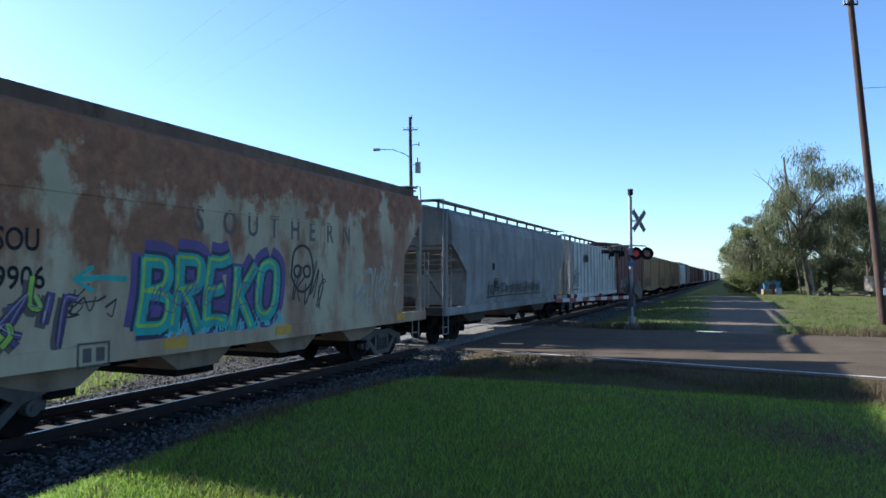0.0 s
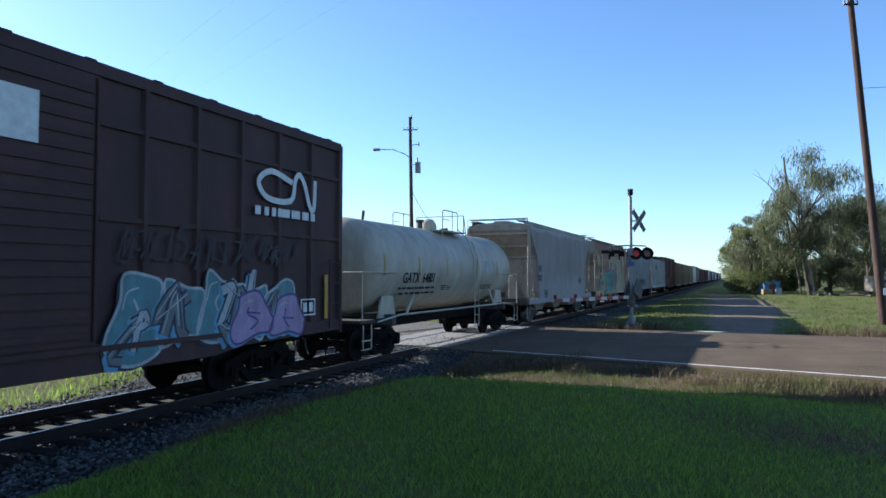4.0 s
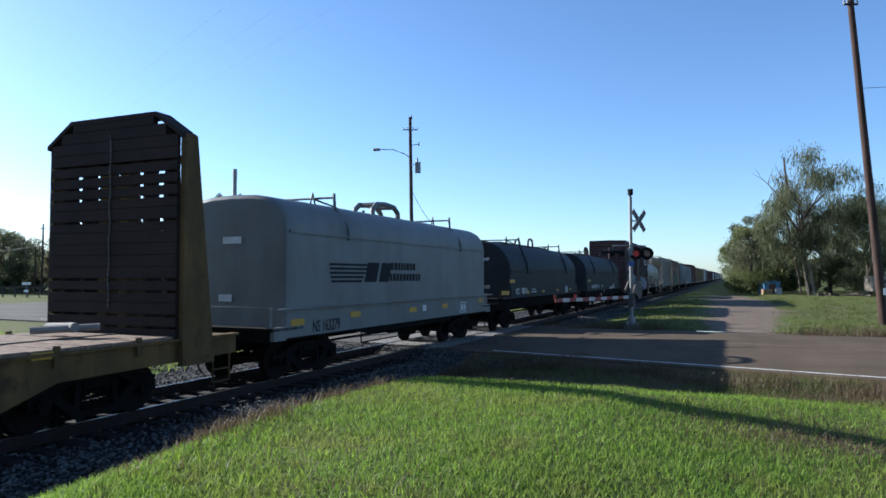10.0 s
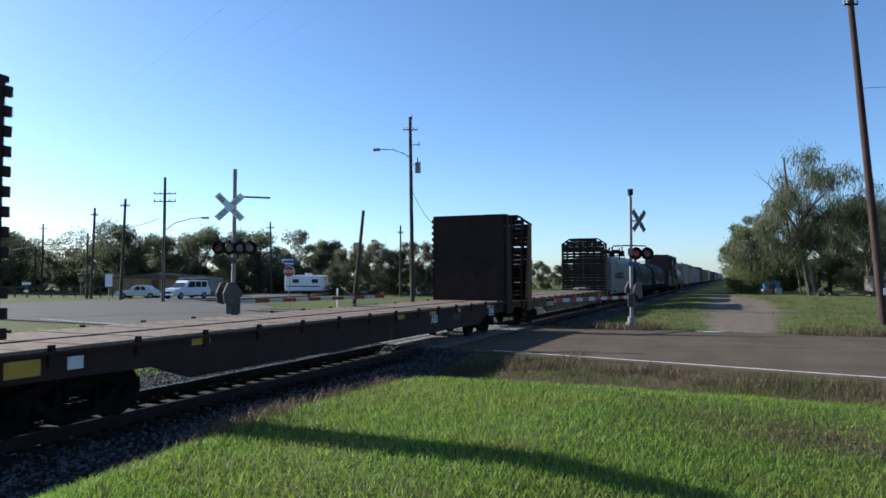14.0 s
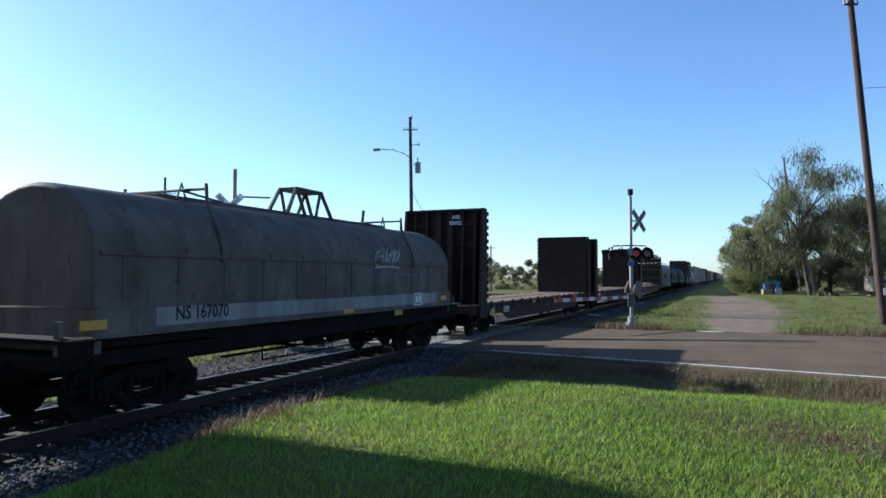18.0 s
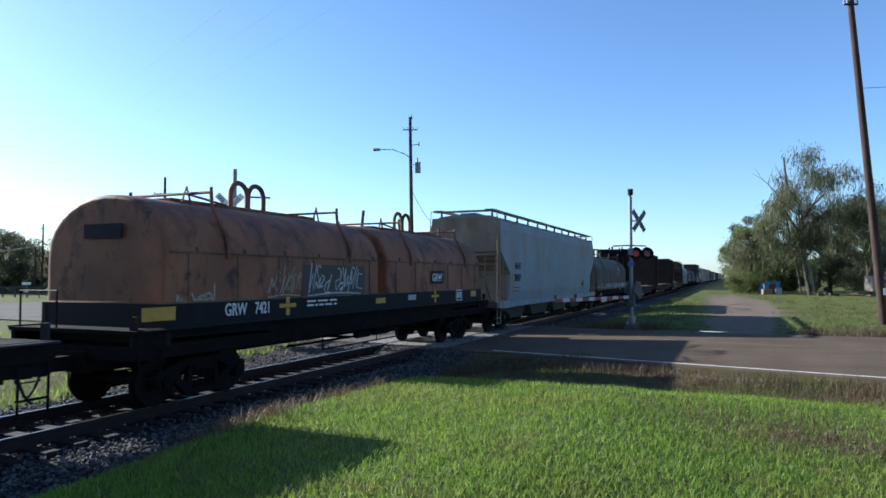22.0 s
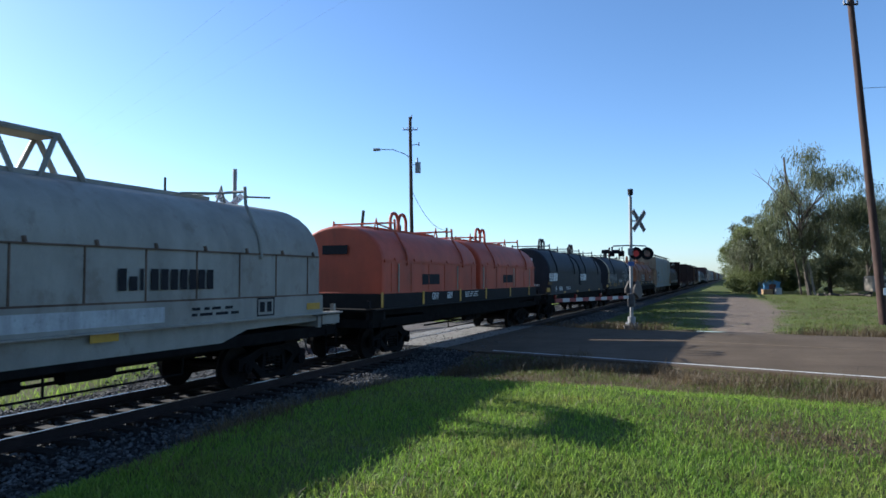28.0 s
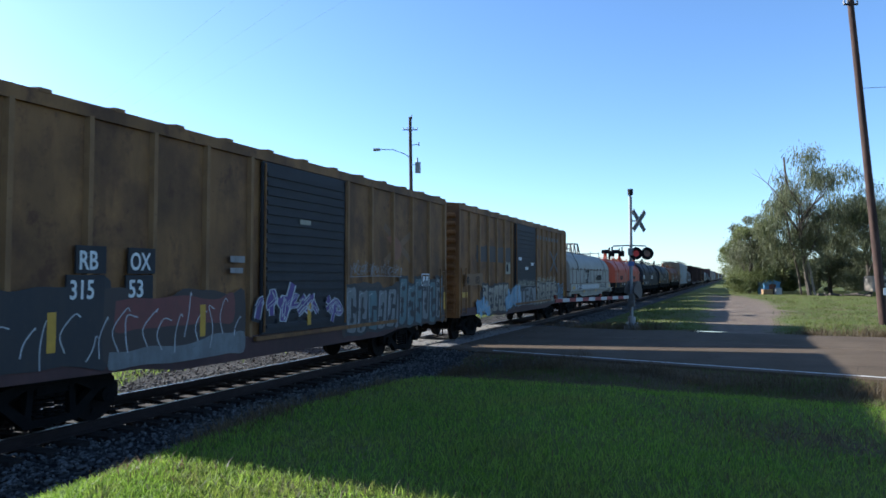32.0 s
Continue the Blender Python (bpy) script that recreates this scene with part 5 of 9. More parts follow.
# ---------------------------------------------------------------- boxcars
def boxcar(front, rear, label, body_mat, door_mat, eave=4.45, sill=0.85, side=1.45, posts=17, door=(-1.5, 1.5), post_w=0.11, roof_mat=None, hung=0.12, post_mat=None, sill_mat=None, rise=0.2, end_ribs=11, belts=()):
    car, half = car_base("boxcar", front, rear, label, "boxcar", 2.35, True, 0.62)
    L = half - 0.1
    part("body", box(-side, side, -L, L, sill + 0.25, eave, 0.02), body_mat, car)
    top = [(-side - 0.05, eave), (side + 0.05, eave), (side + 0.05, eave + 0.06), (0.0, eave + rise), (-side - 0.05, eave + 0.06)]
    roof = part("roof", prism(top, "y", -L - 0.02, L + 0.02), roof_mat or body_mat, car)
    nr = 13
    pm = mesh_of("roof_rib", prism([(-side - 0.06, eave + 0.04), (side + 0.06, eave + 0.04), (side + 0.06, eave + 0.06 + 0.2 * rise), (0.0, eave + 0.2 * rise + rise), (-side - 0.06, eave + 0.06 + 0.2 * rise)], "y", -0.09, 0.09), roof_mat or body_mat)
    for k in range(nr):
        part("roof_rib", pm, roof_mat or body_mat, roof, at=(0, -L + 0.5 + (2 * L - 1.0) * k / (nr - 1), 0))
    # sill hung lower between the trucks
    for sx in (-1, 1):
        x0, x1 = (side - 0.06, side + 0.06) if sx > 0 else (-side - 0.06, -side + 0.06)
        part("side_sill", prism([(-L, sill + 0.3), (L, sill + 0.3), (L, sill + 0.06), (L - 3.4, sill), (L - 4.2, sill - hung), (-L + 4.2, sill - hung), (-L + 3.4, sill), (-L, sill + 0.06)], "x", x0, x1), sill_mat or body_mat, car)
        part("top_plate", box(min(sx * side, sx * (side + 0.065)), max(sx * side, sx * (side + 0.065)), -L, L, eave - 0.14, eave), body_mat, car)
    part("centre_sill", box(-0.32, 0.32, -half - 0.1, half + 0.1, 0.7, 1.15), STEEL_DARK, car)
    for z in belts:
        for a, b in ((-L, door[0] - 0.05), (door[1] + 0.05, L)):
            for sx in (-1, 1):
                part("side_belt", box(sx * (side + 0.025) - 0.03, sx * (side + 0.025) + 0.03, a, b, z - 0.04, z + 0.04), body_mat, car)
    ys = [-L + 0.06 + (2 * L - 0.12) * k / (posts - 1) for k in range(posts)]
    bm = bmesh.new()
    w = post_w / 2
    add_prism(bm, [(side, -w * 1.3), (side + 0.075, -w * 0.7), (side + 0.075, w * 0.7), (side, w * 1.3)], "z", sill + 0.28, eave - 0.12)
    pm = mesh_of("side_post", bm, post_mat or body_mat)
    for y in ys:
        if door[0] - 0.1 < y < door[1] + 0.1:
            continue
        part("side_post", pm, body_mat, car, at=(0, y, 0))
        o = part("side_post", pm, body_mat, car, at=(0, y, 0))
        o.rotation_euler[2] = math.pi
        o.location = (0, y, 0)
    for sx in (-1, 1):
        def xs(a, b):
            return (side + a, side + b) if sx > 0 else (-side - b, -side - a)
        d = part("door", box(*xs(0.03, 0.09), door[0], door[1], sill + 0.3, eave - 0.16, 0.01), door_mat, car, "corrugated sliding plug door")
        n = 17
        pm = mesh_of("corrugation", box(*xs(0.09, 0.125), door[0] + 0.12, door[1] - 0.12, -0.045, 0.045), door_mat)
        for k in range(n):
            part("corrugation", pm, door_mat, d, at=(0, 0, sill + 0.45 + (eave - 0.4 - sill - 0.45) * k / (n - 1)))
        for y in (door[0] + 0.05, door[1] - 0.05):
            part("locking_bar", tubes(((xs(0.12, 0.14)[0], y, sill + 0.35), (xs(0.12, 0.14)[0], y, eave - 0.2), 0.025)), body_mat, d)
        part("door_track", boxes((*xs(0.0, 0.14), door[0] - 0.2, door[1] + 2.6, sill + 0.2, sill + 0.28)), body_mat, car)
    for s in (-1, 1):
        nz = end_ribs
        pm = mesh_of("end_rib", prism([(s * L, -0.1), (s * (L + 0.07), -0.03), (s * (L + 0.07), 0.03), (s * L, 0.1)][::s], "x", -side + 0.06, side - 0.06), body_mat)
        for k in range(nz):
            part("end_rib", pm, body_mat, car, at=(0, 0, sill + 0.55 + (eave - 0.35 - sill - 0.55) * k / (nz - 1)))
        for sx in (-1, 1):
            part("corner_post", box(sx * side - 0.07, sx * side + 0.07, s * L - 0.05, s * L + 0.05, sill, eave), body_mat, car)
        ladder(car, s * (L + 0.1), side - 0.55, side - 0.1, sill + 0.2, sill + 2.0, 5, body_mat, "x")
        ladder(car, side + 0.1, s * (L - 0.3) - 0.22, s * (L - 0.3) + 0.22, sill + 0.2, sill + 1.6, 4, body_mat)
        part("end_sill", box(-side, side, min(s * (L - 0.05), s * half), max(s * (L - 0.05), s * half), sill, sill + 0.3), body_mat, car)
    steps(car, half, STEEL_DARK, side - 0.04, 0.35, sill + 0.05)
    return car, half, side


# ---------------------------------------------------------------- coil cars
def hood_profile(side, z0, zs, top, n=14, flat=0.0):
    """Half-barrel cover: straight sides to zs, then an arch up to top."""
    pts = [(side, z0)]
    for k in range(n + 1):
        a = math.pi * k / n
        c, s = math.cos(a), math.sin(a)
        pts.append((side * math.copysign(abs(c) ** (1 - flat), c), zs + (top - zs) * abs(s) ** (1 - flat * 0.5)))
    pts.append((-side, z0))
    return pts


def coil_hood(car, y0, y1, mat, side=1.42, z0=1.42, zs=2.35, top=3.62, end_round=0.28, flat=0.0, loops="arch", rib=False, band=None, rail_mat=None, brackets=(0.2, 0.8)):
    """One lift-off cover, from y0 to y1, with its lifting gear."""
    bm = bmesh.new()
    cols = []
    end_round *= 0.55
    m = 5
    stations = [(y0 + end_round * (1 - math.cos(a)), math.sin(a)) for a in [math.pi / 2 * k / m for k in range(m + 1)]]
    stations = [(y, 0.86 + 0.14 * s) for y, s in stations]
    stations += [(y1 - (y - y0), s) for y, s in stations[::-1]]
    base = hood_profile(side, z0, zs, top, 14, flat)
    for y, s in stations:
        cols.append([bm.verts.new((p[0] * (0.975 + 0.025 * (s - 0.86) / 0.14), y, z0 + (p[1] - z0) * (0.955 + 0.045 * (s - 0.86) / 0.14))) for p in base])
    for a, b in zip(cols, cols[1:]):
        for k in range(len(base) - 1):
            bm.faces.new((a[k], b[k], b[k + 1], a[k + 1]))
    for ring in (cols[0], cols[-1]):
        c = Vector((0, ring[0].co.y, (z0 + top) / 2))
        inner = [bm.verts.new(c + (v.co - c) * 0.95) for v in ring]
        for k in range(len(ring)):
            bm.faces.new((ring[k], ring[(k + 1) % len(ring)], inner[(k + 1) % len(ring)], inner[k]))
        bm.faces.new(inner)
    bmesh.ops.recalc_face_normals(bm, faces=bm.faces[:])
    hood = part("cover", bm, mat, car, smooth=True)
    L = y1 - y0
    rh = 0.013 if rail_mat else 0.035
    for r in ((side - 0.01, side + 0.03, y0 + 0.08, y1 - 0.08, zs - rh, zs + rh), (side - 0.01, side + 0.045, y0 + 0.02, y1 - 0.02, z0 - 0.02, z0 + 0.03),
              (-side - 0.03, -side + 0.01, y0 + 0.08, y1 - 0.08, zs - rh, zs + rh)):
        part("cover_rail", box(*r), rail_mat or mat, hood)
    part("top_ridge", box(-0.26, 0.26, y0 + L * 0.17, y1 - L * 0.17, top - 0.03, top + 0.055, 0.01), mat, hood)
    if rib:
        nrib = max(4, int(L / 1.1))
        bm = bmesh.new()
        for k in range(nrib):
            y = y0 + 0.5 + (L - 1.0) * k / (nrib - 1)
            for sx in (-1, 1):
                quad_box(bm, min(sx * side, sx * (side + 0.014)), max(sx * side, sx * (side + 0.014)), y - 0.014, y + 0.014, z0 + 0.03, zs)
            add_tube(bm, (side + 0.02, y + 0.2, zs + 0.0), (side - 0.01, y + 0.2, zs + 0.09), 0.035, 6)
        tagged(part("cover_rib", bm, rail_mat or mat, hood), kind="stuff")
    if band:
        for a, b in ((y0 + 0.06, y0 + 0.62), (y1 - 0.62, y1 - 0.06)):
            bm = bmesh.new()
            pr = [(p[0] * 1.004, p[1] + 0.006) for p in base]
            for p, q in zip(pr, pr[1:]):
                vs = [bm.verts.new(c) for c in ((p[0], a, p[1]), (q[0], a, q[1]), (q[0], b, q[1]), (p[0], b, p[1]))]
                bm.faces.new(vs)
            part("end_band", bm, band, hood, "tan painted band")
    # centre lifting loop
    yc = (y0 + y1) / 2 + (0.45 if L > 10 else 0.1)
    if loops == "arch":
        for x in (-0.1,):
            bm = bmesh.new()
            for dy in (-0.29, 0.29):
                pts = [(0.0, yc + dy + 0.27 * math.cos(math.pi * k / 10), top + 0.36 + 0.26 * math.sin(math.pi * k / 10)) for k in range(11)]
                pts = [(0.0, pts[0][1], top - 0.1)] + pts + [(0.0, pts[-1][1], top - 0.1)]
                add_path(bm, pts, 0.055, 8)
            part("lifting_loop", bm, mat, hood)
    elif loops == "wide":
        for x in (-0.3, 0.3):
            pts = [(x, yc - 0.85, top - 0.15), (x, yc - 0.8, top + 0.2), (x, yc - 0.55, top + 0.36), (x, yc, top + 0.4), (x, yc + 0.55, top + 0.36), (x, yc + 0.8, top + 0.2), (x, yc + 0.85, top - 0.15)]
            part("lifting_loop", path(pts, 0.08, 8), mat, hood)
        part("loop_bar", tubes(((-0.3, yc - 0.5, top + 0.36), (0.3, yc - 0.5, top + 0.36), 0.07), ((-0.3, yc + 0.5, top + 0.36), (0.3, yc + 0.5, top + 0.36), 0.07)), mat, hood)
    elif loops == "twin":
        for x in (-0.35, 0.35):
            bm = bmesh.new()
            pts = [(x, yc + 0.42 * math.cos(math.pi * k / 10), top - 0.1 + 0.3 + 0.2 * math.sin(math.pi * k / 10)) for k in range(11)]
            pts = [(x, pts[0][1], top - 0.2)] + pts + [(x, pts[-1][1], top - 0.2)]
            add_path(bm, pts, 0.05, 8)
            part("lifting_loop", bm, mat, hood)
    else:
        bm = bmesh.new()
        for x in (-0.3, 0.3):
            add_path(bm, [(x, yc - 1.05, top - 0.12), (x * 0.8, yc - 0.55, top + 0.66), (x * 0.8, yc + 0.55, top + 0.66), (x, yc + 1.05, top - 0.12)], 0.055, 6)
            add_path(bm, [(x, yc - 0.2, top - 0.06), (x * 0.8, yc - 0.5, top + 0.64)], 0.045, 6)
            add_path(bm, [(x, yc + 0.2, top - 0.06), (x * 0.8, yc + 0.5, top + 0.64)], 0.045, 6)
        quad_box(bm, -0.28, 0.28, yc - 0.55, yc + 0.55, top + 0.62, top + 0.7)
        part("lifting_frame", bm, mat, hood)
    # guide brackets near the ends
    for f in brackets:
        y = y0 + L * f
        bm = bmesh.new()
        for sx in (-1, 1):
            add_path(bm, [(sx * (side + 0.03), y, zs - 0.1), (sx * (side + 0.02), y, zs + 0.15), (sx * side * 0.97, y, zs + (top - zs) * 0.36), (sx * side * 0.86, y, zs + (top - zs) * 0.6), (sx * side * 0.74, y, top - 0.12), (sx * side * 0.72, y, top + 0.24)], 0.035, 6)
        add_tube(bm, (-side * 0.72, y, top + 0.14), (side * 0.72, y, top + 0.14), 0.03, 6)
        sgn = 1 if f > 0.5 else -1
        add_tube(bm, (side * 0.3, y, top + 0.14), (side * 0.3, y - sgn * 1.1, top + 0.02), 0.025, 6)
        add_path(bm, [(side * 0.3, y + sgn * 0.12, top - 0.05), (side * 0.3, y, top + 0.28), (side * 0.3, y - sgn * 0.12, top - 0.05)], 0.025, 6)
        part("guide_bracket", bm, mat, hood)
    return hood


def coil_car(front, rear, label, frame_mat, hoods, deep=0.8, sill_top=1.75, width=1.48, truck_in=1.95, step_mat=None, flange_mat=None, lower_mat=None, sill_h=0.42, ledge=False):
    """A coil car: troughed frame with lift-off covers; hoods = [(y_front, y_rear, kwargs), ...] in train places."""
    car, half = car_base("coil_car", front, rear, label, "coil car", truck_in, True, 0.6)
    mid = (front + rear) / 2
    L = half - 0.05
    yf, yr = hoods[0][0] - mid, hoods[-1][1] - mid
    for s, y in ((1, yf), (-1, yr)):
        part("end_wall", box(-width + 0.03, width - 0.03, min(y - s * 0.1, y + s * 0.03), max(y - s * 0.1, y + s * 0.03), 1.1, sill_top), frame_mat, car)
    for sx in (-1, 1):
        x0, x1 = (width - 0.1, width) if sx > 0 else (-width, -width + 0.1)
        part("side_sill", box(x0, x1, yr - 0.04, yf + 0.04, sill_top - sill_h, sill_top), frame_mat, car)
        part("sill_flange", box(min(sx * width, sx * (width + 0.1)), max(sx * width, sx * (width + 0.1)), -L, L, sill_top - 0.03 if ledge else sill_top - sill_h, sill_top if ledge else sill_top - sill_h + 0.03), flange_mat or frame_mat, car)
        for s, a, b in ((1, yf + 0.04, L), (-1, -L, yr - 0.04)):
            part("end_sill", box(x0, x1, a, b, sill_top - 0.66, sill_top - 0.38), frame_mat if ledge else lower_mat or STEEL_DARK, car)
        part("lower_sill", prism([(-L + 0.2, sill_top - 0.4), (L - 0.2, sill_top - 0.4), (L - 0.2, sill_top - 0.56), (L - 3.2, sill_top - 0.6), (L - 3.9, sill_top - deep), (-L + 3.9, sill_top - deep), (-L + 3.2, sill_top - 0.6), (-L + 0.2, sill_top - 0.56)], "x", sx * (width - 0.12) - 0.04, sx * (width - 0.12) + 0.04), lower_mat or STEEL_DARK, car)
    part("floor", box(-width + 0.09, width - 0.09, -L, L, 0.9, 1.12), STEEL_DARK, car)
    part("centre_sill", box(-0.35, 0.35, -half, half, 0.68, 1.02), STEEL_DARK, car)
    part("brake_gear", tubes(((-1.2, -1.2, 0.72), (1.1, -1.2, 0.72), 0.03), ((0.5, -3, 0.62), (0.5, 2.5, 0.62), 0.03), ((0.75, 0.6, 0.75), (0.75, 1.5, 0.75), 0.14), ((1.1, -0.9, 0.75), (1.1, -0.3, 0.75), 0.1), ((1.2, -2.6, 0.55), (1.2, 2.6, 0.55), 0.018), ((1.2, -2.6, 0.55), (1.2, -2.6, 0.95), 0.018), ((1.2, 0, 0.55), (1.2, 0, 0.95), 0.018), ((1.2, 2.6, 0.55), (1.2, 2.6, 0.95), 0.018), n=8), STEEL_DARK, car)
    for s in (-1, 1):
        part("end_platform", boxes((-width, width, min(s * (L - 1.0), s * half), max(s * (L - 1.0), s * half), sill_top - 0.46, sill_top - 0.4)), STEEL_DARK, car)
        part("end_handrail", path([(-1.3, s * (half - 0.08), 1.3), (-1.3, s * (half - 0.08), 2.0), (-0.4, s * (half - 0.08), 2.0), (-0.4, s * (half - 0.08), 1.3)], 0.018), frame_mat, car)
        part("end_post", box(1.28, 1.38, s * (half - 0.1) - 0.04, s * (half - 0.1) + 0.04, 1.05, 1.6), frame_mat, car)
    out = []
    for a, b, kw in hoods:
        out.append(coil_hood(car, b - mid, a - mid, **kw))
    steps(car, half, step_mat or STEEL_DARK, width - 0.04, 0.38, 1.05)
    return car, half, mid, out


# ---------------------------------------------------------------- bulkhead flatcars
def bulkhead(car, y, s, mat, top, plank, chamfer, width=1.42, deck=1.3, seed=1):
    """An end bulkhead: posts facing out (direction s), planks facing the load."""
    r = random.Random(seed)
    prof = [(-width, 0.8), (width, 0.8), (width, top - chamfer), (width - chamfer * 1.4, top), (-width + chamfer * 1.4, top), (-width, top - chamfer)] if chamfer else [(-width, 0.8), (width, 0.8), (width, top), (-width, top)]
    for sx in (-1, 1):
        part("bulkhead_side", prism([(y, 0.75), (y + s * 0.75, 0.75), (y + s * 0.28, top - chamfer), (y, top - chamfer)][::s], "x", sx * width - 0.05, sx * width + 0.05), mat, car)
    n = 19
    b = None
    for k in range(n):
        z0 = deck + (top - deck) * k / n
        z1 = deck + (top - deck) * (k + 1) / n - ((0.05 if r.random() < 0.3 else 0.008) if chamfer else 0.001)
        w = width - 0.06
        if chamfer and z1 > top - chamfer:
            w -= 1.4 * (z1 - (top - chamfer))
        part("plank", box(-w, w, min(y, y - s * 0.07), max(y, y - s * 0.07), z0, z1), plank, car)
    def rim(x):
        return top - max(0.0, abs(x) - (width - 1.4 * chamfer)) / 1.4 if chamfer else top
    for k in range(6):
        x = -width + 0.35 + (2 * width - 0.7) * k / 5
        part("bulkhead_post", prism([(y, 0.9), (y + s * 0.42, 0.9), (y + s * 0.2, rim(x) - 0.04), (y, rim(x) - 0.04)][::s], "x", x - 0.05 - 0.05 * (k in (2, 3)), x + 0.05 + 0.05 * (k in (2, 3))), FLAT_BROWN if k not in (2, 3) else mat, car)
    for z in (1.75, 2.6, 3.4, 4.15):
        part("bulkhead_beam", box(-width + 0.05, width - 0.05, min(y, y + s * 0.14), max(y, y + s * 0.14), z, z + 0.12), FLAT_BROWN, car)
    if not chamfer:
        part("backing_plate", box(-width + 0.07, width - 0.07, min(y + s * 0.002, y + s * 0.03), max(y + s * 0.002, y + s * 0.03), deck, top - 0.08), FLAT_BROWN, car)
        cleat = mesh_of("edge_cleat", box(-0.035, 0.035, -0.05, 0.05, -0.07, 0.07, 0.012), mat)
        for k in range(13):
            for sx in (-1, 1):
                part("edge_cleat", cleat, mat, car, at=(sx * (width + 0.055), y - s * 0.03, deck + 0.3 + (top - deck - 0.5) * k / 12))
    w = width - 1.4 * chamfer
    lo, hi = min(y - s * 0.08, y + s * 0.26), max(y - s * 0.08, y + s * 0.26)
    part("bulkhead_cap", box(-w, w, lo, hi, top - 0.07, top + 0.01), plank if chamfer else mat, car)
    if chamfer:
        for sx in (-1, 1):
            part("bulkhead_cap", prism([(sx * w, top + 0.01), (sx * w, top - 0.07), (sx * (width + 0.04), top - chamfer - 0.08), (sx * (width + 0.05), top - chamfer)][::sx], "y", lo, hi), plank, car)
        bm = bmesh.new()
        for k in range(34):
            z, c = deck + 0.5 + 0.09 * k, 0.012 * math.sin(k * 0.9)
            quad_box(bm, c - 0.014, c + 0.014, y - s * 0.085 - 0.008, y - s * 0.085 + 0.008, z, z + 0.075)
        tagged(part("lashing_chain", bm, STEEL_GREY, car, "pale steel chain hanging down the planks"), kind="stuff")


def flatcar(front, rear, bulk_front, bulk_rear, label, mat, plank, top=4.75, chamfer=0.35, deck=1.3, side=1.5, seed=1):
    car, half = car_base("bulkhead_flatcar", front, rear, label, "flatcar", 2.6, True, 0.55)
    mid = (front + rear) / 2
    for sx in (-1, 1):
        x0, x1 = (side - 0.1, side) if sx > 0 else (-side, -side + 0.1)
        L = half
        part("side_sill", prism([(-L, deck), (L, deck), (L, deck - 0.36), (L - 3.6, deck - 0.42), (L - 4.4, deck - 0.7), (-L + 4.4, deck - 0.7), (-L + 3.6, deck - 0.42), (-L, deck - 0.36)], "x", x0, x1), mat, car)
        part("sill_flange", box(min(sx * side, sx * (side + 0.08)), max(sx * side, sx * (side + 0.08)), -L, L, deck - 0.04, deck), mat, car)
    part("centre_sill", box(-0.35, 0.35, -half, half, 0.66, 1.1), STEEL_DARK, car)
    yf, yr = bulk_front - mid, bulk_rear - mid
    n = 46
    pm = mesh_of("deck_plank", box(-side + 0.02, side - 0.02, 0.0, (yf - yr) / n - 0.012, deck - 0.03, deck + 0.045), DECK)
    for k in range(n):
        o = part("deck_plank", pm, DECK, car, at=(0, yr + (yf - yr) * k / n, 0.004 * math.sin(k * 2.3)))
    for s, y in ((1, yf), (-1, yr)):
        part("end_deck", box(-side, side, min(y, s * half), max(y, s * half), deck - 0.3, deck - 0.02), mat, car)
        bulkhead(car, y, s, mat, top, plank, chamfer, side + 0.08, deck, seed + s)
    pm = mesh_of("stake_pocket", boxes((side, side + 0.05, -0.06, 0.06, deck - 0.2, deck - 0.05), (side - 0.02, side + 0.05, -0.035, 0.035, deck, deck + 0.09)), mat)
    for k in range(14):
        y = yr + 0.8 + (yf - yr - 1.6) * k / 13
        part("stake_pocket", pm, mat, car, at=(0, y, 0))
        o = part("stake_pocket", pm, mat, car, at=(0, y, 0))
        o.rotation_euler[2] = math.pi
    part("deck_strip", box(0.2, 0.26, yr + 0.1, yf - 0.1, deck + 0.02, deck + 0.062), RUBBER, car, "dark steel strip along the planks")
    steps(car, half, mat, side - 0.04, 0.35, deck - 0.3)
    return car, half, mid, side


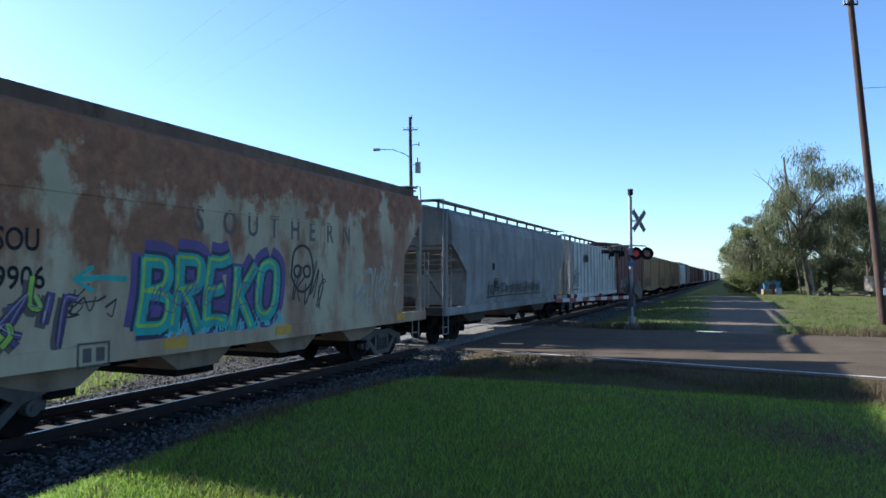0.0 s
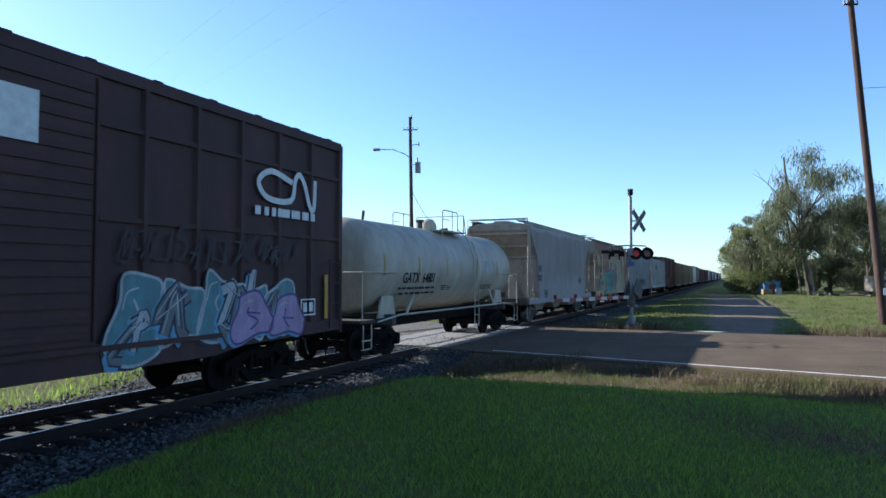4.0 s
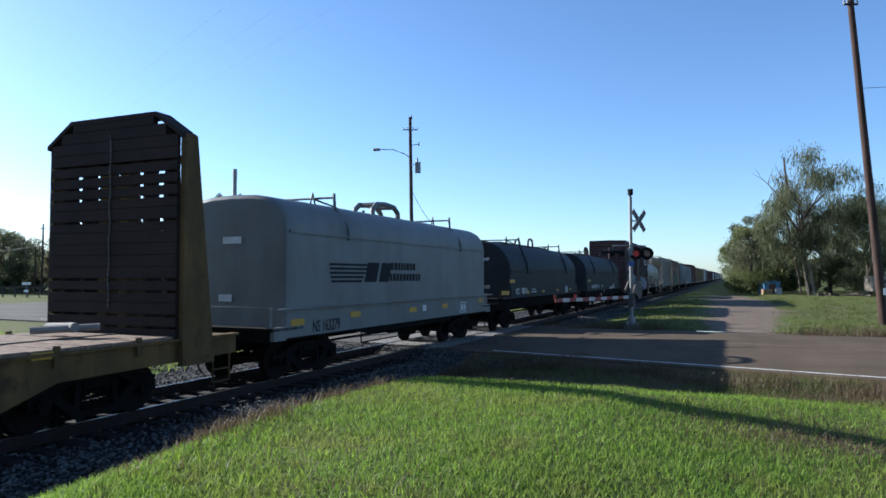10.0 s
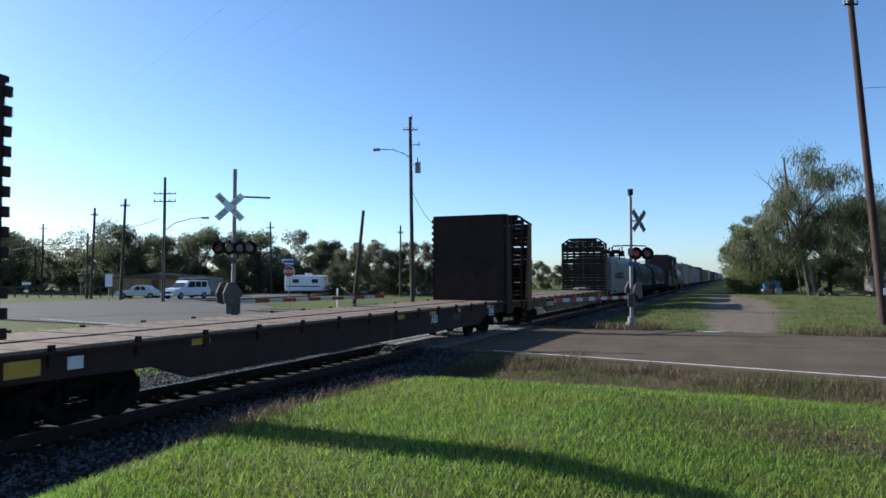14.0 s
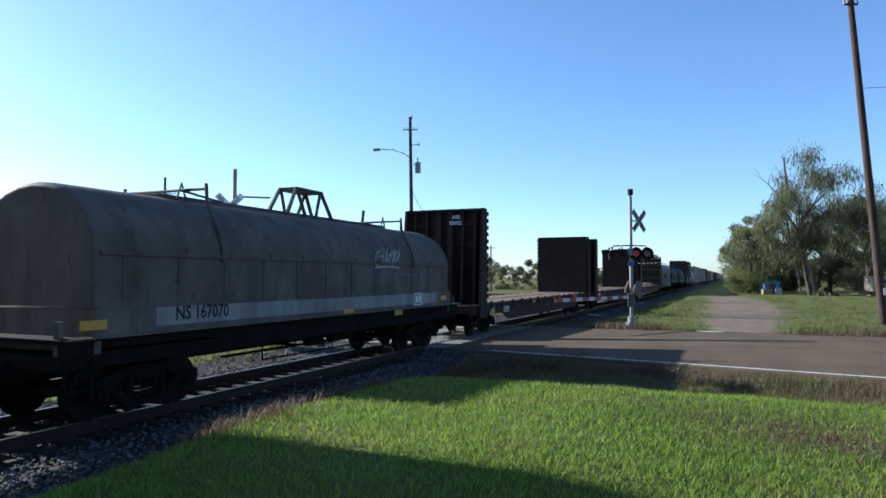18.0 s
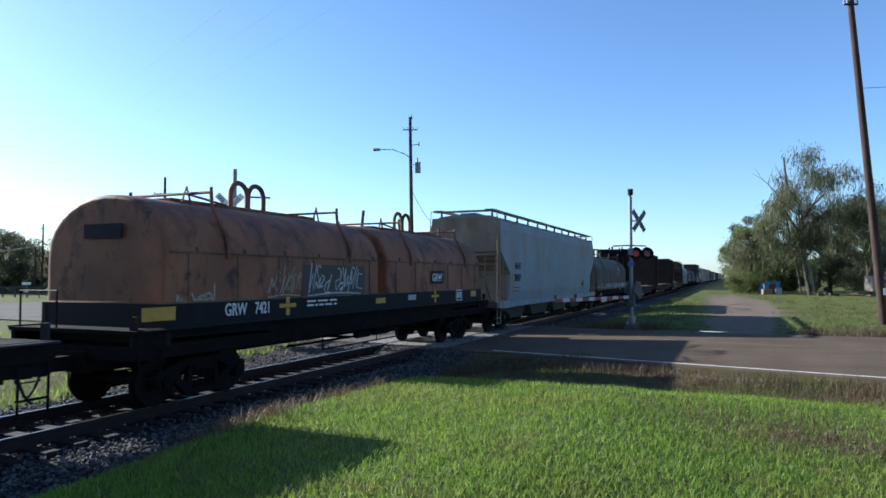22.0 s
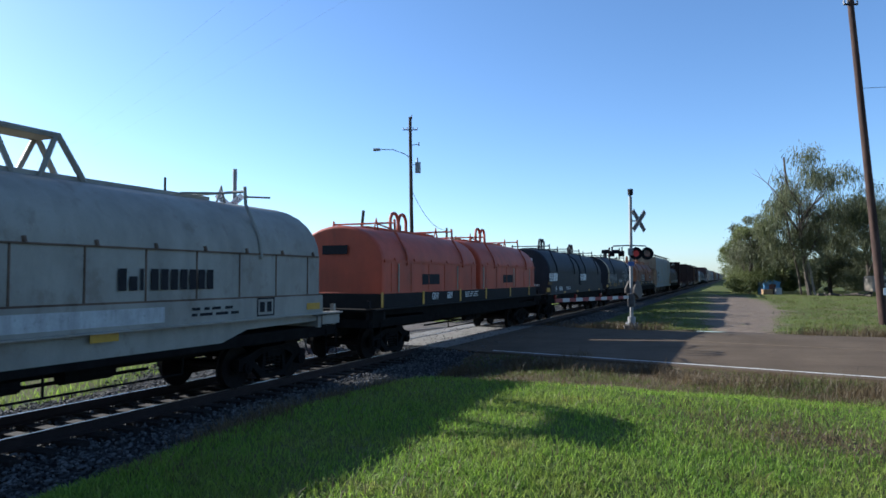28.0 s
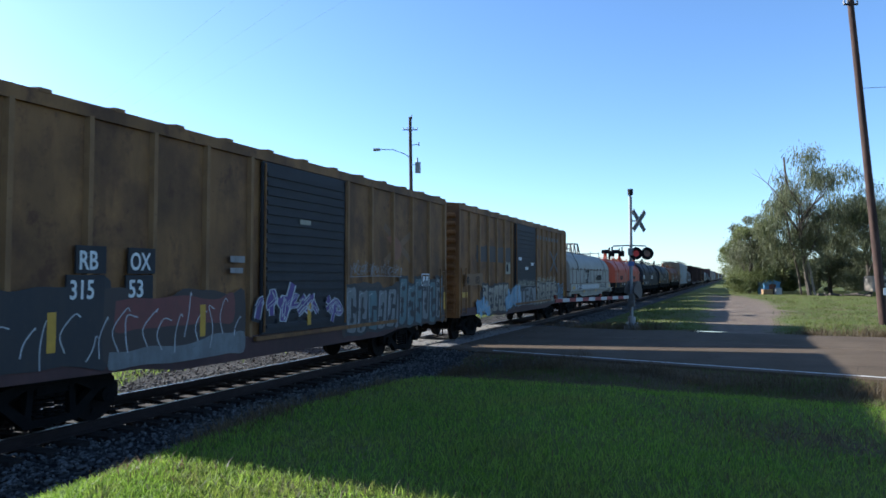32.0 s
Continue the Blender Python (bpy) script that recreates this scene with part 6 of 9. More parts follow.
# ---------------------------------------------------------------- tank car
def tank_car(front, rear, tank_front, tank_rear, label, mat):
    car, half = car_base("tank_car", front, rear, label, "tank car", 1.75, True, 0.6)
    mid = (front + rear) / 2
    R, zc = 1.36, 2.54
    yf, yr = tank_front - mid, tank_rear - mid
    bm = bmesh.new()
    n = 36
    prof = []
    for k in range(8):
        a = math.pi / 2 * k / 7
        prof.append((yr + 0.55 * (1 - math.sin(a)), R * math.cos(a) if k else R))
    prof = [(yr + 0.55 - 0.55 * math.cos(a), R * math.sin(a)) for a in [math.pi / 2 * k / 7 for k in range(1, 8)]]
    prof += [(yf - (y - yr), r) for y, r in prof[::-1]]
    rings = [[bm.verts.new((r * math.cos(2 * math.pi * i / n), y, zc + r * math.sin(2 * math.pi * i / n))) for i in range(n)] for y, r in prof]
    for a, b in zip(rings, rings[1:]):
        for i in range(n):
            bm.faces.new((a[i], b[i], b[(i + 1) % n], a[(i + 1) % n]))
    bm.faces.new(rings[0])
    bm.faces.new(rings[-1][::-1])
    bmesh.ops.recalc_face_normals(bm, faces=bm.faces[:])
    part("tank", bm, mat, car, smooth=True)
    for y in (yr + 0.7, yr + 3.3, 0.9, yf - 3.0, yf - 0.7):
        bm = bmesh.new()
        for i in range(n):
            a0, a1 = 2 * math.pi * i / n, 2 * math.pi * (i + 1) / n
            v = [bm.verts.new((c * math.cos(t), yy, zc + c * math.sin(t))) for c, yy, t in ((R + 0.008, y - 0.03, a0), (R + 0.008, y - 0.03, a1), (R + 0.008, y + 0.03, a1), (R + 0.008, y + 0.03, a0))]
            bm.faces.new(v)
        part("weld_band", bm, mat, car)
    part("centre_sill", box(-0.32, 0.32, -half, half, 0.72, 1.12), STEEL_DARK, car)
    for s in (-1, 1):
        part("end_platform", boxes((-1.4, 1.4, min(s * (half - 0.75), s * half), max(s * (half - 0.75), s * half), 1.04, 1.12)), PLATFORM, car)
        for sx in (-1, 1):
            part("saddle", prism([(s * (half - 2.45), 1.1), (s * (half - 1.4), 1.1), (s * (half - 1.6), 1.7), (s * (half - 2.25), 1.7)][::s], "x", sx * 1.12 - 0.03, sx * 1.12 + 0.03), mat, car)
            part("bolster", box(sx * 0.7 - 0.7, sx * 0.7 + 0.7, s * (half - 1.85) - 0.12, s * (half - 1.85) + 0.12, 0.92, 1.2), STEEL_GREY, car)
            part("bracket", prism([(s * (half - 2.9), 1.15), (s * (half - 2.75), 1.15), (s * (half - 3.35), 1.75), (s * (half - 3.42), 1.7)][::s], "x", sx * 1.28 - 0.02, sx * 1.28 + 0.02), mat, car)
        part("end_handrail", path([(-1.4, s * (half - 0.1), 1.12), (-1.4, s * (half - 0.1), 2.35), (1.4, s * (half - 0.1), 2.35), (1.4, s * (half - 0.1), 1.12)], 0.02), mat, car)
        part("handrail_post", tubes(((0, s * (half - 0.1), 1.12), (0, s * (half - 0.1), 2.35), 0.018)), mat, car)
        part("side_handrail", tubes(((1.4, s * (half - 0.1), 2.35), (1.4, s * (half - 2.0), 2.35), 0.02)), mat, car)
    for sx in (-1, 1):
        part("handrail", tubes(((sx * 1.5, -half + 2.0, 1.18), (sx * 1.5, half - 2.0, 1.18), 0.03), ((sx * 1.46, -half + 0.8, 1.05), (sx * 1.5, -half + 2.0, 1.18), 0.025), ((sx * 1.46, half - 0.8, 1.05), (sx * 1.5, half - 2.0, 1.18), 0.025)), mat, car)
        ladder(car, sx * 1.5, 1.2, 1.62, 0.55, 1.2, 3, mat)
        bm = bmesh.new()
        for y in (1.2, 1.62):
            add_path(bm, [(sx * 1.5, y, 1.2), (sx * 1.46, y, 2.9), (sx * 1.2, y, 3.6), (sx * 0.85, y, 3.95)], 0.018, 6)
        for k in range(8):
            z = 1.4 + k * 0.3
            x = sx * (1.48 if z < 2.9 else 1.48 - (z - 2.9) * 0.45)
            add_tube(bm, (x, 1.2, z), (x, 1.62, z), 0.014, 6)
        part("side_ladder", bm, mat, car)
    # dome platform with rails, manway and valves
    bm = boxes((-0.95, 0.95, -0.4, 1.6, 3.8, 3.85))
    part("dome_platform", bm, mat, car)
    bm = bmesh.new()
    zt = 4.52
    for x in (-0.95, 0.95):
        add_path(bm, [(x, -0.45, 3.6), (x, -0.45, zt - 0.05), (x, -0.35, zt), (x, 0.8, zt), (x, 0.9, zt - 0.05), (x, 0.9, 3.8)], 0.02, 6)
        for y in (0.4, 1.5):
            add_tube(bm, (x, y, 3.8), (x, y, zt if y < 1.4 else zt - 0.05), 0.018, 6)
        add_tube(bm, (x, 1.5, zt - 0.05), (x, 1.75, 3.75), 0.018, 6)
        add_tube(bm, (x, 0.1, 4.2), (x, -0.45, 4.2), 0.015, 6)
    add_tube(bm, (-0.95, 1.5, zt - 0.05), (0.95, 1.5, zt - 0.05), 0.018, 6)
    part("dome_railing", bm, mat, car)
    bm = tubes(((0, 0.45, 3.82), (0, 0.45, 4.02), 0.3), n=16)
    for k in range(6):
        a0, a1 = math.pi / 12 * k, math.pi / 12 * (k + 1)
        add_tube(bm, (0, 0.45, 4.02 + 0.3 * math.sin(a0)), (0, 0.45, 4.02 + 0.3 * math.sin(a1)), 0.3 * math.cos(a0), 16, max(0.01, 0.3 * math.cos(a1)))
    part("manway", bm, mat, car, smooth=True)
    part("valve", tubes(((0, -0.25, 3.83), (0, -0.25, 4.15), 0.1), ((0, -0.25, 4.15), (0, -0.25, 4.22), 0.15), ((0.3, 1.2, 3.83), (0.3, 1.2, 4.0), 0.15), ((-0.3, 1.1, 3.83), (-0.3, 1.1, 4.1), 0.07), n=10), STEEL_GREY, car)
    steps(car, half, mat, 1.42, 0.38, 1.0)
    return car, half, mid


def raise_marks(car, dz):
    """Set the frame's stencils and reflectors at their height on a tall side sill."""
    for o in car.children:
        if o.name.split(".")[0] in ("reporting_mark", "car_number", "stencil", "stencil_panel", "reflector", "cross_mark", "number_panel", "pale_panel", "sign_plate") and min(v.co.x for v in o.data.vertices) > 1.47:
            o.location.z += dz


# ---------------------------------------------------------------- the train, from the first car seen close to the last
def faded_name(car, x, y, z, material):
    """A railway's name in widely spaced worn letters."""
    for k, c in enumerate("SOUTHERN"):
        letters("faded_letter", c, 0.62, material, car, (x, y + 0.68 * k, z), stretch=0.75)


def hopper_rusty():
    car, half, b, x = covered_hopper(18.4, 3.8, "rusty pale covered hopper with teal and green graffiti", HOP_RUST, END_BEIGE, board_mat=RUST_RAIL, dark=False, cut=1.1, cut_top=2.83, cut_hi=3.9, cut_in=0.15, curved=False, bays=4, side=1.55, eave=4.5, top=4.78, board_up=0.0, inset=0.08)
    m = 11.1
    letters("reporting_mark", "SOU", 0.42, STENCIL_BLACK, car, (x, 5.55 - m, 2.58), stretch=0.75)
    letters("car_number", "9906", 0.42, STENCIL_BLACK, car, (x, 5.55 - m, 2.08), stretch=0.85)
    faded_name(car, x, 9.0 - m, 3.02, FADED_DARK)
    letter_piece(car, x, 7.75 - m, 1.42, 3.55, 1.02, "BREKO", TEAL, NAVY, PURPLE, 5)
    tag_line(car, x + 0.009, 7.95 - m, 1.6, 3.3, 0.75, PURPLE, 6, 0.022, 10)
    part("side_seam", boxes((x - 0.01, x + 0.008, -half + 0.6, half - 0.6, 3.4, 3.43)), HOP_RUST, car)
    wild_piece(car, x + 0.001, 4.6 - m, 1.35, 2.0, 0.85, 4, PURPLE, SPRAY_BLACK, 21, FADED_DARK, 0.3, LIME)
    tag_line(car, x + 0.003, 14.2 - m, 1.5, 2.4, 1.0, SPRAY_CREAM, 23, 0.09, 6)
    tag_line(car, x + 0.003, 8.2 - m, 1.22, 3.2, 0.32, AQUA, 24, 0.04, 12)
    tag_line(car, x + 0.003, 11.8 - m, 1.5, 1.1, 0.9, SPRAY_BLACK, 25, 0.04, 8)
    tag_line(car, x + 0.003, 6.6 - m, 1.6, 0.8, 0.5, SPRAY_BLACK, 26, 0.03, 7)
    bm = bmesh.new()
    cy, cz = 12.15 - m, 2.35
    for dy in (-0.17, 0.17):
        ribbon(bm, [(cy + dy + 0.13 * math.cos(a), cz + 0.12 * math.sin(a)) for a in [6.3 * k / 8 for k in range(9)]], 0.06, x + 0.004)
    ribbon(bm, [(cy - 0.4, cz - 0.1), (cy - 0.3, cz + 0.4), (cy, cz + 0.55), (cy + 0.3, cz + 0.4), (cy + 0.4, cz - 0.1), (cy + 0.15, cz - 0.4), (cy - 0.15, cz - 0.4), (cy - 0.4, cz - 0.1)], 0.06, x + 0.004)
    part("graffiti_tag", bm, SPRAY_BLACK, car)
    bm = bmesh.new()
    ribbon(bm, [(7.6 - m, 2.2), (7.1 - m, 2.22), (6.7 - m, 2.2)], 0.08, x + 0.004)
    ribbon(bm, [(7.0 - m, 2.38), (6.68 - m, 2.2), (7.0 - m, 2.03)], 0.07, x + 0.0045, 1)
    part("graffiti_arrow", bm, TEAL, car)
    for y in (4.4, 8.3, 11.2, 16.5):
        plate(car, y - m, y - m + 0.5, 1.06, 1.24, YELLOW, x + 0.045)
    aci_box(car, x + 0.045, 7.0 - m, 1.12, STEEL_GREY)


def hopper_grey():
    car, half, b, x = covered_hopper(1.95, -12.25, "dusty pale grey covered hopper with a rusty rim", HOP_GREY, END_BEIGE, board_mat=END_BEIGE, dark=False, cut=1.2, cut_top=3.07, cut_hi=4.4, cut_in=0.4, curved=False, bays=3, side=1.55, eave=4.5, top=4.78, board_up=0.0, inset=0.08)
    m = -5.15
    letters("reporting_mark", "SOU", 0.4, STENCIL_BLACK, car, (x, -10.68 - m, 2.5), stretch=0.72)
    letters("car_number", "99202", 0.4, STENCIL_BLACK, car, (x, -10.75 - m, 2.06), stretch=0.72)
    faded_name(car, x, -7.73 - m, 3.06, FADED_PALE)
    aci_box(car, x, -1.33 - m, 2.0, STENCIL_BLACK)
    for y in (-11.8, -8.2, -5.95, -3.3, 0.6):
        plate(car, y - m, y - m + 0.48, 1.3, 1.46, YELLOW, x)
    aci_box(car, x, -9.3 - m, 1.42, STENCIL_BLACK)


def tank_cream():
    car, half, m = tank_car(-13.6, -27.1, -14.05, -26.4, "cream-coloured tank car with a railed dome platform", TANK_CREAM)
    x = 1.362
    letters("reporting_mark", "GATX", 0.44, STENCIL_BLACK, car, (1.291, -24.55 - m, 2.06), (103.7, 0, 90), stretch=0.95)
    letters("car_number", "64801", 0.44, STENCIL_BLACK, car, (1.291, -23.2 - m, 2.06), (103.7, 0, 90), stretch=0.85)
    data_bars(car, x - 0.125, -24.7 - m, -22.2 - m, 1.93, 2, STENCIL_BLACK, 0.06, 0.15, 3)
    data_bars(car, x - 0.14, -21.6 - m, -20.8 - m, 1.96, 3, STENCIL_BLACK, 0.03, 0.06, 4)
    data_bars(car, x - 0.14, -17.9 - m, -16.6 - m, 2.0, 4, STENCIL_BLACK, 0.03, 0.06, 5)
    plate(car, -17.6 - m, -16.8 - m, 2.4, 2.85, SPRAY_WHITE, 1.355, "placard")
    for y in (-25.75, -23.55, -21.4, -18.6, -16.3):
        bm = bmesh.new()
        for k in range(6):
            a0, a1 = -0.1 + 0.42 * k / 6 - 0.1, -0.1 + 0.42 * (k + 1) / 6 - 0.1
            r = 1.372
            vs = [bm.verts.new(p) for p in ((r * math.cos(a0), y - m, 2.54 + r * math.sin(a0)), (r * math.cos(a0), y - m + 0.09, 2.54 + r * math.sin(a0)), (r * math.cos(a1), y - m + 0.09, 2.54 + r * math.sin(a1)), (r * math.cos(a1), y - m, 2.54 + r * math.sin(a1)))]
            bm.faces.new(vs)
        part("reflector", bm, YELLOW, car)
    letters("reporting_mark", "GATX 64801", 0.22, STENCIL_BLACK, car, (-0.7, -26.25 - m, 3.1), (90, 0, 0))


def boxcar_brown():
    car, half, side = boxcar(-28.15, -44.5, "dark oxide-brown high boxcar with white and blue graffiti", BOX_BROWN, BOX_BROWN, 5.32, 0.95, 1.47, 15, (-1.4, 1.4), rise=0.09, end_ribs=6, belts=(3.1, 4.5))
    m = -36.325
    x = side + 0.08
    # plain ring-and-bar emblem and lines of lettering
    bm = bmesh.new()
    ribbon(bm, [(-30.2 - m, 4.2), (-30.9 - m, 4.35), (-31.3 - m, 4.1), (-31.0 - m, 3.8), (-30.25 - m, 3.82), (-30.1 - m, 4.25), (-29.95 - m, 4.4), (-29.75 - m, 4.2), (-29.55 - m, 3.75), (-29.4 - m, 3.75), (-29.36 - m, 4.35)], 0.12, x, 6)
    part("emblem", bm, STENCIL, car, "white looping painted emblem")
    data_bars(car, x, -31.4 - m, -29.3 - m, 3.62, 1, STENCIL, 0.17, 0.2, 8)
    letters("reporting_mark", "CNA", 0.36, STENCIL, car, (x, -43.2 - m, 2.75), stretch=0.9)
    letters("car_number", "409361", 0.36, STENCIL, car, (x, -41.6 - m, 2.75), stretch=0.95)
    data_bars(car, x, -43.2 - m, -39.5 - m, 2.5, 2, STENCIL, 0.05, 0.12, 9)
    plate(car, -37.2 - m, -35.9 - m, 4.0, 4.7, STENCIL, side + 0.128, "placard")
    blob_letters(car, x - 0.004, -43.4 - m, 1.0, 5.6, 1.3, 7, AQUA_DULL, SPRAY_WHITE, 35, NAVY, 0.05)
    wild_piece(car, x + 0.003, -43.4 - m, 1.05, 5.6, 1.2, 6, SILVER, NAVY, 31, SKYBLUE, 0.26, SPRAY_WHITE)
    blob_letters(car, x - 0.004, -34.6 - m, 1.0, 4.4, 1.25, 5, AQUA_DULL, SPRAY_WHITE, 36, NAVY, 0.05)
    wild_piece(car, x + 0.003, -34.6 - m, 1.05, 4.4, 1.2, 4, SILVER, NAVY, 32, SKYBLUE, 0.26, SPRAY_WHITE)
    blob_letters(car, x + 0.01, -32.0 - m, 1.0, 2.2, 0.9, 2, SPRAY_PINK, PURPLE, 33, SKYBLUE)
    tag_line(car, x + 0.01, -34.6 - m, 2.4, 4.6, 0.6, SPRAY_BLACK, 34, 0.04, 14)
    aci_box(car, x, -29.6 - m, 1.58)
    plate(car, -28.95 - m, -28.83 - m, 1.3, 2.28, YELLOW, x)
    plate(car, -43.5 - m, -43.4 - m, 1.3, 2.1, YELLOW, x)


def coil_black_long():
    kw = dict(mat=COIL_BLACK, side=1.42, z0=1.75, zs=2.5, top=3.79, loops="arch", end_round=0.22)
    car, half, m, hoods = coil_car(-46.4, -61.5, "faded black coil car with a single rounded cover", COIL_BLACK, [(-47.6, -60.8, kw)])
    letters("reporting_mark", "WRWK", 0.3, STENCIL, car, (1.485, -59.45 - m, 1.16), stretch=0.85)
    letters("car_number", "34341", 0.36, STENCIL, car, (1.485, -58.5 - m, 1.15), stretch=0.85)
    data_bars(car, 1.485, -57.6 - m, -56.6 - m, 1.36, 2, STENCIL, 0.05, 0.12, 41)
    data_bars(car, 1.485, -55.7 - m, -55.1 - m, 1.36, 3, STENCIL, 0.04, 0.07, 42)
    data_bars(car, 1.485, -52.4 - m, -50.9 - m, 1.2, 1, STENCIL, 0.16, 0.2, 43)
    aci_box(car, 1.485, -50.5 - m, 1.24)
    plate(car, -60.2 - m, -59.5 - m, 1.92, 2.06, YELLOW, 1.425)
    bm = bmesh.new()
    shape(bm, [(-54.75 - m, 1.75), (-54.5 - m, 1.75), (-54.62 - m, 1.55)], 1.425, rounded=False)
    shape(bm, [(-54.85 - m, 1.15), (-54.55 - m, 1.15), (-54.7 - m, 1.36)], 1.485, rounded=False)
    tagged(part("stencil", bm, STENCIL, car), kind="stuff")
    letters("reporting_mark", "AOK", 0.3, STENCIL, car, (-0.35, -60.83 - m, 3.15), (90, 0, 0))
    letters("car_number", "34200-34399", 0.2, STENCIL, car, (-0.65, -60.83 - m, 2.92), (90, 0, 0))
    letters("car_number", "WRWK 34341", 0.17, STENCIL, car, (-0.55, -60.83 - m, 1.75), (90, 0, 0))
    raise_marks(car, 0.32)


def coil_black():
    kw = dict(mat=COIL_BLACK, side=1.42, z0=1.75, zs=2.5, top=3.79, loops="twin", end_round=0.22)
    car, half, m, hoods = coil_car(-63.1, -78.2, "faded black coil car with white numbers on its frame", COIL_BLACK, [(-64.0, -76.85, kw)])
    letters("reporting_mark", "KCS", 0.36, STENCIL, car, (1.485, -76.22 - m, 1.17), stretch=0.75)
    letters("car_number", "720235", 0.36, STENCIL, car, (1.485, -75.4 - m, 1.17), stretch=0.85)
    data_bars(car, 1.485, -73.75 - m, -72.95 - m, 1.36, 2, STENCIL, 0.045, 0.11, 51)
    plate(car, -76.9 - m, -76.2 - m, 1.98, 2.12, YELLOW, 1.425)
    for y in (-74.6, -71.9, -69.0, -66.0):
        plate(car, y - m, y - m + 0.42, 1.16, 1.28, YELLOW, 1.488)
    aci_box(car, 1.485, -66.7 - m, 1.24)
    plate(car, -78.2 - m, -77.2 - m, 1.18, 1.34, YELLOW, 1.488)
    letters("reporting_mark", "KCS", 0.3, STENCIL, car, (-0.3, -76.88 - m, 3.15), (90, 0, 0))
    letters("car_number", "720150-720249", 0.2, STENCIL, car, (-0.75, -76.88 - m, 2.92), (90, 0, 0))
    letters("car_number", "720235", 0.18, STENCIL, car, (0.0, -76.88 - m, 1.75), (90, 0, 0))
    raise_marks(car, 0.32)


def stripes_emblem(car, x, y, z, w, h, material):
    """Speed stripes running into a blocky emblem, drawn as plain bars."""
    bm = bmesh.new()
    for k in range(5):
        zz = z + h * (k / 5)
        quad_box(bm, x, x + 0.003, y + 0.02 * (4 - k), y + w * (0.5 + 0.03 * k), zz, zz + h * 0.11)
    for a, b in ((0.54, 0.75), (0.79, 0.98)):
        shape(bm, [(y + w * a, z), (y + w * b, z), (y + w * (b + 0.06), z + h), (y + w * (a + 0.06), z + h)], x + 0.001, rounded=False)
    return tagged(part("emblem", bm, material, car), kind="stuff")


def coil_grey():
    kw = dict(mat=COIL_GREY, side=1.47, z0=1.55, zs=3.2, top=4.03, loops="wide", end_round=0.3, flat=0.35)
    car, half, m, hoods = coil_car(-79.6, -92.9, "smooth warm-grey coil car with a tall rounded cover", COIL_GREY, [(-80.2, -92.4, kw)], deep=0.78, sill_top=1.58, width=1.5, sill_h=0.62, ledge=True)
    x = 1.475
    stripes_emblem(car, x, -90.8 - m, 2.1, 3.0, 0.5, STENCIL_BLACK)
    bm = bmesh.new()
    r = random.Random(6)
    for row, (z, y0, y1) in enumerate(((2.42, -87.75, -86.2), (2.12, -87.8, -85.9))):
        y = y0
        while y < y1:
            w = r.uniform(0.1, 0.19)
            quad_box(bm, x, x + 0.003, y - m, y - m + w, z, z + 0.2)
            y += w + 0.05
    tagged(part("letter_bar", bm, STENCIL_BLACK, car, "two lines of dark lettering"), kind="stuff")
    letters("car_number", "NS 163279", 0.36, STENCIL_BLACK, car, (1.503, -91.5 - m, 1.02), stretch=0.7)
    for y, z in ((-92.3, 1.2), (-89.9, 1.25), (-86.65, 1.22), (-84.3, 1.24), (-80.95, 1.3)):
        plate(car, y - m, y - m + 0.48, z, z + 0.14, YELLOW, 1.508)
    aci_box(car, 1.505, -82.45 - m, 1.2)
    plate(car, -85.75 - m, -85.5 - m, 1.22, 1.4, STENCIL, 1.508, "stencil_panel")
    tagged(part("end_emblem", boxes((-0.2, 0.3, -92.43 - m, -92.42 - m, 2.95, 3.1), (-0.3, 0.05, -92.43 - m, -92.42 - m, 1.7, 1.85)), STENCIL, car), kind="stuff")


def flat_yellow():
    car, half, m, side = flatcar(-94.0, -116.1, -95.45, -115.15, "ochre bulkhead flatcar with a bare plank deck", FLAT_YELLOW, BULK_WOOD, 5.04, 0.4, 1.2, 1.5, 3)
    x = side + 0.006
    part("number_panel", box(x - 0.004, x, -112.15 - m, -110.25 - m, 0.72, 1.12), BLACK, car)
    letters("reporting_mark", "TTPX 805105", 0.3, STENCIL, car, (x + 0.002, -112.1 - m, 0.79), stretch=0.88)
    for y in (-112.0, -110.2, -102, -98):
        plate(car, y - m, y - m + 0.42, 1.12, 1.22, YELLOW, x + 0.004)
    letters("car_number", "TTPX 805105", 0.18, STENCIL, car, (-0.2, -115.3 - m, 4.5), (90, 0, 0))
    part("debris", tubes(((-0.6, -96.2 - m, 1.38), (0.3, -96.4 - m, 1.42), 0.08), ((-0.2, -96.8 - m, 1.38), (0.5, -96.1 - m, 1.42), 0.06)), CONCRETE, car, "pale scrap of dunnage on the deck")


def flat_dark(front, rear, bf, br, number, seed):
    car, half, m, side = flatcar(front, rear, bf, br, "dark brown bulkhead flatcar with an empty timber deck", FLAT_BROWN, BULK_WOOD, 4.77, 0.0, 1.22, 1.5, seed)
    x = side + 0.006
    q = rear + 2.0
    if number:
        letters("reporting_mark", "ABS", 0.34, STENCIL, car, (x, q - m, 0.82), stretch=0.85)
        letters("car_number", number, 0.34, STENCIL, car, (x, q + 1.6 - m, 0.82), stretch=0.85)
        letters("car_number", "ABS", 0.2, STENCIL, car, (0.35, br - 0.33 - m, 4.4), (90, 0, 0))
        letters("car_number", number, 0.2, STENCIL, car, (0.25, br - 0.33 - m, 4.18), (90, 0, 0))
    return car, m, x


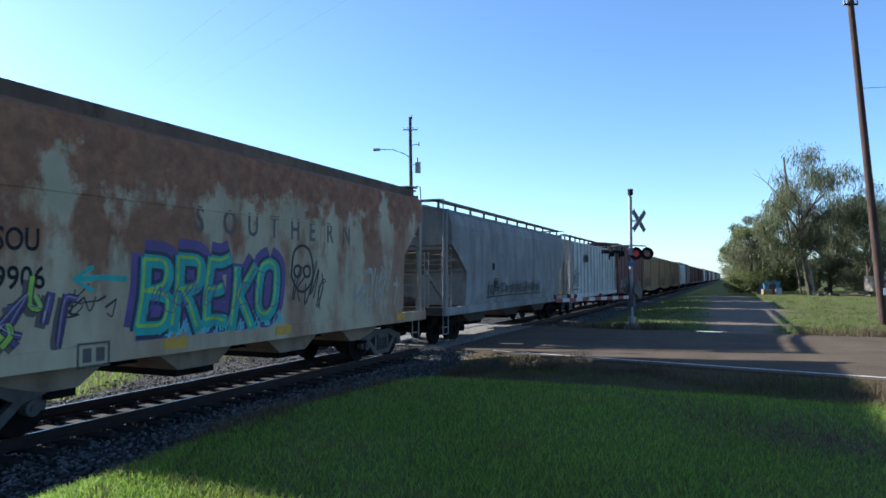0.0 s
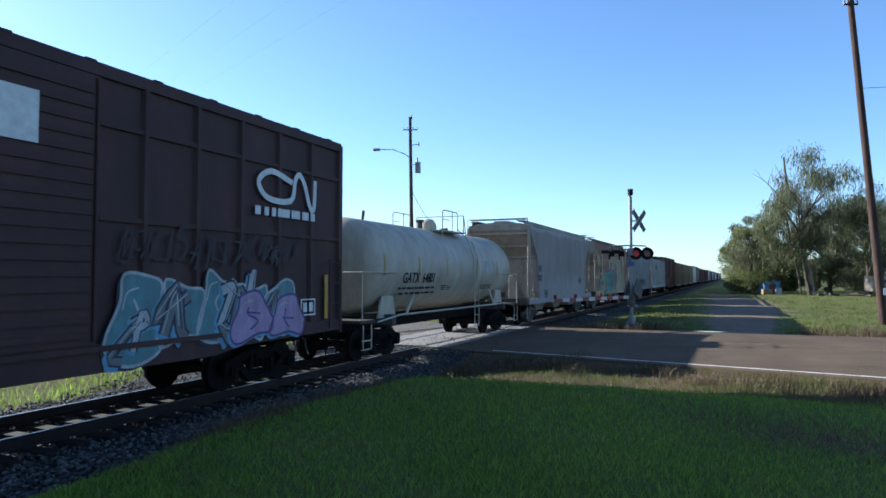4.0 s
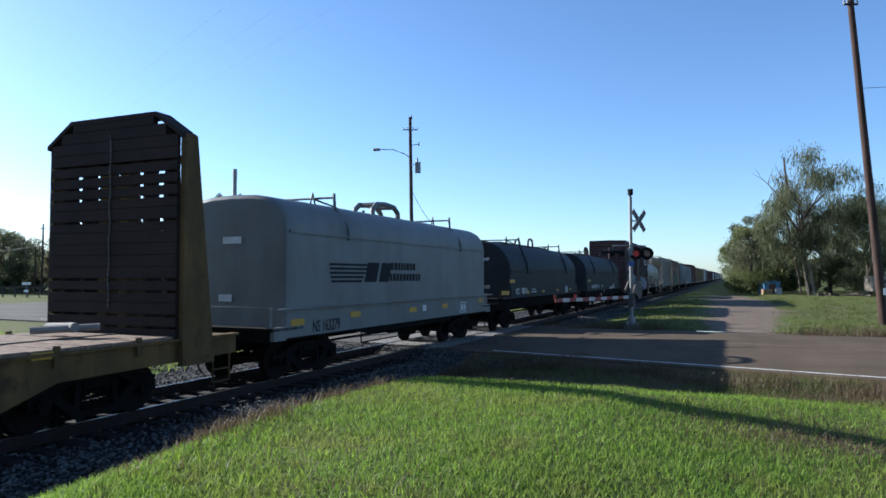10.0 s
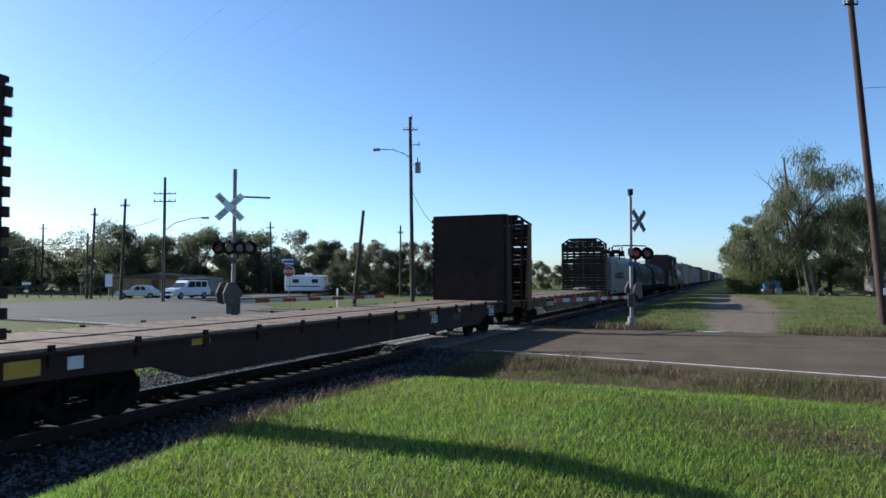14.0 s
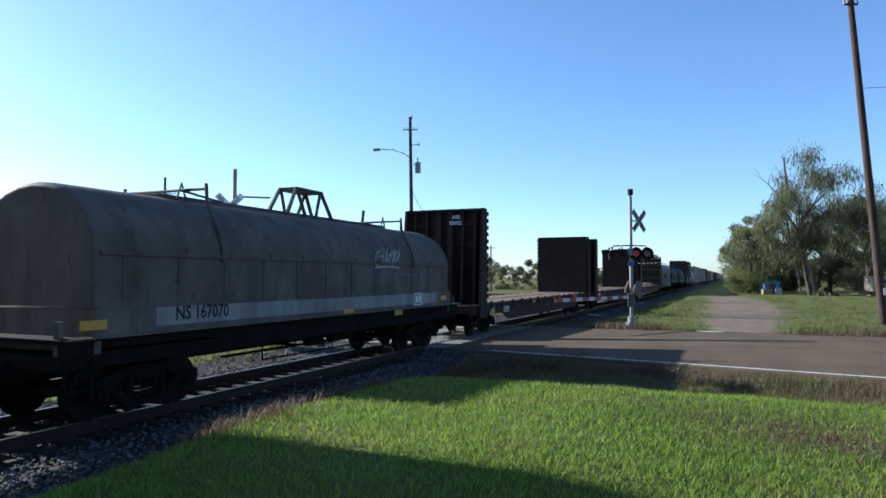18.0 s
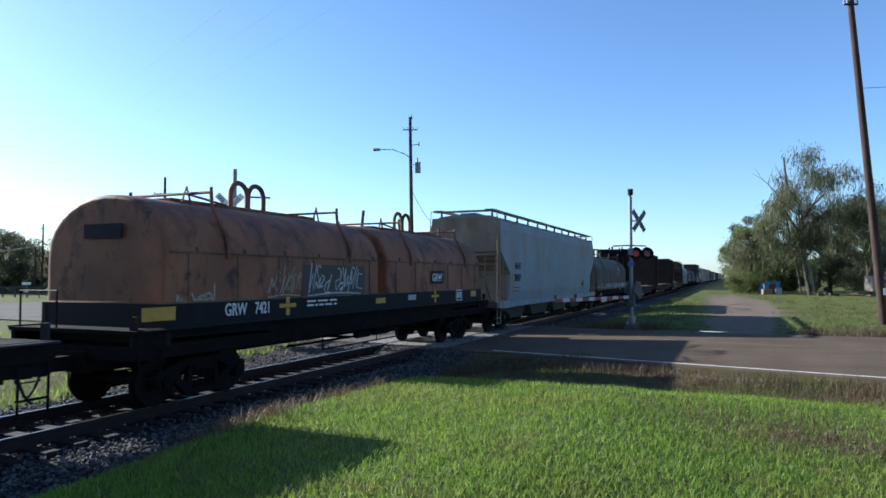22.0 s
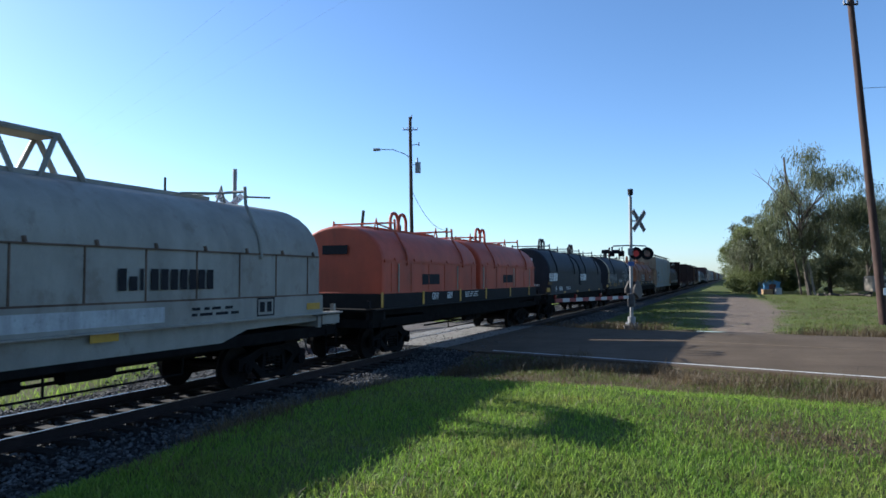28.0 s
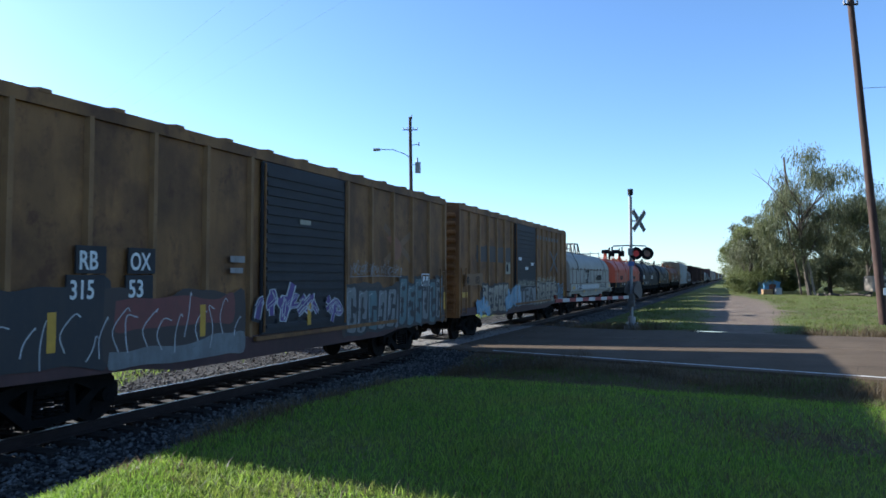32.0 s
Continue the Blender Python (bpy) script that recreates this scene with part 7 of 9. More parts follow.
def flats_dark():
    car, m, x = flat_dark(-117.4, -140.4, -118.8, -139.4, "", 11)
    letters("reporting_mark", "ABS", 0.34, STENCIL, car, (x, -126.0 - m, 0.82), stretch=0.85)
    plate(car, -139.25 - m, -138.75 - m, 0.92, 1.14, YELLOW, x + 0.004)
    plate(car, -138.35 - m, -138.1 - m, 0.94, 1.12, STENCIL, x + 0.004, "stencil_panel")
    for y in (-128.3, -126.1, -124.0, -121.0, -136.0):
        plate(car, y - m, y - m + 0.44, 1.06, 1.18, YELLOW, x + 0.004)
    aci_box(car, x, -120.4 - m, 0.95)
    data_bars(car, x, -124.2 - m, -123.6 - m, 1.05, 4, FADED_DARK, 0.03, 0.06, 71)
    car, m, x = flat_dark(-141.6, -162.9, -142.5, -161.65, "83005", 15)
    plate(car, -161.0 - m, -160.6 - m, 0.78, 0.9, YELLOW, x + 0.004)
    for y in (-155.0, -150, -146):
        plate(car, y - m, y - m + 0.44, 1.06, 1.18, YELLOW, x + 0.004)


def coil_soot():
    kw = dict(mat=COIL_SOOT, side=1.42, z0=1.75, zs=2.6, top=3.73, loops="frame", rib=True)
    car, half, m, hoods = coil_car(-164.2, -178.9, "sooty brown-grey coil car with white chalk tags", COIL_SOOT, [(-164.9, -178.3, kw)])
    tag_line(car, 1.44, -169.9 - m, 2.5, 1.4, 0.5, SPRAY_WHITE, 81, 0.03, 6)
    bm = bmesh.new()
    for k in range(9):
        y = -170.0 - m + k * 0.42
        quad_box(bm, 1.422, 1.428, y, y + 0.06, 2.0, 2.3)
        quad_box(bm, 1.422, 1.428, y - 0.08, y + 0.15, 2.26, 2.32)
    tagged(part("letter_bar", bm, FADED_BLUE, car, "row of faded blue letters"), kind="stuff")
    letters("reporting_mark", "NS 167070", 0.32, STENCIL_BLACK, car, (1.49, -176.8 - m, 1.2), stretch=0.9)
    part("pale_panel", boxes((1.482, 1.487, -177.2 - m, -166.0 - m, 1.12, 1.42)), HOP_SOOT, car)
    aci_box(car, 1.49, -167.35 - m, 1.26, STENCIL)
    for y, z in ((-178.6, 1.14), (-171.5, 1.0), (-168.85, 0.86), (-165.7, 1.18)):
        plate(car, y - m, y - m + 0.46, z, z + 0.14, YELLOW, 1.492)
    raise_marks(car, 0.32)


def hopper_blue():
    car, half, b, x = covered_hopper(-180.1, -200.0, "long blue-grey covered hopper with curved sides", HOP_BLUE, BAY_BROWN, cut=1.26, cut_top=2.36, cut_hi=3.25, cut_in=-0.1, board_mat=HOP_SOOT, sill0=1.0, sill1=1.24, eave=4.5, top=4.78, bays=4, side=1.53, board_up=0.13, inset=0.06, bay_z=0.45, bay_w=0.3)
    m = -190.05
    letters("reporting_mark", "NAHX", 0.42, STENCIL_BLACK, car, (x, -197.95 - m, 2.56), stretch=0.72)
    letters("car_number", "580433", 0.42, STENCIL_BLACK, car, (x, -198.0 - m, 2.06), stretch=0.72)
    data_bars(car, x - 0.02, -198.1 - m, -197.2 - m, 1.8, 2, STENCIL_BLACK, 0.04, 0.14, 91)
    for y in (-198.3, -196.0, -193.6, -190.6, -187.5, -184.6):
        plate(car, y - m, y - m + 0.08, 1.5, 1.5 + (0.9 if y < -198 else 0.35), ORANGE, x)
    aci_box(car, x, -184.0 - m, 1.85, STENCIL_BLACK)
    for k in range(9):
        plate(car, -198.4 - m + k * 2.0, -198.25 - m + k * 2.0, 1.04, 1.18, SPRAY_WHITE, 1.578)
    part("sill_panel", box(1.5, 1.6, -half + 0.4, -half + 1.6, 0.98, 1.26), HOP_BLUE, car)


def coil_orange():
    kw = dict(mat=COIL_ORANGE, rail_mat=RUST_RAIL, side=1.42, z0=1.78, zs=2.66, top=3.68, loops="arch", rib=True)
    car, half, m, hoods = coil_car(-201.1, -217.6, "rusting orange coil car with two covers and white tags", BLACK, [(-201.95, -209.15, kw), (-209.65, -216.95, kw)], sill_top=1.78)
    part("sign_panel", box(1.445, 1.45, -206.35 - m, -205.4 - m, 2.02, 2.42), STENCIL_BLACK, car)
    letters("reporting_mark", "GRW", 0.34, STENCIL, car, (1.452, -206.25 - m, 2.1), stretch=0.95)
    letters("reporting_mark", "GRW", 0.32, STENCIL, car, (1.485, -215.6 - m, 1.2), stretch=0.8)
    letters("car_number", "7421", 0.32, STENCIL, car, (1.485, -214.75 - m, 1.2), stretch=0.75)
    for y in (-213.7, -206.1):
        part("cross_mark", boxes((1.485, 1.49, y - m - 0.28, y - m + 0.28, 1.28, 1.36), (1.485, 1.4895, y - m - 0.06, y - m + 0.06, 1.12, 1.27), (1.485, 1.4895, y - m - 0.06, y - m + 0.06, 1.37, 1.5)), YELLOW, car)
    data_bars(car, 1.485, -213.0 - m, -211.8 - m, 1.4, 2, STENCIL, 0.04, 0.09, 95)
    part("dark_patch", box(1.423, 1.428, -213.1 - m, -210.4 - m, 1.8, 2.5), FADED_BLOTCH, car)
    tag_line(car, 1.432, -212.9 - m, 1.85, 2.3, 0.6, SPRAY_WHITE, 96, 0.035, 12)
    tag_line(car, 1.432, -214.3 - m, 1.85, 1.1, 0.5, SPRAY_CREAM, 98, 0.025, 9)
    tag_line(car, 1.432, -217.0 - m, 1.55, 1.2, 0.4, SPRAY_CREAM, 97, 0.035, 7)
    plate(car, -217.5 - m, -216.8 - m, 1.2, 1.42, YELLOW, 1.488)
    plate(car, -209.9 - m, -209.4 - m, 1.22, 1.36, YELLOW, 1.488)
    plate(car, -203.0 - m, -202.5 - m, 1.22, 1.42, YELLOW, 1.488)
    aci_box(car, 1.485, -204.1 - m, 1.3)
    plate(car, -208.0 - m, -207.5 - m, 1.25, 1.4, SPRAY_WHITE, 1.488)
    part("end_window", box(-0.45, 0.45, -217.0 - m, -216.98 - m, 2.9, 3.15), STENCIL_BLACK, car)
    raise_marks(car, 0.32)


def coil_slate():
    kw = dict(mat=COIL_NIGHT, side=1.42, z0=1.75, zs=2.5, top=3.78, loops="arch", band=COIL_TAN, end_round=0.12)
    car, half, m, hoods = coil_car(-218.9, -234.0, "dark slate coil car with tan bands and white graffiti", COIL_NIGHT, [(-219.85, -233.05, kw)])
    for y in (-232.5, -230.6, -228.4, -226.0, -223.6):
        plate(car, y - m, y - m + 0.1, 1.2, 1.5, YELLOW, 1.488)
    tag_line(car, 1.427, -225.9 - m, 1.95, 2.2, 1.0, SPRAY_WHITE, 101, 0.035, 9)
    tag_line(car, 1.429, -225.5 - m, 1.85, 1.6, 0.9, SPRAY_WHITE, 107, 0.025, 6)
    tag_line(car, 1.43, -223.4 - m, 2.2, 1.6, 0.35, SPRAY_WHITE, 102, 0.028, 9)
    tag_line(car, 1.43, -223.0 - m, 1.7, 0.9, 0.45, SPRAY_WHITE, 103, 0.028, 6)
    tag_line(car, 1.43, -227.9 - m, 1.75, 1.5, 0.3, SPRAY_WHITE, 104, 0.04, 8)
    backdrop(car, 1.4235, -232.3 - m, -229.2 - m, 1.78, 2.5, FADED_BLUE, 105)
    wild_piece(car, 1.4245, -232.4 - m, 1.8, 3.2, 0.65, 5, FADED_BLUE, SILVER, 105, COIL_NIGHT, 0.35)
    letters("reporting_mark", "NS", 0.3, FADED_YELLOW, car, (1.485, -231.3 - m, 1.2), stretch=0.95)
    letters("car_number", "164311", 0.3, FADED_YELLOW, car, (1.485, -230.1 - m, 1.2), stretch=0.95)
    aci_box(car, 1.485, -222.5 - m, 1.28)
    plate(car, -221.0 - m, -220.5 - m, 1.16, 1.34, YELLOW, 1.49)
    plate(car, -234.2 - m, -233.5 - m, 1.16, 1.34, YELLOW, 1.49)
    raise_marks(car, 0.32)


def coil_night():
    kw = dict(mat=COIL_NIGHT, side=1.42, z0=1.75, zs=2.5, top=3.74, loops="arch")
    car, half, m, hoods = coil_car(-235.2, -251.3, "dark coil car with two covers and white striped emblems", COIL_NIGHT, [(-236.0, -243.05, kw), (-243.45, -250.6, kw)])
    stripes_emblem(car, 1.425, -250.8 - m, 2.02, 1.75, 0.42, STENCIL)
    stripes_emblem(car, 1.425, -243.2 - m, 2.02, 1.75, 0.42, STENCIL)
    letters("reporting_mark", "NW", 0.34, STENCIL, car, (1.485, -249.75 - m, 1.17), stretch=0.6)
    letters("car_number", "169640", 0.34, STENCIL, car, (1.485, -248.9 - m, 1.17), stretch=0.75)
    data_bars(car, 1.485, -247.2 - m, -246.2 - m, 1.36, 2, STENCIL, 0.04, 0.1, 111)
    plate(car, -250.95 - m, -250.2 - m, 1.84, 1.98, FLAT_YELLOW, 1.428)
    plate(car, -251.5 - m, -250.9 - m, 1.16, 1.36, YELLOW, 1.49)
    for y in (-247.85, -244.5, -241.0, -237.5):
        plate(car, y - m, y - m + 0.44, 1.0, 1.12, YELLOW, 1.49)
    tagged(part("end_emblem", boxes(*[(-0.5, 0.0, -250.64 - m, -250.63 - m, 3.0 + 0.06 * k, 3.03 + 0.06 * k) for k in range(4)], (0.05, 0.5, -250.64 - m, -250.63 - m, 3.02, 3.2), *[(-0.3, 0.35, -250.64 - m, -250.63 - m, 2.3 - 0.1 * k, 2.35 - 0.1 * k) for k in range(3)]), STENCIL, car), kind="stuff")
    letters("reporting_mark", "NW 169640", 0.17, STENCIL, car, (0.0, -250.64 - m, 1.75), (90, 0, 0))
    raise_marks(car, 0.32)


def coil_red():
    kw = dict(mat=COIL_RED, side=1.42, z0=1.78, zs=2.66, top=3.66, loops="arch", rib=True)
    car, half, m, hoods = coil_car(-252.6, -269.3, "orange-red coil car with two barrel covers", BLACK, [(-253.55, -260.9, kw), (-261.4, -268.6, kw)], sill_top=1.78)
    for y in (-266.1, -258.3):
        part("dark_panel", box(1.423, 1.428, y - m, y + 1.3 - m, 2.0, 2.32), STENCIL_BLACK, car)
    letters("reporting_mark", "GRW", 0.3, STENCIL, car, (1.485, -265.5 - m, 1.22), stretch=0.7)
    letters("car_number", "6809", 0.3, STENCIL, car, (1.485, -264.3 - m, 1.22), stretch=0.75)
    for y in (-268.8, -266.2, -263.2, -260.6, -257.6, -254.8):
        plate(car, y - m, y - m + 0.12, 1.1, 1.5, YELLOW, 1.488)
    data_bars(car, 1.485, -262.7 - m, -261.4 - m, 1.4, 3, STENCIL, 0.03, 0.07, 121)
    part("end_window", box(-0.45, 0.35, -268.65 - m, -268.63 - m, 2.85, 3.1), STENCIL_BLACK, car)
    for y in (-267.7, -263.3, -260.7, -256.9, -254.5):
        part("strap", box(1.44, 1.455, y - m - 0.03, y - m + 0.03, 1.5, 2.6), SPRAY_CREAM, car)
    raise_marks(car, 0.32)


def coil_white():
    kw = dict(mat=COIL_WHITE, rail_mat=RUST_RAIL, side=1.43, z0=1.82, zs=2.68, top=3.8, loops="frame", rib=True, brackets=(0.16, 0.84))
    car, half, m, hoods = coil_car(-270.8, -285.4, "grubby white coil car with a ribbed shield cover", COIL_WHITE, [(-271.6, -284.85, kw)], sill_top=1.82, lower_mat=COIL_WHITE)
    x = 1.46
    bm = bmesh.new()
    for k in range(10):
        y = -277.1 - m + k * 0.21
        quad_box(bm, x, x + 0.003, y, y + (0.15 if k != 2 else 0.06), 2.02, 2.36 if k in (0, 2, 3, 4, 5, 6, 7, 8, 9) else 2.24)
    tagged(part("letter_bar", bm, STENCIL_BLACK, car, "dark product lettering drawn as bars"), kind="stuff")
    bm = bmesh.new()
    for k in range(7):
        quad_box(bm, x, x + 0.003, -280.7 - m + k * 0.19, -280.58 - m + k * 0.19, 2.5, 2.68)
    ribbon(bm, [(-279.5 - m, 2.05), (-279.45 - m, 2.3), (-279.65 - m, 2.4), (-279.9 - m, 2.25), (-280.05 - m, 2.05), (-280.6 - m, 2.02)], 0.09, x)
    ribbon(bm, [(-279.75 - m, 1.95), (-279.95 - m, 1.9), (-280.6 - m, 1.9)], 0.06, x)
    tagged(part("emblem", bm, STENCIL_BLACK, car, "dark hooked track emblem"), kind="stuff")
    part("number_panel", box(1.482, 1.487, -283.6 - m, -276.2 - m, 1.17, 1.42), SPRAY_WHITE, car)
    letters("reporting_mark", "CR", 0.36, STENCIL_BLACK, car, (1.488, -283.3 - m, 1.17), stretch=0.75)
    letters("car_number", "623697", 0.36, STENCIL_BLACK, car, (1.488, -282.7 - m, 1.17), stretch=0.7)
    for y, z in ((-284.4, 1.2), (-281.5, 0.95), (-277.6, 0.95), (-272.2, 1.2)):
        plate(car, y - m, y - m + 0.5, z, z + 0.14, YELLOW, 1.492)
    aci_box(car, 1.488, -273.6 - m, 1.32, STENCIL_BLACK)
    data_bars(car, 1.488, -275.6 - m, -274.4 - m, 1.38, 2, STENCIL_BLACK, 0.05, 0.1, 131)
    raise_marks(car, 0.32)


def boxcar_ochre():
    car, half, side = boxcar(-286.2, -302.3, "rusty ochre boxcar with a dark blue door and silver graffiti", BOX_YELLOW, DOOR_BLUE, 4.68, 0.85, 1.45, 17, (-1.58, 1.6), post_mat=POST_TAN, sill_mat=BOX_BROWN)
    m = -294.25
    x = side + 0.08
    backdrop(car, side + 0.012, -300.4 - m, -296.3 - m, 2.8, 3.4, FADED_BLOTCH, 41, 0.05)
    part("pale_patch", box(side, side + 0.012, -297.0 - m, -296.35 - m, 2.35, 2.85), SPRAY_CREAM, car)
    data_bars(car, side + 0.014, -296.9 - m, -296.5 - m, 2.75, 1, STENCIL_BLACK, 0.3, 0.2, 141)
    letters("car_number", "40", 0.36, STENCIL_BLACK, car, (x, -301.6 - m, 2.0), stretch=0.8)
    letters("car_number", "033", 0.36, STENCIL_BLACK, car, (x, -300.7 - m, 2.0), stretch=0.8)
    for y, z in ((-295.5, 2.95), (-293.6, 2.75), (-294.5, 2.55)):
        plate(car, y - m, y - m + 0.42, z, z + 0.13, STENCIL, side + 0.128, "placard")
    backdrop(car, x - 0.001, -300.2 - m, -296.0 - m, 0.92, 1.75, FADED_BLOTCH, 8)
    backdrop(car, x - 0.001, -292.7 - m, -287.2 - m, 0.95, 1.8, FADED_BLOTCH, 9)
    block_piece(car, x, -300.0 - m, 0.92, 3.1, 0.95, 5, SPRAY_DUN, SPRAY_BLACK, 142)
    backdrop(car, x - 0.002, -301.75 - m, -299.95 - m, 1.93, 2.34, FADED_TAN, 10, 0.03)
    wild_piece(car, x + 0.012, -300.7 - m, 0.85, 1.5, 0.7, 3, SKYBLUE, SPRAY_WHITE, 147, SKYBLUE, 0.5)
    wild_piece(car, x + 0.012, -297.2 - m, 0.9, 1.4, 0.8, 3, SKYBLUE, SPRAY_WHITE, 143, SKYBLUE, 0.45)
    backdrop(car, side + 0.127, -295.75 - m, -292.85 - m, 1.0, 1.75, SPRAY_ASH, 42, 0.06)
    letters("graffiti", "TEA", 1.0, NIGHT_SPRAY, car, (side + 0.13, -295.4 - m, 1.02), stretch=1.25)
    tag_line(car, side + 0.13, -295.6 - m, 1.85, 2.6, 0.25, SPRAY_CREAM, 148, 0.022, 16)
    wild_piece(car, side + 0.128, -296.2 - m, 0.95, 1.0, 1.0, 2, SKYBLUE, SPRAY_WHITE, 149, SKYBLUE, 0.45)
    block_piece(car, x, -292.6 - m, 1.0, 4.0, 0.85, 7, SPRAY_DUN, SPRAY_BLACK, 144)
    tag_line(car, x + 0.012, -292.5 - m, 1.95, 3.5, 0.3, SPRAY_CREAM, 145, 0.022, 27)
    tag_line(car, x + 0.012, -288.6 - m, 1.1, 1.3, 0.8, SKYBLUE, 146, 0.05, 7)
    bm = bmesh.new()
    ribbon(bm, [(-289.9 - m, 3.5), (-289.3 - m, 3.15), (-288.4 - m, 2.5)], 0.12, x)
    ribbon(bm, [(-288.4 - m, 3.5), (-289.0 - m, 3.1), (-289.9 - m, 2.5)], 0.12, x)
    part("graffiti", bm, FADED_BLUE, car)
    plate(car, -286.95 - m, -286.7 - m, 1.2, 1.5, YELLOW, x)
    plate(car, -302.0 - m, -301.5 - m, 1.5, 1.7, YELLOW, x)
    tagged(part("letter_bar", boxes(*[(x, x + 0.003, -292.4 - m + 0.55 * k, -292.1 - m + 0.55 * k, 4.02, 4.2) for k in range(8)]), FADED_DARK, car), kind="stuff")


def boxcar_rust():
    car, half, side = boxcar(-303.3, -319.1, "worn brown-ochre boxcar with a dark door and graffiti", BOX_OCHRE, DOOR_BLUE, 4.68, 0.8, 1.45, 14, (-1.5, 1.62), post_mat=POST_TAN, sill_mat=BOX_BROWN)
    m = -311.2
    x = side + 0.08
    for a, b, z in ((-316.78, -316.28, 2.28), (-315.88, -315.36, 2.28), (-316.92, -316.3, 1.86), (-315.92, -315.4, 1.86)):
        part("number_panel", box(side + 0.05, side + 0.08, a - m, b - m, z, z + 0.4), DOOR_BLUE, car)
    letters("reporting_mark", "RB", 0.38, STENCIL, car, (side + 0.082, -316.74 - m, 2.34), stretch=0.72)
    letters("reporting_mark", "OX", 0.38, STENCIL, car, (side + 0.082, -315.85 - m, 2.34), stretch=0.68)
    letters("car_number", "315", 0.38, STENCIL, car, (side + 0.082, -316.88 - m, 1.92), stretch=0.72)
    letters("car_number", "53", 0.38, STENCIL, car, (side + 0.082, -315.88 - m, 1.92), stretch=0.8)
    rb = random.Random(151)
    backdrop(car, x, -318.9 - m, -316.2 - m, 0.98, 2.1, NIGHT_SPRAY, 1)
    backdrop(car, x + 0.0008, -316.3 - m, -313.2 - m, 1.0, 1.95, FADED_BLOTCH, 2)
    backdrop(car, x + 0.0016, -316.1 - m, -313.5 - m, 1.42, 1.9, SPRAY_RED, 3, 0.06)
    backdrop(car, x + 0.0024, -316.2 - m, -313.2 - m, 0.84, 1.16, SILVER, 4, 0.08)
    backdrop(car, x - 0.001, -309.7 - m, -303.6 - m, 0.86, 2.0, FADED_BLOTCH, 5)
    backdrop(car, x - 0.0004, -309.3 - m, -306.8 - m, 0.9, 1.7, SILVER, 6)
    bm = bmesh.new()
    for k in range(19):
        y = -318.7 - m + 0.29 * k + rb.uniform(-0.08, 0.08)
        z = rb.uniform(0.95, 1.25)
        hgt = rb.uniform(0.3, 0.75)
        ribbon(bm, [(y, z), (y + rb.uniform(-0.12, 0.12), z + hgt * 0.5), (y + rb.uniform(-0.05, 0.2), z + hgt), (y + rb.uniform(0.1, 0.25), z + hgt * 0.93)], 0.02, x + 0.0036, 4)
    tagged(part("graffiti_outline", bm, SPRAY_WHITE, car), kind="stuff")
    wild_piece(car, side + 0.127, -312.6 - m, 1.25, 2.7, 0.75, 4, PURPLE, SPRAY_WHITE, 153, DOOR_BLUE, 0.34)
    block_piece(car, x, -309.55 - m, 0.95, 2.6, 0.95, 5, SPRAY_ASH, NIGHT_SPRAY, 164, SPRAY_TEAL_GREY)
    block_piece(car, x, -306.75 - m, 0.95, 3.0, 1.1, 6, SPRAY_TEAL_GREY, NIGHT_SPRAY, 155, SPRAY_ASH)
    tag_line(car, x + 0.004, -309.4 - m, 2.25, 2.8, 0.32, FADED_PALE, 157, 0.018, 14)
    bm = bmesh.new()
    ribbon(bm, [(-307.5 - m, 3.6), (-306.7 - m, 3.15), (-305.7 - m, 2.6)], 0.2, side + 0.016)
    ribbon(bm, [(-305.7 - m, 3.55), (-306.6 - m, 3.1), (-307.5 - m, 2.6)], 0.2, side + 0.018)
    part("graffiti", bm, FADED_TAN, car, "faded orange-brown sprayed cross")
    bm = bmesh.new()
    shape(bm, [(-307.4 - m, 3.3), (-306.9 - m, 3.35), (-306.5 - m, 3.1), (-306.6 - m, 2.75), (-307.1 - m, 2.7), (-307.0 - m, 3.0)], side + 0.021)
    part("graffiti_fill", bm, SPRAY_ORANGE, car)
    plate(car, -311.5 - m, -311.1 - m, 3.35, 3.45, SPRAY_CREAM, side + 0.128, "placard")
    part("pale_scrawl", boxes((x, x + 0.004, -313.6 - m, -313.2 - m, 2.5, 2.62), (x, x + 0.004, -313.6 - m, -313.25 - m, 2.3, 2.4)), FADED_PALE, car)
    for y in (-317.2, -314.35, -311.2, -308.9, -306.2, -303.62):
        plate(car, y - m, y - m + 0.13, 1.2, 1.75, YELLOW, side + 0.13 if -312.7 < y < -309.7 else x)
    aci_box(car, x, -305.0 - m, 2.15)


def boxcar_last():
    """The car behind, whose shadow reaches the lawn."""
    boxcar(-320.4, -336.0, "brown-ochre boxcar at the tail of the train", BOX_OCHRE, DOOR_BLUE, 4.68, 0.8, 1.45, 14, (-1.5, 1.62), post_mat=POST_TAN, sill_mat=BOX_BROWN)


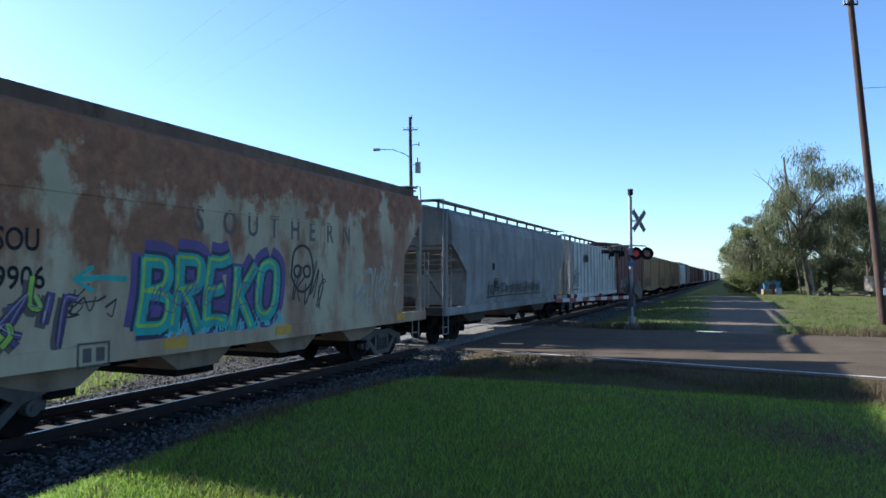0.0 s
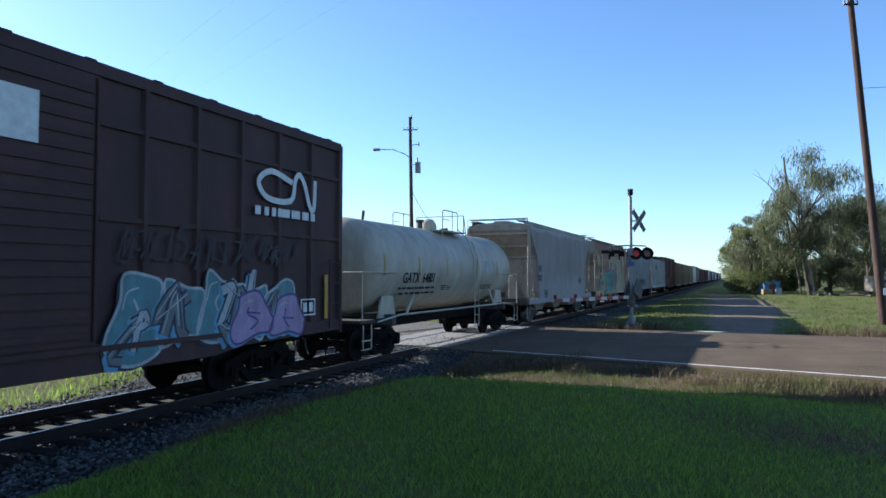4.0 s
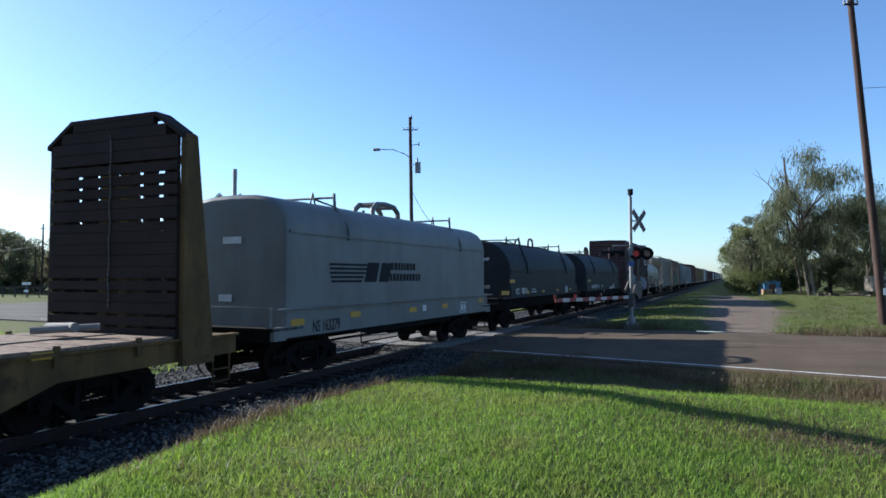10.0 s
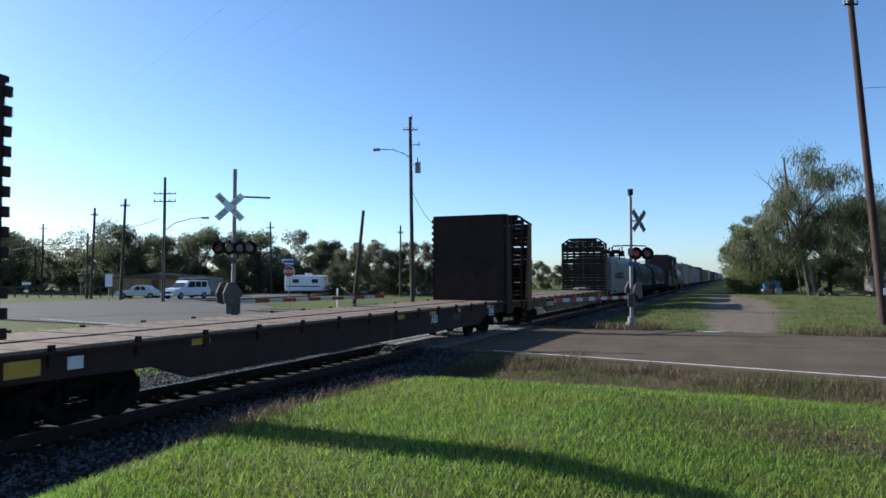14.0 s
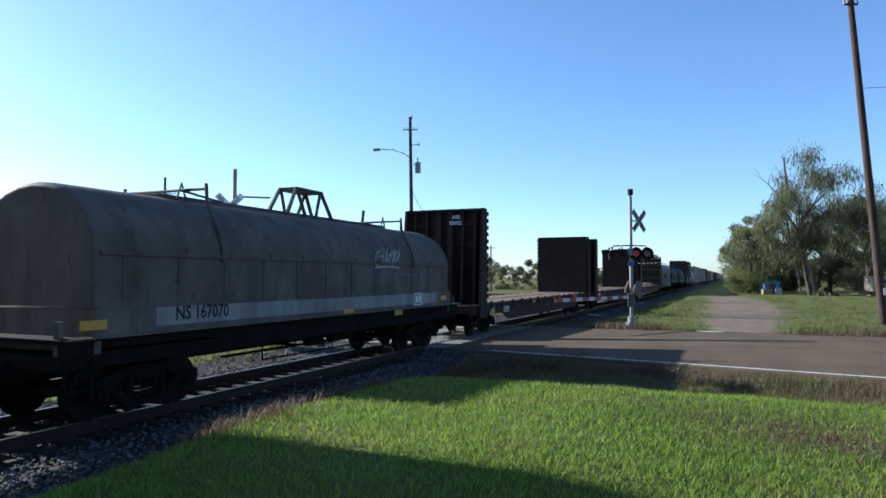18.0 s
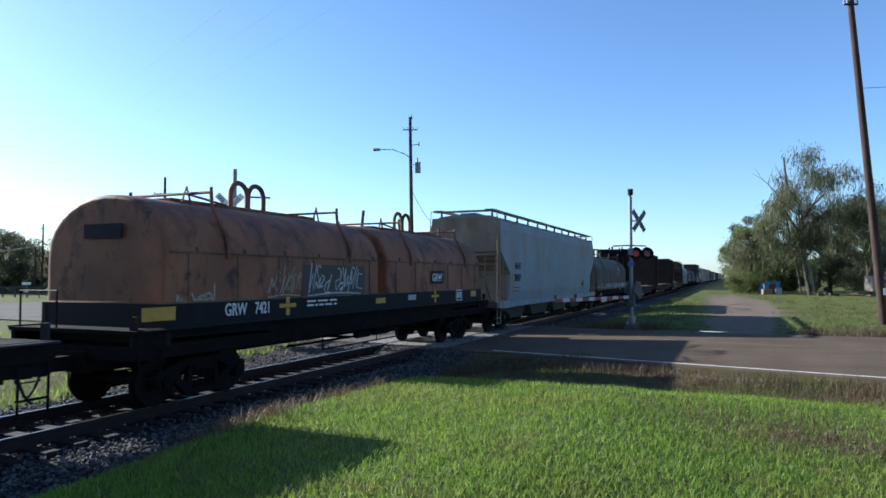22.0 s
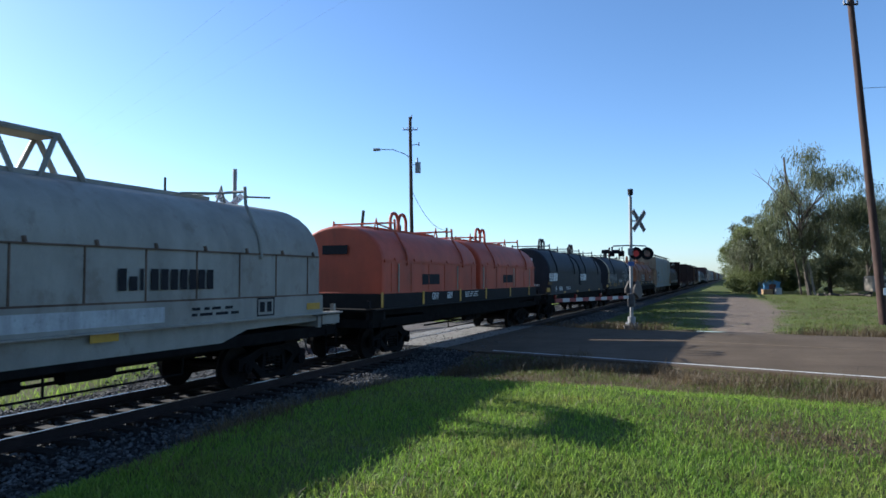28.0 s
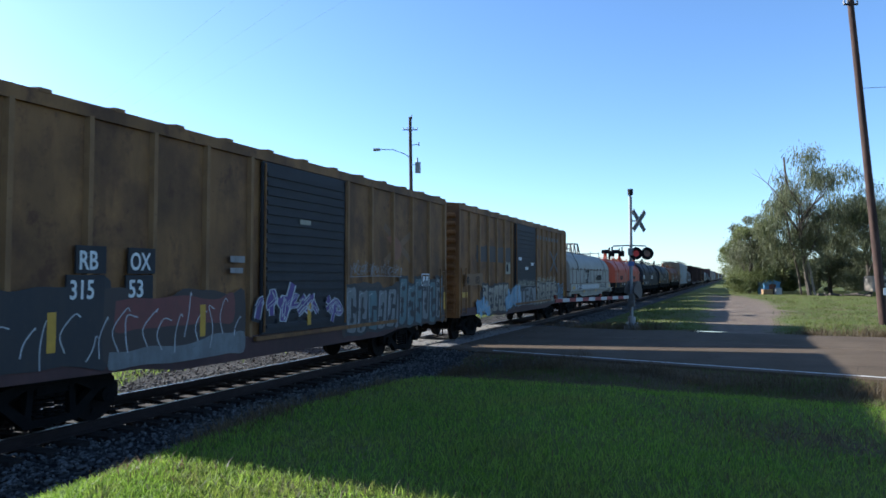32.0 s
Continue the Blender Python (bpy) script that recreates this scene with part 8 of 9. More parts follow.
def cars_ahead():
    """The cars in front of the rusty hopper, rolling off into the distance."""
    car, half, b, x = covered_hopper(37.2, 20.0, "sooty grey covered hopper with curved sides and a roof walk", HOP_SOOT, HOP_SOOT, board_mat=HOP_SOOT, board_up=0.1, cut=1.3, cut_top=2.4, bays=3, side=1.53)
    aci_box(car, x, -3.6, 2.0, STENCIL_BLACK)
    plate(car, -4.0, -3.75, 2.5, 2.75, STENCIL_BLACK, x, "stencil_panel")
    tag_line(car, x, -4.6, 1.5, 7.5, 0.5, SPRAY_BLACK, 161, 0.05, 18)
    plate(car, 6.9, 7.4, 1.3, 1.45, ORANGE, x)
    car, half, b, x = covered_hopper(54.6, 38.4, "off-white ribbed covered hopper", HOP_WHITE, HOP_WHITE, cut=0.4, cut_top=2.0, ribs=15, curved=False, hatch=False, side=1.5, eave=4.3, top=4.5)
    data_bars(car, x + 0.06, -4.6, -3.2, 3.6, 1, STENCIL_BLACK, 0.45, 0.5, 162)
    tag_line(car, x + 0.06, -8.0, 1.5, 2.0, 1.2, SPRAY_BLACK, 163, 0.06, 9)
    mats = {"r": (BOX_MAROON, BOX_MAROON, "maroon boxcar far along the train"), "t": (BOX_TAN, BOX_TAN, "tan boxcar with faded graffiti"), "b": (BOX_BROWN, BOX_BROWN, "dark brown boxcar far along the train")}
    front = 55.7
    seed = 170
    for kind in "rtttwdrrbrwdrwdtwwdrtwdwrtwd":
        seed += 1
        if kind in mats:
            a, d, lab = mats[kind]
            car, half, side = boxcar(front + 15.6, front, lab, a, d, 4.85 if kind == "r" and seed == 171 else 4.5, 0.85, 1.45, 9)
            if kind == "t" or seed == 171:
                wild_piece(car, side + 0.08, -7.0, 1.1, 5.0, 1.0, 5, HOP_SOOT if kind == "r" else SPRAY_BLACK, SPRAY_BLACK, seed)
            front += 17.0
        else:
            a = HOP_WHITE if kind == "w" else HOP_SOOT
            mat = a if kind == "w" else BOX_BROWN
            covered_hopper(front + 15.8, front, "pale covered hopper far along the train" if kind == "w" else "dark brown covered hopper far along the train", mat, mat, cut=1.2, cut_top=2.4, bays=3, side=1.5)
            front += 17.2


hopper_rusty()
hopper_grey()
tank_cream()
boxcar_brown()
coil_black_long()
coil_black()
coil_grey()
flat_yellow()
flats_dark()
coil_soot()
hopper_blue()
coil_orange()
coil_slate()
coil_night()
coil_red()
coil_white()
boxcar_ochre()
boxcar_rust()
boxcar_last()
cars_ahead()


# ---------------------------------------------------------------- the level-crossing signals
def crossing_signal(name_label, px, py, turn, heads, arm_dir, arm_len, lettered, buck_off):
    """Mast with crossbuck, flashers, bell, gate machine and lowered gate. Board and lights are built facing -y and turned by turn degrees."""
    s = tagged(empty("crossing_signal", (px, py, -0.1)), name_label, "crossing signal", group="level-crossing signals")
    part("foundation", box(-0.3, 0.3, -0.3, 0.3, -0.15, 0.18, 0.03), CONCRETE, s)
    part("base_casting", tubes(((0, 0, 0.2), (0, 0, 0.55), 0.17), ((0, 0, 0.2), (0, 0, 0.28), 0.28), n=14), ALU, s)
    part("mast", tubes(((0, 0, 0.4), (0, 0, 5.95), 0.075), n=14), ALU, s, smooth=True)
    if lettered:
        part("mast_cap", tubes(((0, 0, 5.95), (0, 0, 6.25), 0.08), n=12), ALU, s)
        part("top_bracket", tubes(((0, 0, 5.25), (1.2, 0.5, 5.2), 0.035), n=8), ALU, s)
    else:
        part("bell", tubes(((0, 0, 5.95), (0, 0, 6.05), 0.05), ((0, 0, 6.03), (0, 0, 6.3), 0.12), n=12), BLACK, s)
    spin = Matrix.Rotation(radians(turn), 4, "Z")
    bx, by = buck_off
    for sg in (1, -1):
        bm = box(-0.62, 0.62, -0.012, 0.012, -0.115, 0.115)
        rot = spin @ Matrix.Translation((bx, by + 0.013 * sg, 4.85)) @ Matrix.Rotation(radians(45 * sg), 4, "Y")
        bmesh.ops.transform(bm, matrix=rot, verts=bm.verts)
        b = part("crossbuck_board", bm, WHITE if lettered else COUNTER, s, "white reflective board" if lettered else "dark bare back of a crossbuck board")
        if not lettered:
            for e in (-0.1, 0.1):
                bm = box(-0.62, 0.62, -0.014, -0.0122, e - 0.018, e + 0.018)
                bmesh.ops.transform(bm, matrix=rot, verts=bm.verts)
                part("edge_strip", bm, GATE_WHITE, b)
        if lettered:
            for text, at in ((("RAIL", -0.56), ("ROAD", 0.14)) if sg > 0 else (("CROS", -0.56), ("SING", 0.14))):
                cu = letters("lettering", text, 0.2, STENCIL_BLACK, b, (0, 0, 0), (0, 0, 0), stretch=0.75)
                cu.data.transform(rot @ Matrix.Translation((at, -0.0135, -0.07)) @ Euler((radians(90), 0, 0)).to_matrix().to_4x4())
    bm = tubes(((0, 0, 4.85), (bx, by, 4.85), 0.03))
    bmesh.ops.transform(bm, matrix=spin, verts=bm.verts)
    part("crossbuck_bracket", bm, ALU, s)
    arm = Matrix.Rotation(radians(23), 4, "Z")
    bm = path([(heads[0][0], 0, 3.5), (heads[0][0] + 0.05, 0, 3.72), (-0.1, 0, 3.75), (0.1, 0, 3.75), (heads[-1][0] - 0.05, 0, 3.72), (heads[-1][0], 0, 3.5)], 0.03, 8)
    bmesh.ops.transform(bm, matrix=arm, verts=bm.verts)
    part("light_arm", bm, ALU, s)
    part("junction_box", box(-0.12, 0.12, -0.14, 0.14, 3.3, 3.62, 0.02), ALU, s)
    for off, face, lit in heads:
        c = arm @ Vector((off, 0, 3.38))
        m = Matrix.Translation(c) @ Matrix.Rotation(radians(face), 4, "Z")
        bm = tubes(((0, -0.1, 0), (0, -0.14, 0), 0.24 if lettered else 0.28), ((0, -0.1, 0), (0, 0.1, 0), 0.13), ((0, 0, 0), (0, 0, 0.3), 0.03), n=24)
        bmesh.ops.transform(bm, matrix=m, verts=bm.verts)
        disc = part("signal_light", bm, BLACK, s, "black round signal light")
        bm = tubes(((0, -0.14, 0), (0, -0.16, 0), 0.14), n=20)
        bmesh.ops.transform(bm, matrix=m, verts=bm.verts)
        part("lens", bm, LENS_ON if lit else LENS_OFF, disc)
        bm = bmesh.new()
        rows = []
        for k in range(13):
            t = math.pi * (0.02 + 0.96 * k / 12)
            rows.append([bm.verts.new((r * math.cos(t), -d, r * math.sin(t))) for d, r in ((0.14, 0.175), (0.45, 0.165), (0.45, 0.175), (0.14, 0.185))])
        for p, q in zip(rows, rows[1:]):
            for k in range(4):
                bm.faces.new((p[k], q[k], q[(k + 1) % 4], p[(k + 1) % 4]))
        bmesh.ops.transform(bm, matrix=m, verts=bm.verts)
        part("visor", bm, BLACK, disc)
    bm = box(-0.16, 0.12, -0.1, -0.085, 2.82, 3.02)
    bmesh.ops.transform(bm, matrix=arm, verts=bm.verts)
    part("small_sign", bm, SIGN_BLUE if not lettered else STEEL_GREY, s, "small notice plate")
    g = part("gate_machine", box(-0.14, 0.14, -0.24, 0.24, 1.0, 1.6, 0.03), STEEL_GREY, s)
    ax, ay = arm_dir
    side = Vector((-ay, ax, 0))
    for k in (-1, 1):
        o = side * 0.2 * k
        bm = bmesh.new()
        pr = [(0.2, 1.8), (-0.12, 2.15), (-0.42, 2.12), (-0.6, 1.75), (-0.55, 1.42), (-0.3, 1.35), (-0.1, 1.5), (0.2, 1.62)]
        lo = [bm.verts.new((o.x + ax * p - side.x * 0.04, o.y + ay * p - side.y * 0.04, z)) for p, z in pr]
        hi = [bm.verts.new((o.x + ax * p + side.x * 0.04, o.y + ay * p + side.y * 0.04, z)) for p, z in pr]
        for i in range(8):
            bm.faces.new((lo[i], lo[(i + 1) % 8], hi[(i + 1) % 8], hi[i]))
        bm.faces.new(lo[::-1])
        bm.faces.new(hi)
        bmesh.ops.recalc_face_normals(bm, faces=bm.faces[:])
        part("counterweight_arm", bm, COUNTER, g)
    n = 12
    for k in range(n):
        a, b = 0.3 + (arm_len - 0.3) * k / n, 0.3 + (arm_len - 0.3) * (k + 1) / n
        bm = bmesh.new()
        w = side * 0.02
        p = [(ax * a + w.x, ay * a + w.y), (ax * b + w.x, ay * b + w.y), (ax * b - w.x, ay * b - w.y), (ax * a - w.x, ay * a - w.y)]
        add_prism(bm, p, "z", 1.36, 1.5)
        o = part("gate_stripe", bm, GATE_RED if k % 2 else GATE_WHITE, s)
        if k in (4, 8, 11):
            part("gate_lamp", tubes(((ax * b, ay * b, 1.5), (ax * b, ay * b, 1.64), 0.06), n=10), LENS_OFF, o)
    return s


crossing_signal("silver crossing signal with lowered striped gate by the road", 5.8, 31.4, 62, ((-0.85, -75, False), (-0.4, -80, False), (0.22, 10, True), (0.72, 10, False)), (-0.32, -0.947), 6.3, False, (0.12, -0.36))
crossing_signal("silver crossing signal with lowered gate beyond the tracks", -6.6, 19.6, 40, ((-0.52, 30, False), (-0.16, 45, False), (0.22, 40, False), (0.56, 45, False)), (0.2, 0.98), 8.5, True, (-0.16, -0.15))


# ---------------------------------------------------------------- poles and wires
def utility_pole(base, top, r, label, arms=(), mat=POLE_WOOD, name="utility_pole"):
    b = Vector(base)
    p = tagged(empty(name, base), label, "utility pole", group="utility poles")
    t = Vector(top) - b
    bm = bmesh.new()
    add_tube(bm, (0, 0, -0.3), t, r, 12, r * 0.68)
    part("pole", bm, mat, p, smooth=True)
    for h, half, az in arms:
        c = t * (h / t.z)
        d = Vector((math.cos(az), math.sin(az), 0))
        m = part("crossarm", tubes((c - d * half, c + d * half, 0.05), n=6), mat, p)
        for k in (-1, -0.45, 0.45, 1):
            q = c + d * half * k * 0.95
            part("insulator", tubes((q, q + Vector((0, 0, 0.2)), 0.045), n=8), CERAMIC, m)
    return p, t


def cable(pts, sag, r=0.012):
    """Wires are things of their own, hung between two poles."""
    a, b = Vector(pts[0]), Vector(pts[1])
    row = [a + (b - a) * (k / 14) - Vector((0, 0, sag * 4 * (k / 14) * (1 - k / 14))) for k in range(15)]
    return tagged(part("overhead_cable", path(row, r, 5), WIRE), "thin black overhead cable between poles", "cable", group="overhead cables")


AX = radians(23)
p, t = utility_pole((-14.95, 51.9, -0.2), (-15.2, 51.8, 15.9), 0.19, "tall dark timber pole with a street lamp and transformer", ((15.0, 0.62, AX),))
part("lamp_arm", path([(-0.1, 0, 12.4), (-0.6, -0.2, 12.9), (-1.6, -0.6, 13.3), (-2.7, -1.0, 13.35)], 0.035, 6), ALU, p)
part("lamp_head", box(-3.2, -2.6, -1.3, -1.0, 13.2, 13.42, 0.05), ALU, p, "grey street-lamp head")
part("transformer", tubes(((0.38, 0.16, 11.3), (0.38, 0.16, 12.2), 0.24), ((0.33, 0.14, 12.2), (0.33, 0.14, 12.6), 0.07), n=14), ALU, p, smooth=True)
part("bracket", tubes(((-0.1, 0, 13.7), (0.45, 0.2, 13.75), 0.03), ((0.45, 0.2, 13.6), (0.45, 0.2, 13.95), 0.05), ((-0.05, 0, 12.0), (0.2, 0.1, 12.0), 0.03)), WIRE, p)
part("top_pin", tubes(((-0.1, -0.05, 15.9), (-0.1, -0.05, 16.3), 0.035)), WIRE, p)
utility_pole((-17.6, 46.6, -0.2), (-16.9, 46.9, 7.5), 0.17, "short leaning timber pole")
utility_pole((-26.0, 71.5, -0.2), (-26.0, 71.5, 8.3), 0.13, "slim distant timber pole", ((7.6, 0.3, AX),))
utility_pole((-12.3, 53.0, -0.2), (-12.3, 53.0, 6.4), 0.13, "short timber service pole")
utility_pole((-37.5, 46.65, -0.2), (-37.5, 46.65, 11.3), 0.17, "dark timber pole with two crossarms", ((10.0, 1.0, AX), (9.3, 1.0, AX)))
utility_pole((-44.3, 48.0, -0.2), (-44.0, 48.1, 9.8), 0.16, "timber pole at the street corner", ((9.3, 0.45, AX),))
utility_pole((-53.5, 52.3, -0.2), (-53.3, 52.4, 9.7), 0.16, "timber pole beyond the street", ((9.1, 0.4, AX),))
utility_pole((-53.8, 52.0, -0.2), (-53.8, 52.0, 7.0), 0.12, "bare timber pole stub")
utility_pole((-79.2, 65.5, -0.2), (-79.2, 65.5, 9.7), 0.16, "far timber pole with a small crossarm", ((9.2, 0.6, AX),))
utility_pole((-80, 65.0, -0.2), (-80, 65.0, 6.6), 0.12, "far short timber pole")
utility_pole((-48.0, 76.2, -0.2), (-48.3, 76.1, 9.8), 0.15, "far timber pole with insulators", ((9.2, 0.5, AX),))
utility_pole((-26.0, 104.0, -0.2), (-26.0, 104.0, 7.4), 0.14, "far slim timber pole", ((7.1, 0.8, AX),))
p, t = utility_pole((16.75, 38.9, -0.15), (15.6, 38.7, 16.4), 0.21, "tall brown timber pole leaning beside the road", ((16.0, 0.35, AX),), POLE_BROWN)
part("pole_tag", box(-0.05, 0.12, -0.24, -0.21, 1.5, 1.85), WHITE, p, "small white tag")
lamp, t = utility_pole((-37.35, 46.55, -0.2), (-37.35, 46.55, 7.0), 0.05, "thin curved street-lamp bracket on a timber pole", (), ALU, "street_lamp")
part("lamp_arm", path([(0, 0, 6.6), (0.8, 0.35, 7.3), (2.2, 0.95, 7.75), (3.2, 1.35, 7.8)], 0.04, 6), ALU, lamp)
part("lamp_head", box(3.1, 3.7, 1.3, 1.6, 7.7, 7.88, 0.04), ALU, lamp)
cable(((-15.1, 51.8, 9.8), (-12.3, 53.0, 6.2)), 0.9, 0.02)
cable(((-79.2, 65.5, 6.0), (-44.1, 48.1, 7.0)), 0.5, 0.03)
cable(((-130, 70.0, 6.0), (-44.1, 48.1, 6.7)), 1.2, 0.03)
cable(((-44.1, 48.1, 7.0), (-37.9, 46.5, 7.6)), 0.15, 0.03)
cable(((-48.2, 76.2, 6.0), (-26, 71.5, 5.5)), 0.6, 0.02)
cable(((-26, 71.5, 5.6), (-5, 110, 3.5)), 1.2, 0.02)
for k in range(3):
    wx, wy = -2.2 - 1.6 * k, 18.7 - 0.7 * k
    cable(((wx + 0.89 * 40, wy - 0.45 * 40, 11.8), (wx - 0.89 * 60, wy + 0.45 * 60, 11.8)), 0.9, 0.0014)
cable(((16.0, 38.8, 11.6), (60, 36.0, 11.2)), 0.8, 0.012)


# ---------------------------------------------------------------- trees and shrubs
def leaf_cloud(name, centres, radii, n, size, material, parent, seed, droop=0.0, squash=0.8):
    """A crown of many small leaves spread over overlapping uneven clumps."""
    g = np.random.default_rng(seed)
    centres, radii = np.array(centres), np.array(radii)
    w = radii ** 2
    pick = g.choice(len(centres), n, p=w / w.sum())
    d = g.normal(0, 1, (n, 3))
    d /= np.linalg.norm(d, axis=1)[:, None]
    r = radii[pick] * g.uniform(0.35, 1.0, n) ** 0.5 * (1 + 0.25 * g.normal(0, 1, n))
    p = centres[pick] + d * r[:, None] * np.array((1, 1, squash))
    p[:, 2] -= droop * np.abs(g.normal(0, 1, n)) * (r / radii[pick])
    u = g.normal(0, 1, (n, 3))
    u[:, 2] -= droop
    u /= np.linalg.norm(u, axis=1)[:, None]
    v = np.cross(u, g.normal(0, 1, (n, 3)))
    v /= np.linalg.norm(v, axis=1)[:, None] + 1e-9
    s = size * g.uniform(0.6, 1.5, (n, 1))
    u, v = u * s, v * s * 0.45
    verts = np.stack((p - u, p + v, p + u, p - v), 1).reshape(-1, 3)
    faces = (np.arange(n) * 4)[:, None] + np.arange(4)
    ob = raw(name, verts.tolist(), faces.tolist(), material, parent)
    return ob


def hanging(name, centres, radii, n, material, parent, seed):
    """Thin drooping sprays of fine leaves hung over uneven clumps."""
    g = np.random.default_rng(seed)
    centres, radii = np.array(centres), np.array(radii)
    pick = g.choice(len(centres), n, p=radii ** 2 / (radii ** 2).sum())
    d = g.normal(0, 1, (n, 3))
    d /= np.linalg.norm(d, axis=1)[:, None]
    p = centres[pick] + d * (radii[pick] * g.uniform(0.3, 1.05, n))[:, None]
    out = d * np.array((1, 1, 0.6)) * g.uniform(0.3, 1.1, (n, 1)) + g.normal(0, 0.35, (n, 3))
    length = g.uniform(0.25, 0.85, (n, 1))
    a = g.uniform(0, 6.28, n)
    side = np.stack((np.cos(a), np.sin(a), 0 * a), -1) * g.uniform(0.02, 0.05, (n, 1))
    rows = []
    for f, w in ((0.0, 0.6), (0.4, 1.0), (0.75, 0.8), (1.0, 0.15)):
        q = p + out * (length * (f - 0.4 * f * f)) - np.array((0, 0, 1)) * length * f * f
        rows += [q - side * w, q + side * w]
    verts = np.stack(rows, 1).reshape(-1, 3)
    k = (np.arange(n) * 8)[:, None]
    faces = np.concatenate([k + np.array(f) for f in ((0, 1, 3, 2), (2, 3, 5, 4), (4, 5, 7, 6))]).tolist()
    return raw(name, verts.tolist(), faces, material, parent)


def limbs(parent, name, base_r, height, spread, seed, mat, forks=5, lean=(0, 0), levels=3, start=0.3):
    """Trunk with tapering forking limbs; returns the tips."""
    r = random.Random(seed)
    bm = bmesh.new()
    tips = []

    def grow(p, d, length, rad, level):
        steps = 4
        for k in range(steps):
            d = (d + Vector((r.uniform(-0.16, 0.16), r.uniform(-0.16, 0.16), r.uniform(-0.02, 0.08)))).normalized()
            q = p + d * length / steps
            add_tube(bm, p, q, rad * (1 - 0.13 * k), 7 if level < 2 else 5, rad * (1 - 0.13 * (k + 1)))
            p = q
            if level < levels and k >= 1:
                for _ in range(1 if level else 2):
                    a = r.uniform(0, 6.28)
                    nd = (d * 0.7 + Vector((math.cos(a), math.sin(a), r.uniform(0.1, 0.5))) * spread).normalized()
                    grow(p, nd, length * r.uniform(0.5, 0.75), rad * 0.5, level + 1)
        tips.append(p)
    grow(Vector((0, 0, -0.2)), Vector((lean[0], lean[1], 1)).normalized(), height, base_r, 0)
    part(name, bm, mat, parent)
    return tips


def tree(at, h, w, seed, label, leaf=LEAF, n=5000, size=0.16, bark=BARK, droop=0.0, clumps=26, crown_lo=0.25, name="tree", category="tree", trunk=True, group="trees", fine=False):
    t = tagged(empty(name, at), label, category, group=group)
    r = random.Random(seed)
    if trunk:
        limbs(t, "trunk", 0.022 * h, h * 0.45, 0.7, seed, bark)
    cs, rs = [], []
    for k in range(clumps):
        a, q = r.uniform(0, 6.28), r.random() ** 0.5
        z = crown_lo + (0.93 - crown_lo) * r.random()
        taper = math.sin(math.pi * min(0.95, max(0.12, (z - crown_lo + 0.12) / (1.06 - crown_lo)))) ** 0.6
        cs.append((q * math.cos(a) * w * taper * r.uniform(0.75, 1.05), q * math.sin(a) * w * taper * r.uniform(0.75, 1.05), z * h))
        rs.append(r.uniform(0.14, 0.32) * w)
    leaf_cloud("crown", cs, rs, int(n * (3.6 if fine else 2.1)), size * (0.5 if fine else 0.72), leaf, t, seed, droop)
    return t


def from_view(u, f):
    """Place on the ground f metres ahead of the viewpoint and u metres to its right."""
    return (10.02 - 0.393 * f + 0.9195 * u, 0.9195 * f + 0.393 * u, -0.15)


# the big willow-like tree with pale twin trunks and a dead spar
wt = tagged(empty("tree", from_view(47.5, 88)), "tall airy tree with pale twin trunks and drooping grey-green leaves", "tree", group="trees")
tips = limbs(wt, "trunk", 0.3, 8.8, 0.62, 3, BARK, lean=(-0.06, 0))
bm = bmesh.new()
add_path(bm, [(-0.9, 0.4, -0.3), (-1.3, 0.3, 3), (-2.2, 0, 7.5), (-2.6, 0, 11), (-2.4, 0.1, 14), (-2.7, 0.1, 18.2)], 0.13, 7)
part("dead_spar", bm, BARK, wt, "bare dead trunk")
bm = bmesh.new()
add_path(bm, [(0.6, -0.2, -0.3), (0.1, 0, 3), (-0.6, 0.2, 6.5), (-1.2, 0.4, 9.5)], 0.17, 7)
part("trunk", bm, BARK_PALE, wt)
r8 = random.Random(8)
cs = [(r8.uniform(-5.6, 8.5), r8.uniform(-4.5, 4.5), 0) for _ in range(60)]
cs = [(x, y, 7.5 + (11.3 - 0.17 * (x - 1.2) ** 2) * r8.random() ** 0.8 - (1.5 if x < -4 else 0)) for x, y, _ in cs]
hanging("crown", cs, [r8.uniform(0.8, 1.9) for _ in cs], 7500, LEAF_GREY, wt, 31)
leaf_cloud("foliage", cs, [r8.uniform(0.7, 1.7) for _ in cs], 15000, 0.1, LEAF_GREY, wt, 34, 0.9)
low = [(r8.uniform(2, 11), r8.uniform(-4, 4), r8.uniform(5.0, 12.5)) for _ in range(30)] + [(r8.uniform(-8.5, 2), r8.uniform(-3, 4), r8.uniform(4.5, 9.5)) for _ in range(24)]
hanging("foliage", low, [r8.uniform(0.9, 1.9) for _ in low], 6000, LEAF, wt, 33)
leaf_cloud("foliage", low, [r8.uniform(0.9, 1.9) for _ in low], 14000, 0.11, LEAF, wt, 35, 0.7)
hanging("foliage", cs[::2], [r8.uniform(0.8, 1.7) for _ in cs[::2]], 2500, LEAF_LIGHT, wt, 32)
tree(from_view(43.3, 96), 10.0, 4.6, 41, "leafy green tree with light drooping foliage", LEAF_LIGHT, 9000, 0.2, droop=0.5, crown_lo=0.08, fine=True)
tree(from_view(47.5, 104), 12.0, 5.6, 42, "dense green tree with uneven crown", LEAF, 9000, 0.22, crown_lo=0.08, fine=True)
tree(from_view(50.0, 110), 8.0, 5.0, 43, "low leafy green tree", LEAF_LIGHT, 6000, 0.2, crown_lo=0.05, fine=True)
